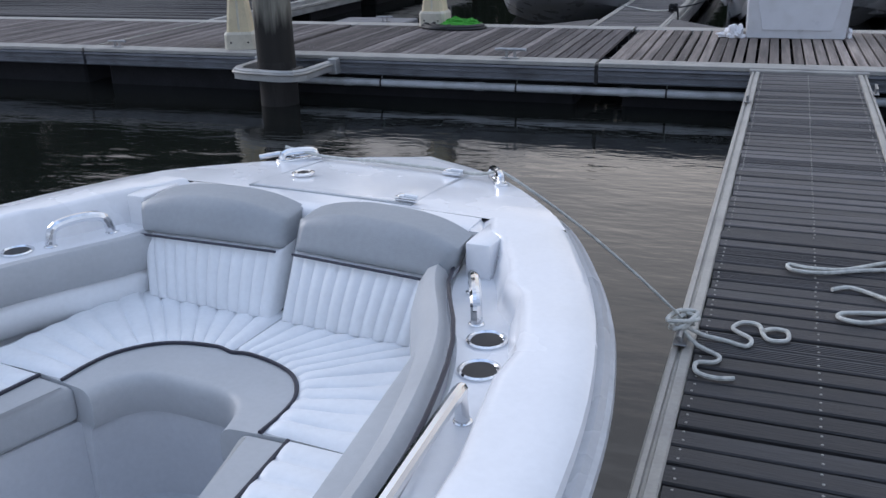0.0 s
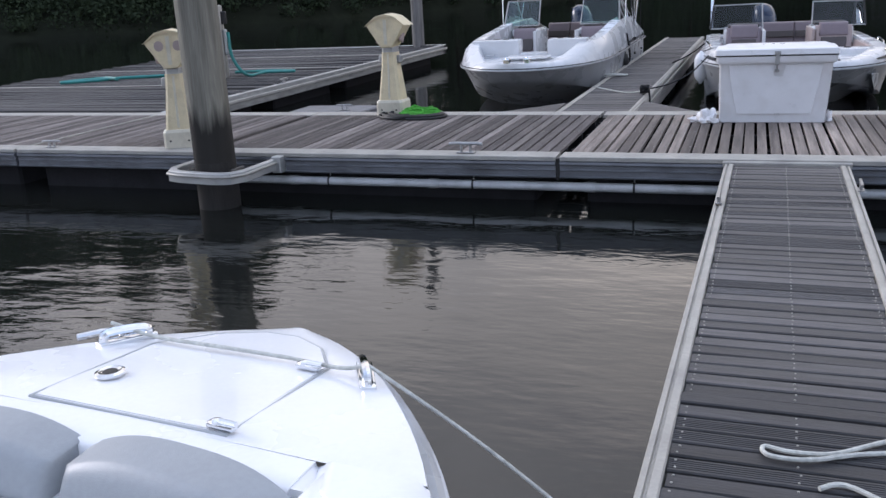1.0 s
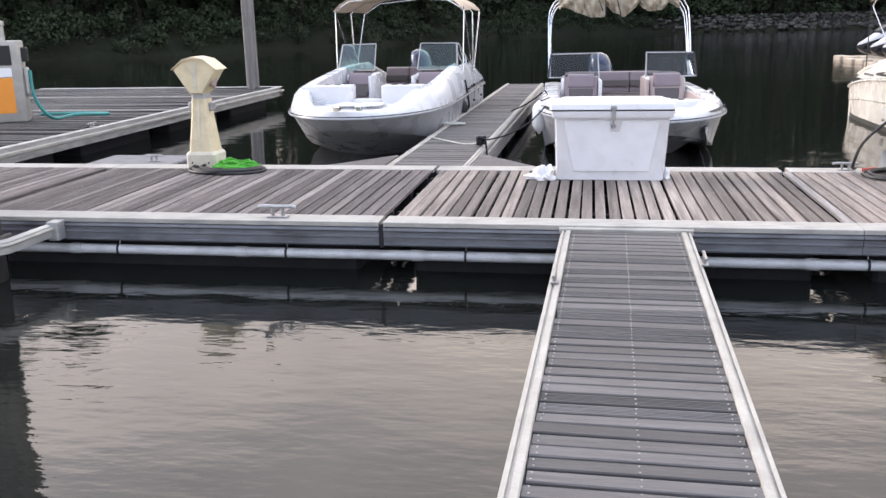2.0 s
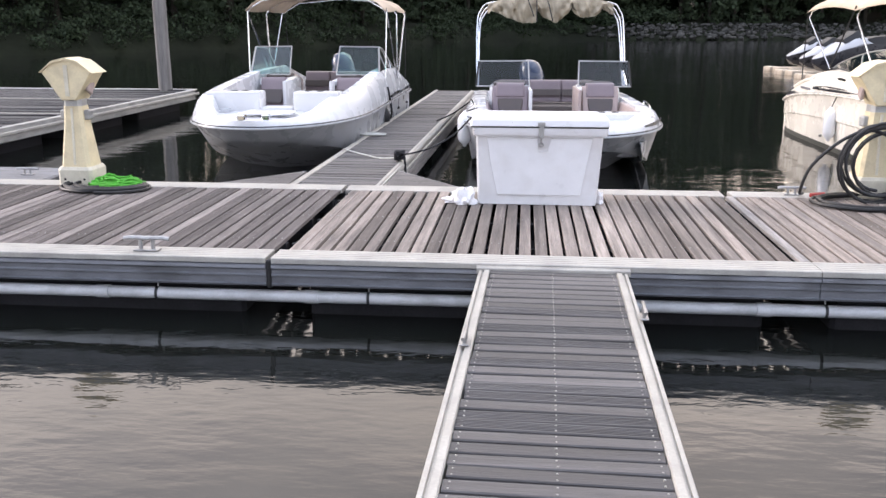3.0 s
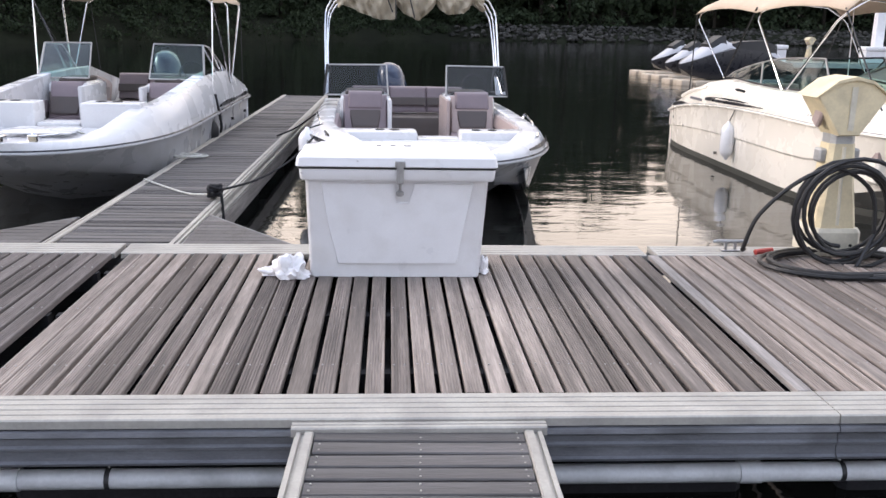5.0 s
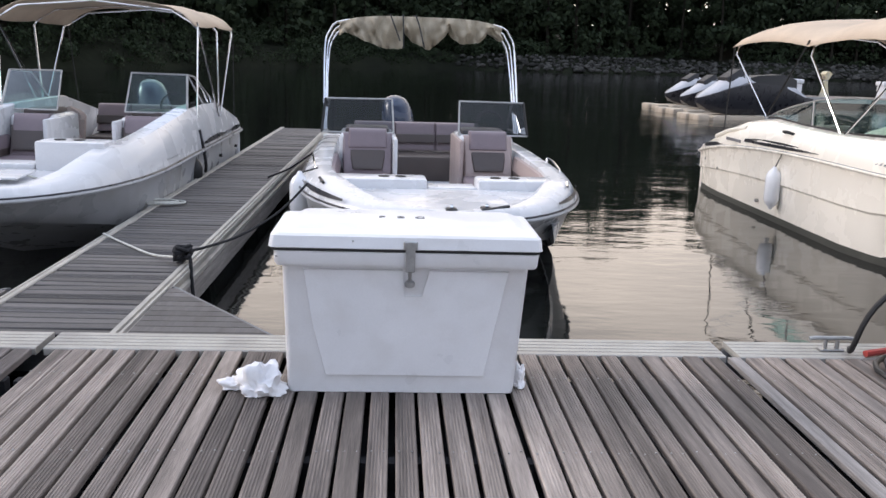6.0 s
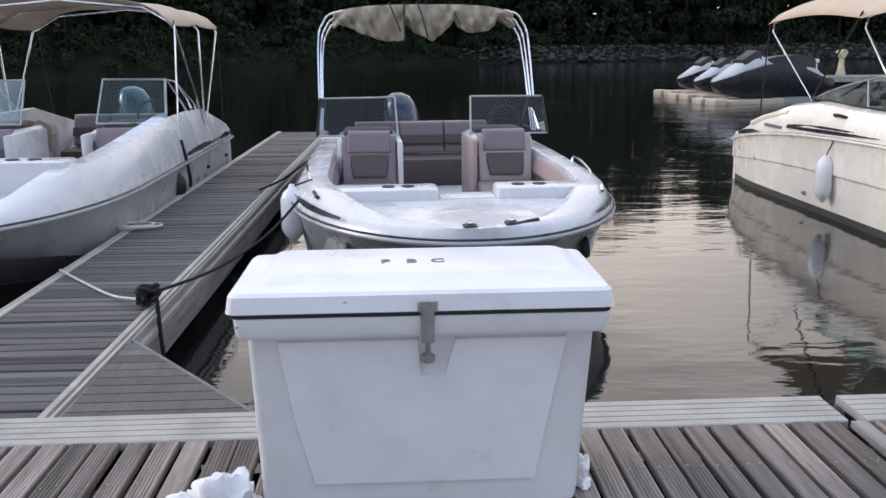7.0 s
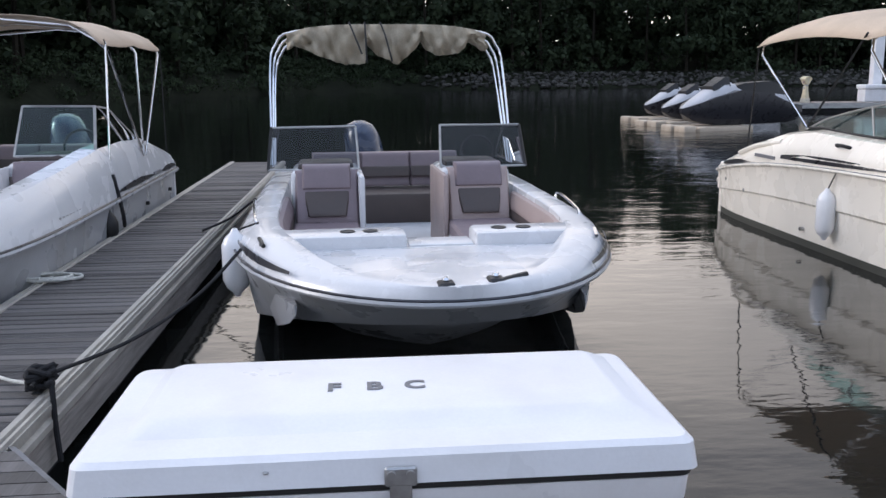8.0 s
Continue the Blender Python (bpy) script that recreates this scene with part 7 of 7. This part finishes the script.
fuel_pump()
rope("fuel_hose", "teal fuel hose lying across the fuel dock", [(-9.72, 7.72, 0.9), (-9.68, 7.72, 0.4), (-9.5, 7.9, 0.04), (-9.4, 8.5, 0.03), (-8.8, 8.6, 0.03), (-9.3, 8.8, 0.03), (-10.2, 8.6, 0.03)], 0.032, "teal")
rope("fuel_hose", "teal fuel hose heaped on the fuel dock", [(-11.6, 8.1, 0.03), (-12.3, 7.6, 0.05), (-12.9, 7.2, 0.03), (-13.4, 7.0, 0.03), (-12.8, 7.5, 0.05), (-12.2, 7.3, 0.06), (-12.9, 7.8, 0.04)], 0.035, "teal")


# ---- far moorings ----
def jet_ski(m, label):
    t = thing("jet_ski", label, "jet ski", "jet skis on floats", m=m)
    st = ((-1.75, 0.06, 0.30, 0.42), (-1.5, 0.30, 0.12, 0.52), (-1.0, 0.46, 0.02, 0.70), (-0.3, 0.50, 0.0, 0.86), (0.6, 0.50, 0.0, 0.80), (1.4, 0.54, 0.02, 0.50), (1.75, 0.50, 0.08, 0.46))
    part("hull", loft(bmesh.new(), [[(x, -w, z1), (x, -w * 1.02, lerp(z0, z1, .55)), (x, -w * 0.6, z0), (x, w * 0.6, z0), (x, w * 1.02, lerp(z0, z1, .55)), (x, w, z1)] for x, w, z0, z1 in st], True, True), M["stripe"], t, "glossy black hull")
    st = ((-1.72, 0.07, 0.40, 0.46), (-1.3, 0.34, 0.48, 0.68), (-0.75, 0.40, 0.56, 1.00), (-0.5, 0.34, 0.6, 1.14), (-0.25, 0.26, 0.6, 1.02), (0.2, 0.27, 0.56, 0.92), (0.9, 0.27, 0.52, 0.96), (1.35, 0.25, 0.48, 0.86), (1.7, 0.34, 0.44, 0.52))
    part("cover", loft(bmesh.new(), [[(x, -w, z0), (x, -w * 0.9, lerp(z0, z1, .6)), (x, -w * 0.45, z1), (x, w * 0.45, z1), (x, w * 0.9, lerp(z0, z1, .6)), (x, w, z0)] for x, w, z0, z1 in st], True, True), M["ski_cover"], t, "pale moulded top deck", smooth=60)
    part("seat", loft(bmesh.new(), [[(x, -w, z0), (x, -w * 0.8, z1), (x, w * 0.8, z1), (x, w, z0)] for x, w, z0, z1 in ((-0.15, 0.20, 0.7, 0.98), (0.1, 0.24, 0.7, 1.04), (0.9, 0.26, 0.7, 1.08), (1.4, 0.22, 0.6, 0.95))], True, True), M["black"], t, "black saddle seat", smooth=50)
    part("windscreen", loft(bmesh.new(), [[(x, -w, z0), (x, -w * 0.7, z1), (x, w * 0.7, z1), (x, w, z0)] for x, w, z0, z1 in ((-0.95, 0.26, 0.85, 0.97), (-0.55, 0.27, 0.95, 1.2), (-0.42, 0.25, 0.95, 1.2))], True, True), M["black"], t, "dark cowl", smooth=50)
    return t


for (x, y, s), lab in (((13.5, 30.6, 1.36), "dark jet ski with a pale top deck, on its own float"), ((13.6, 33.8, 1.12), "dark jet ski with a pale top deck on a tan float"), ((13.9, 36.8, 1.12), "dark jet ski at the end of the row")):
    j = jet_ski(pose(x, y, WATER + 0.18, 0, 0, 18) @ Matrix.Scale(s, 4), lab)
    j.matrix_basis = pose(x, y, WATER + 0.18, 0, 0, 18)
    j.scale = (s, s, s)
    f = thing("float", "tan plastic drive-on float for a jet ski", "dock float", "jet ski floats", m=pose(x, y, WATER, 0, 0, 18))
    part("deck", boxed(-2.1, 0.2, -0.72, 0.72, -0.1, 0.16, bevel=0.05, seg=2), M["float_tan"], f)
    for k in range(4):
        part("bow_roll", boxed(-2.75 + 0.1 * (k % 2), -2.25, -0.72 + 0.37 * k, -0.38 + 0.37 * k, -0.05, 0.20, bevel=0.06, seg=2), M["float_tan"], f)

fdk = tagged(thing("far_dock", "distant low dock with weathered planks", "dock"), kind="structure")
lay_planks(fdk, [17.6 + 0.2 * i for i in range(90)], "x", 41.6, 43.9, 0.2, M["plank"], seed=31, gap=0.015)
part("side_beam", boxed(17.5, 35.6, 41.5, 41.6, -0.25, 0.004), M["alu"], fdk)
part("float", boxed(17.7, 35.4, 41.7, 43.8, WATER - 0.2, -0.05), M["dark"], fdk)
for x, w in ((20.0, 1.9), (26.4, 2.4)):
    b = thing("dock_box", "white dock box on the distant dock", "dock box", m=pose(x, 42.8, 0.004))
    part("body", boxed(-w / 2, w / 2, -0.35, 0.35, 0, 0.62, bevel=0.03), M["box"], b)
    part("lid", boxed(-w / 2 - 0.06, w / 2 + 0.06, -0.42, 0.42, 0.63, 0.84, bevel=0.05, seg=2), M["box"], b)
pedestal(pose(22.1, 42.4, 0.004, 0, 0, 20), "cream power pedestal on the distant dock")
wp = thing("white_post", "white square post on the distant dock", "post")
part("shaft", boxed(26.0, 26.5, 43.2, 43.6, 0.004, 3.2, bevel=0.03), M["gel"], wp)
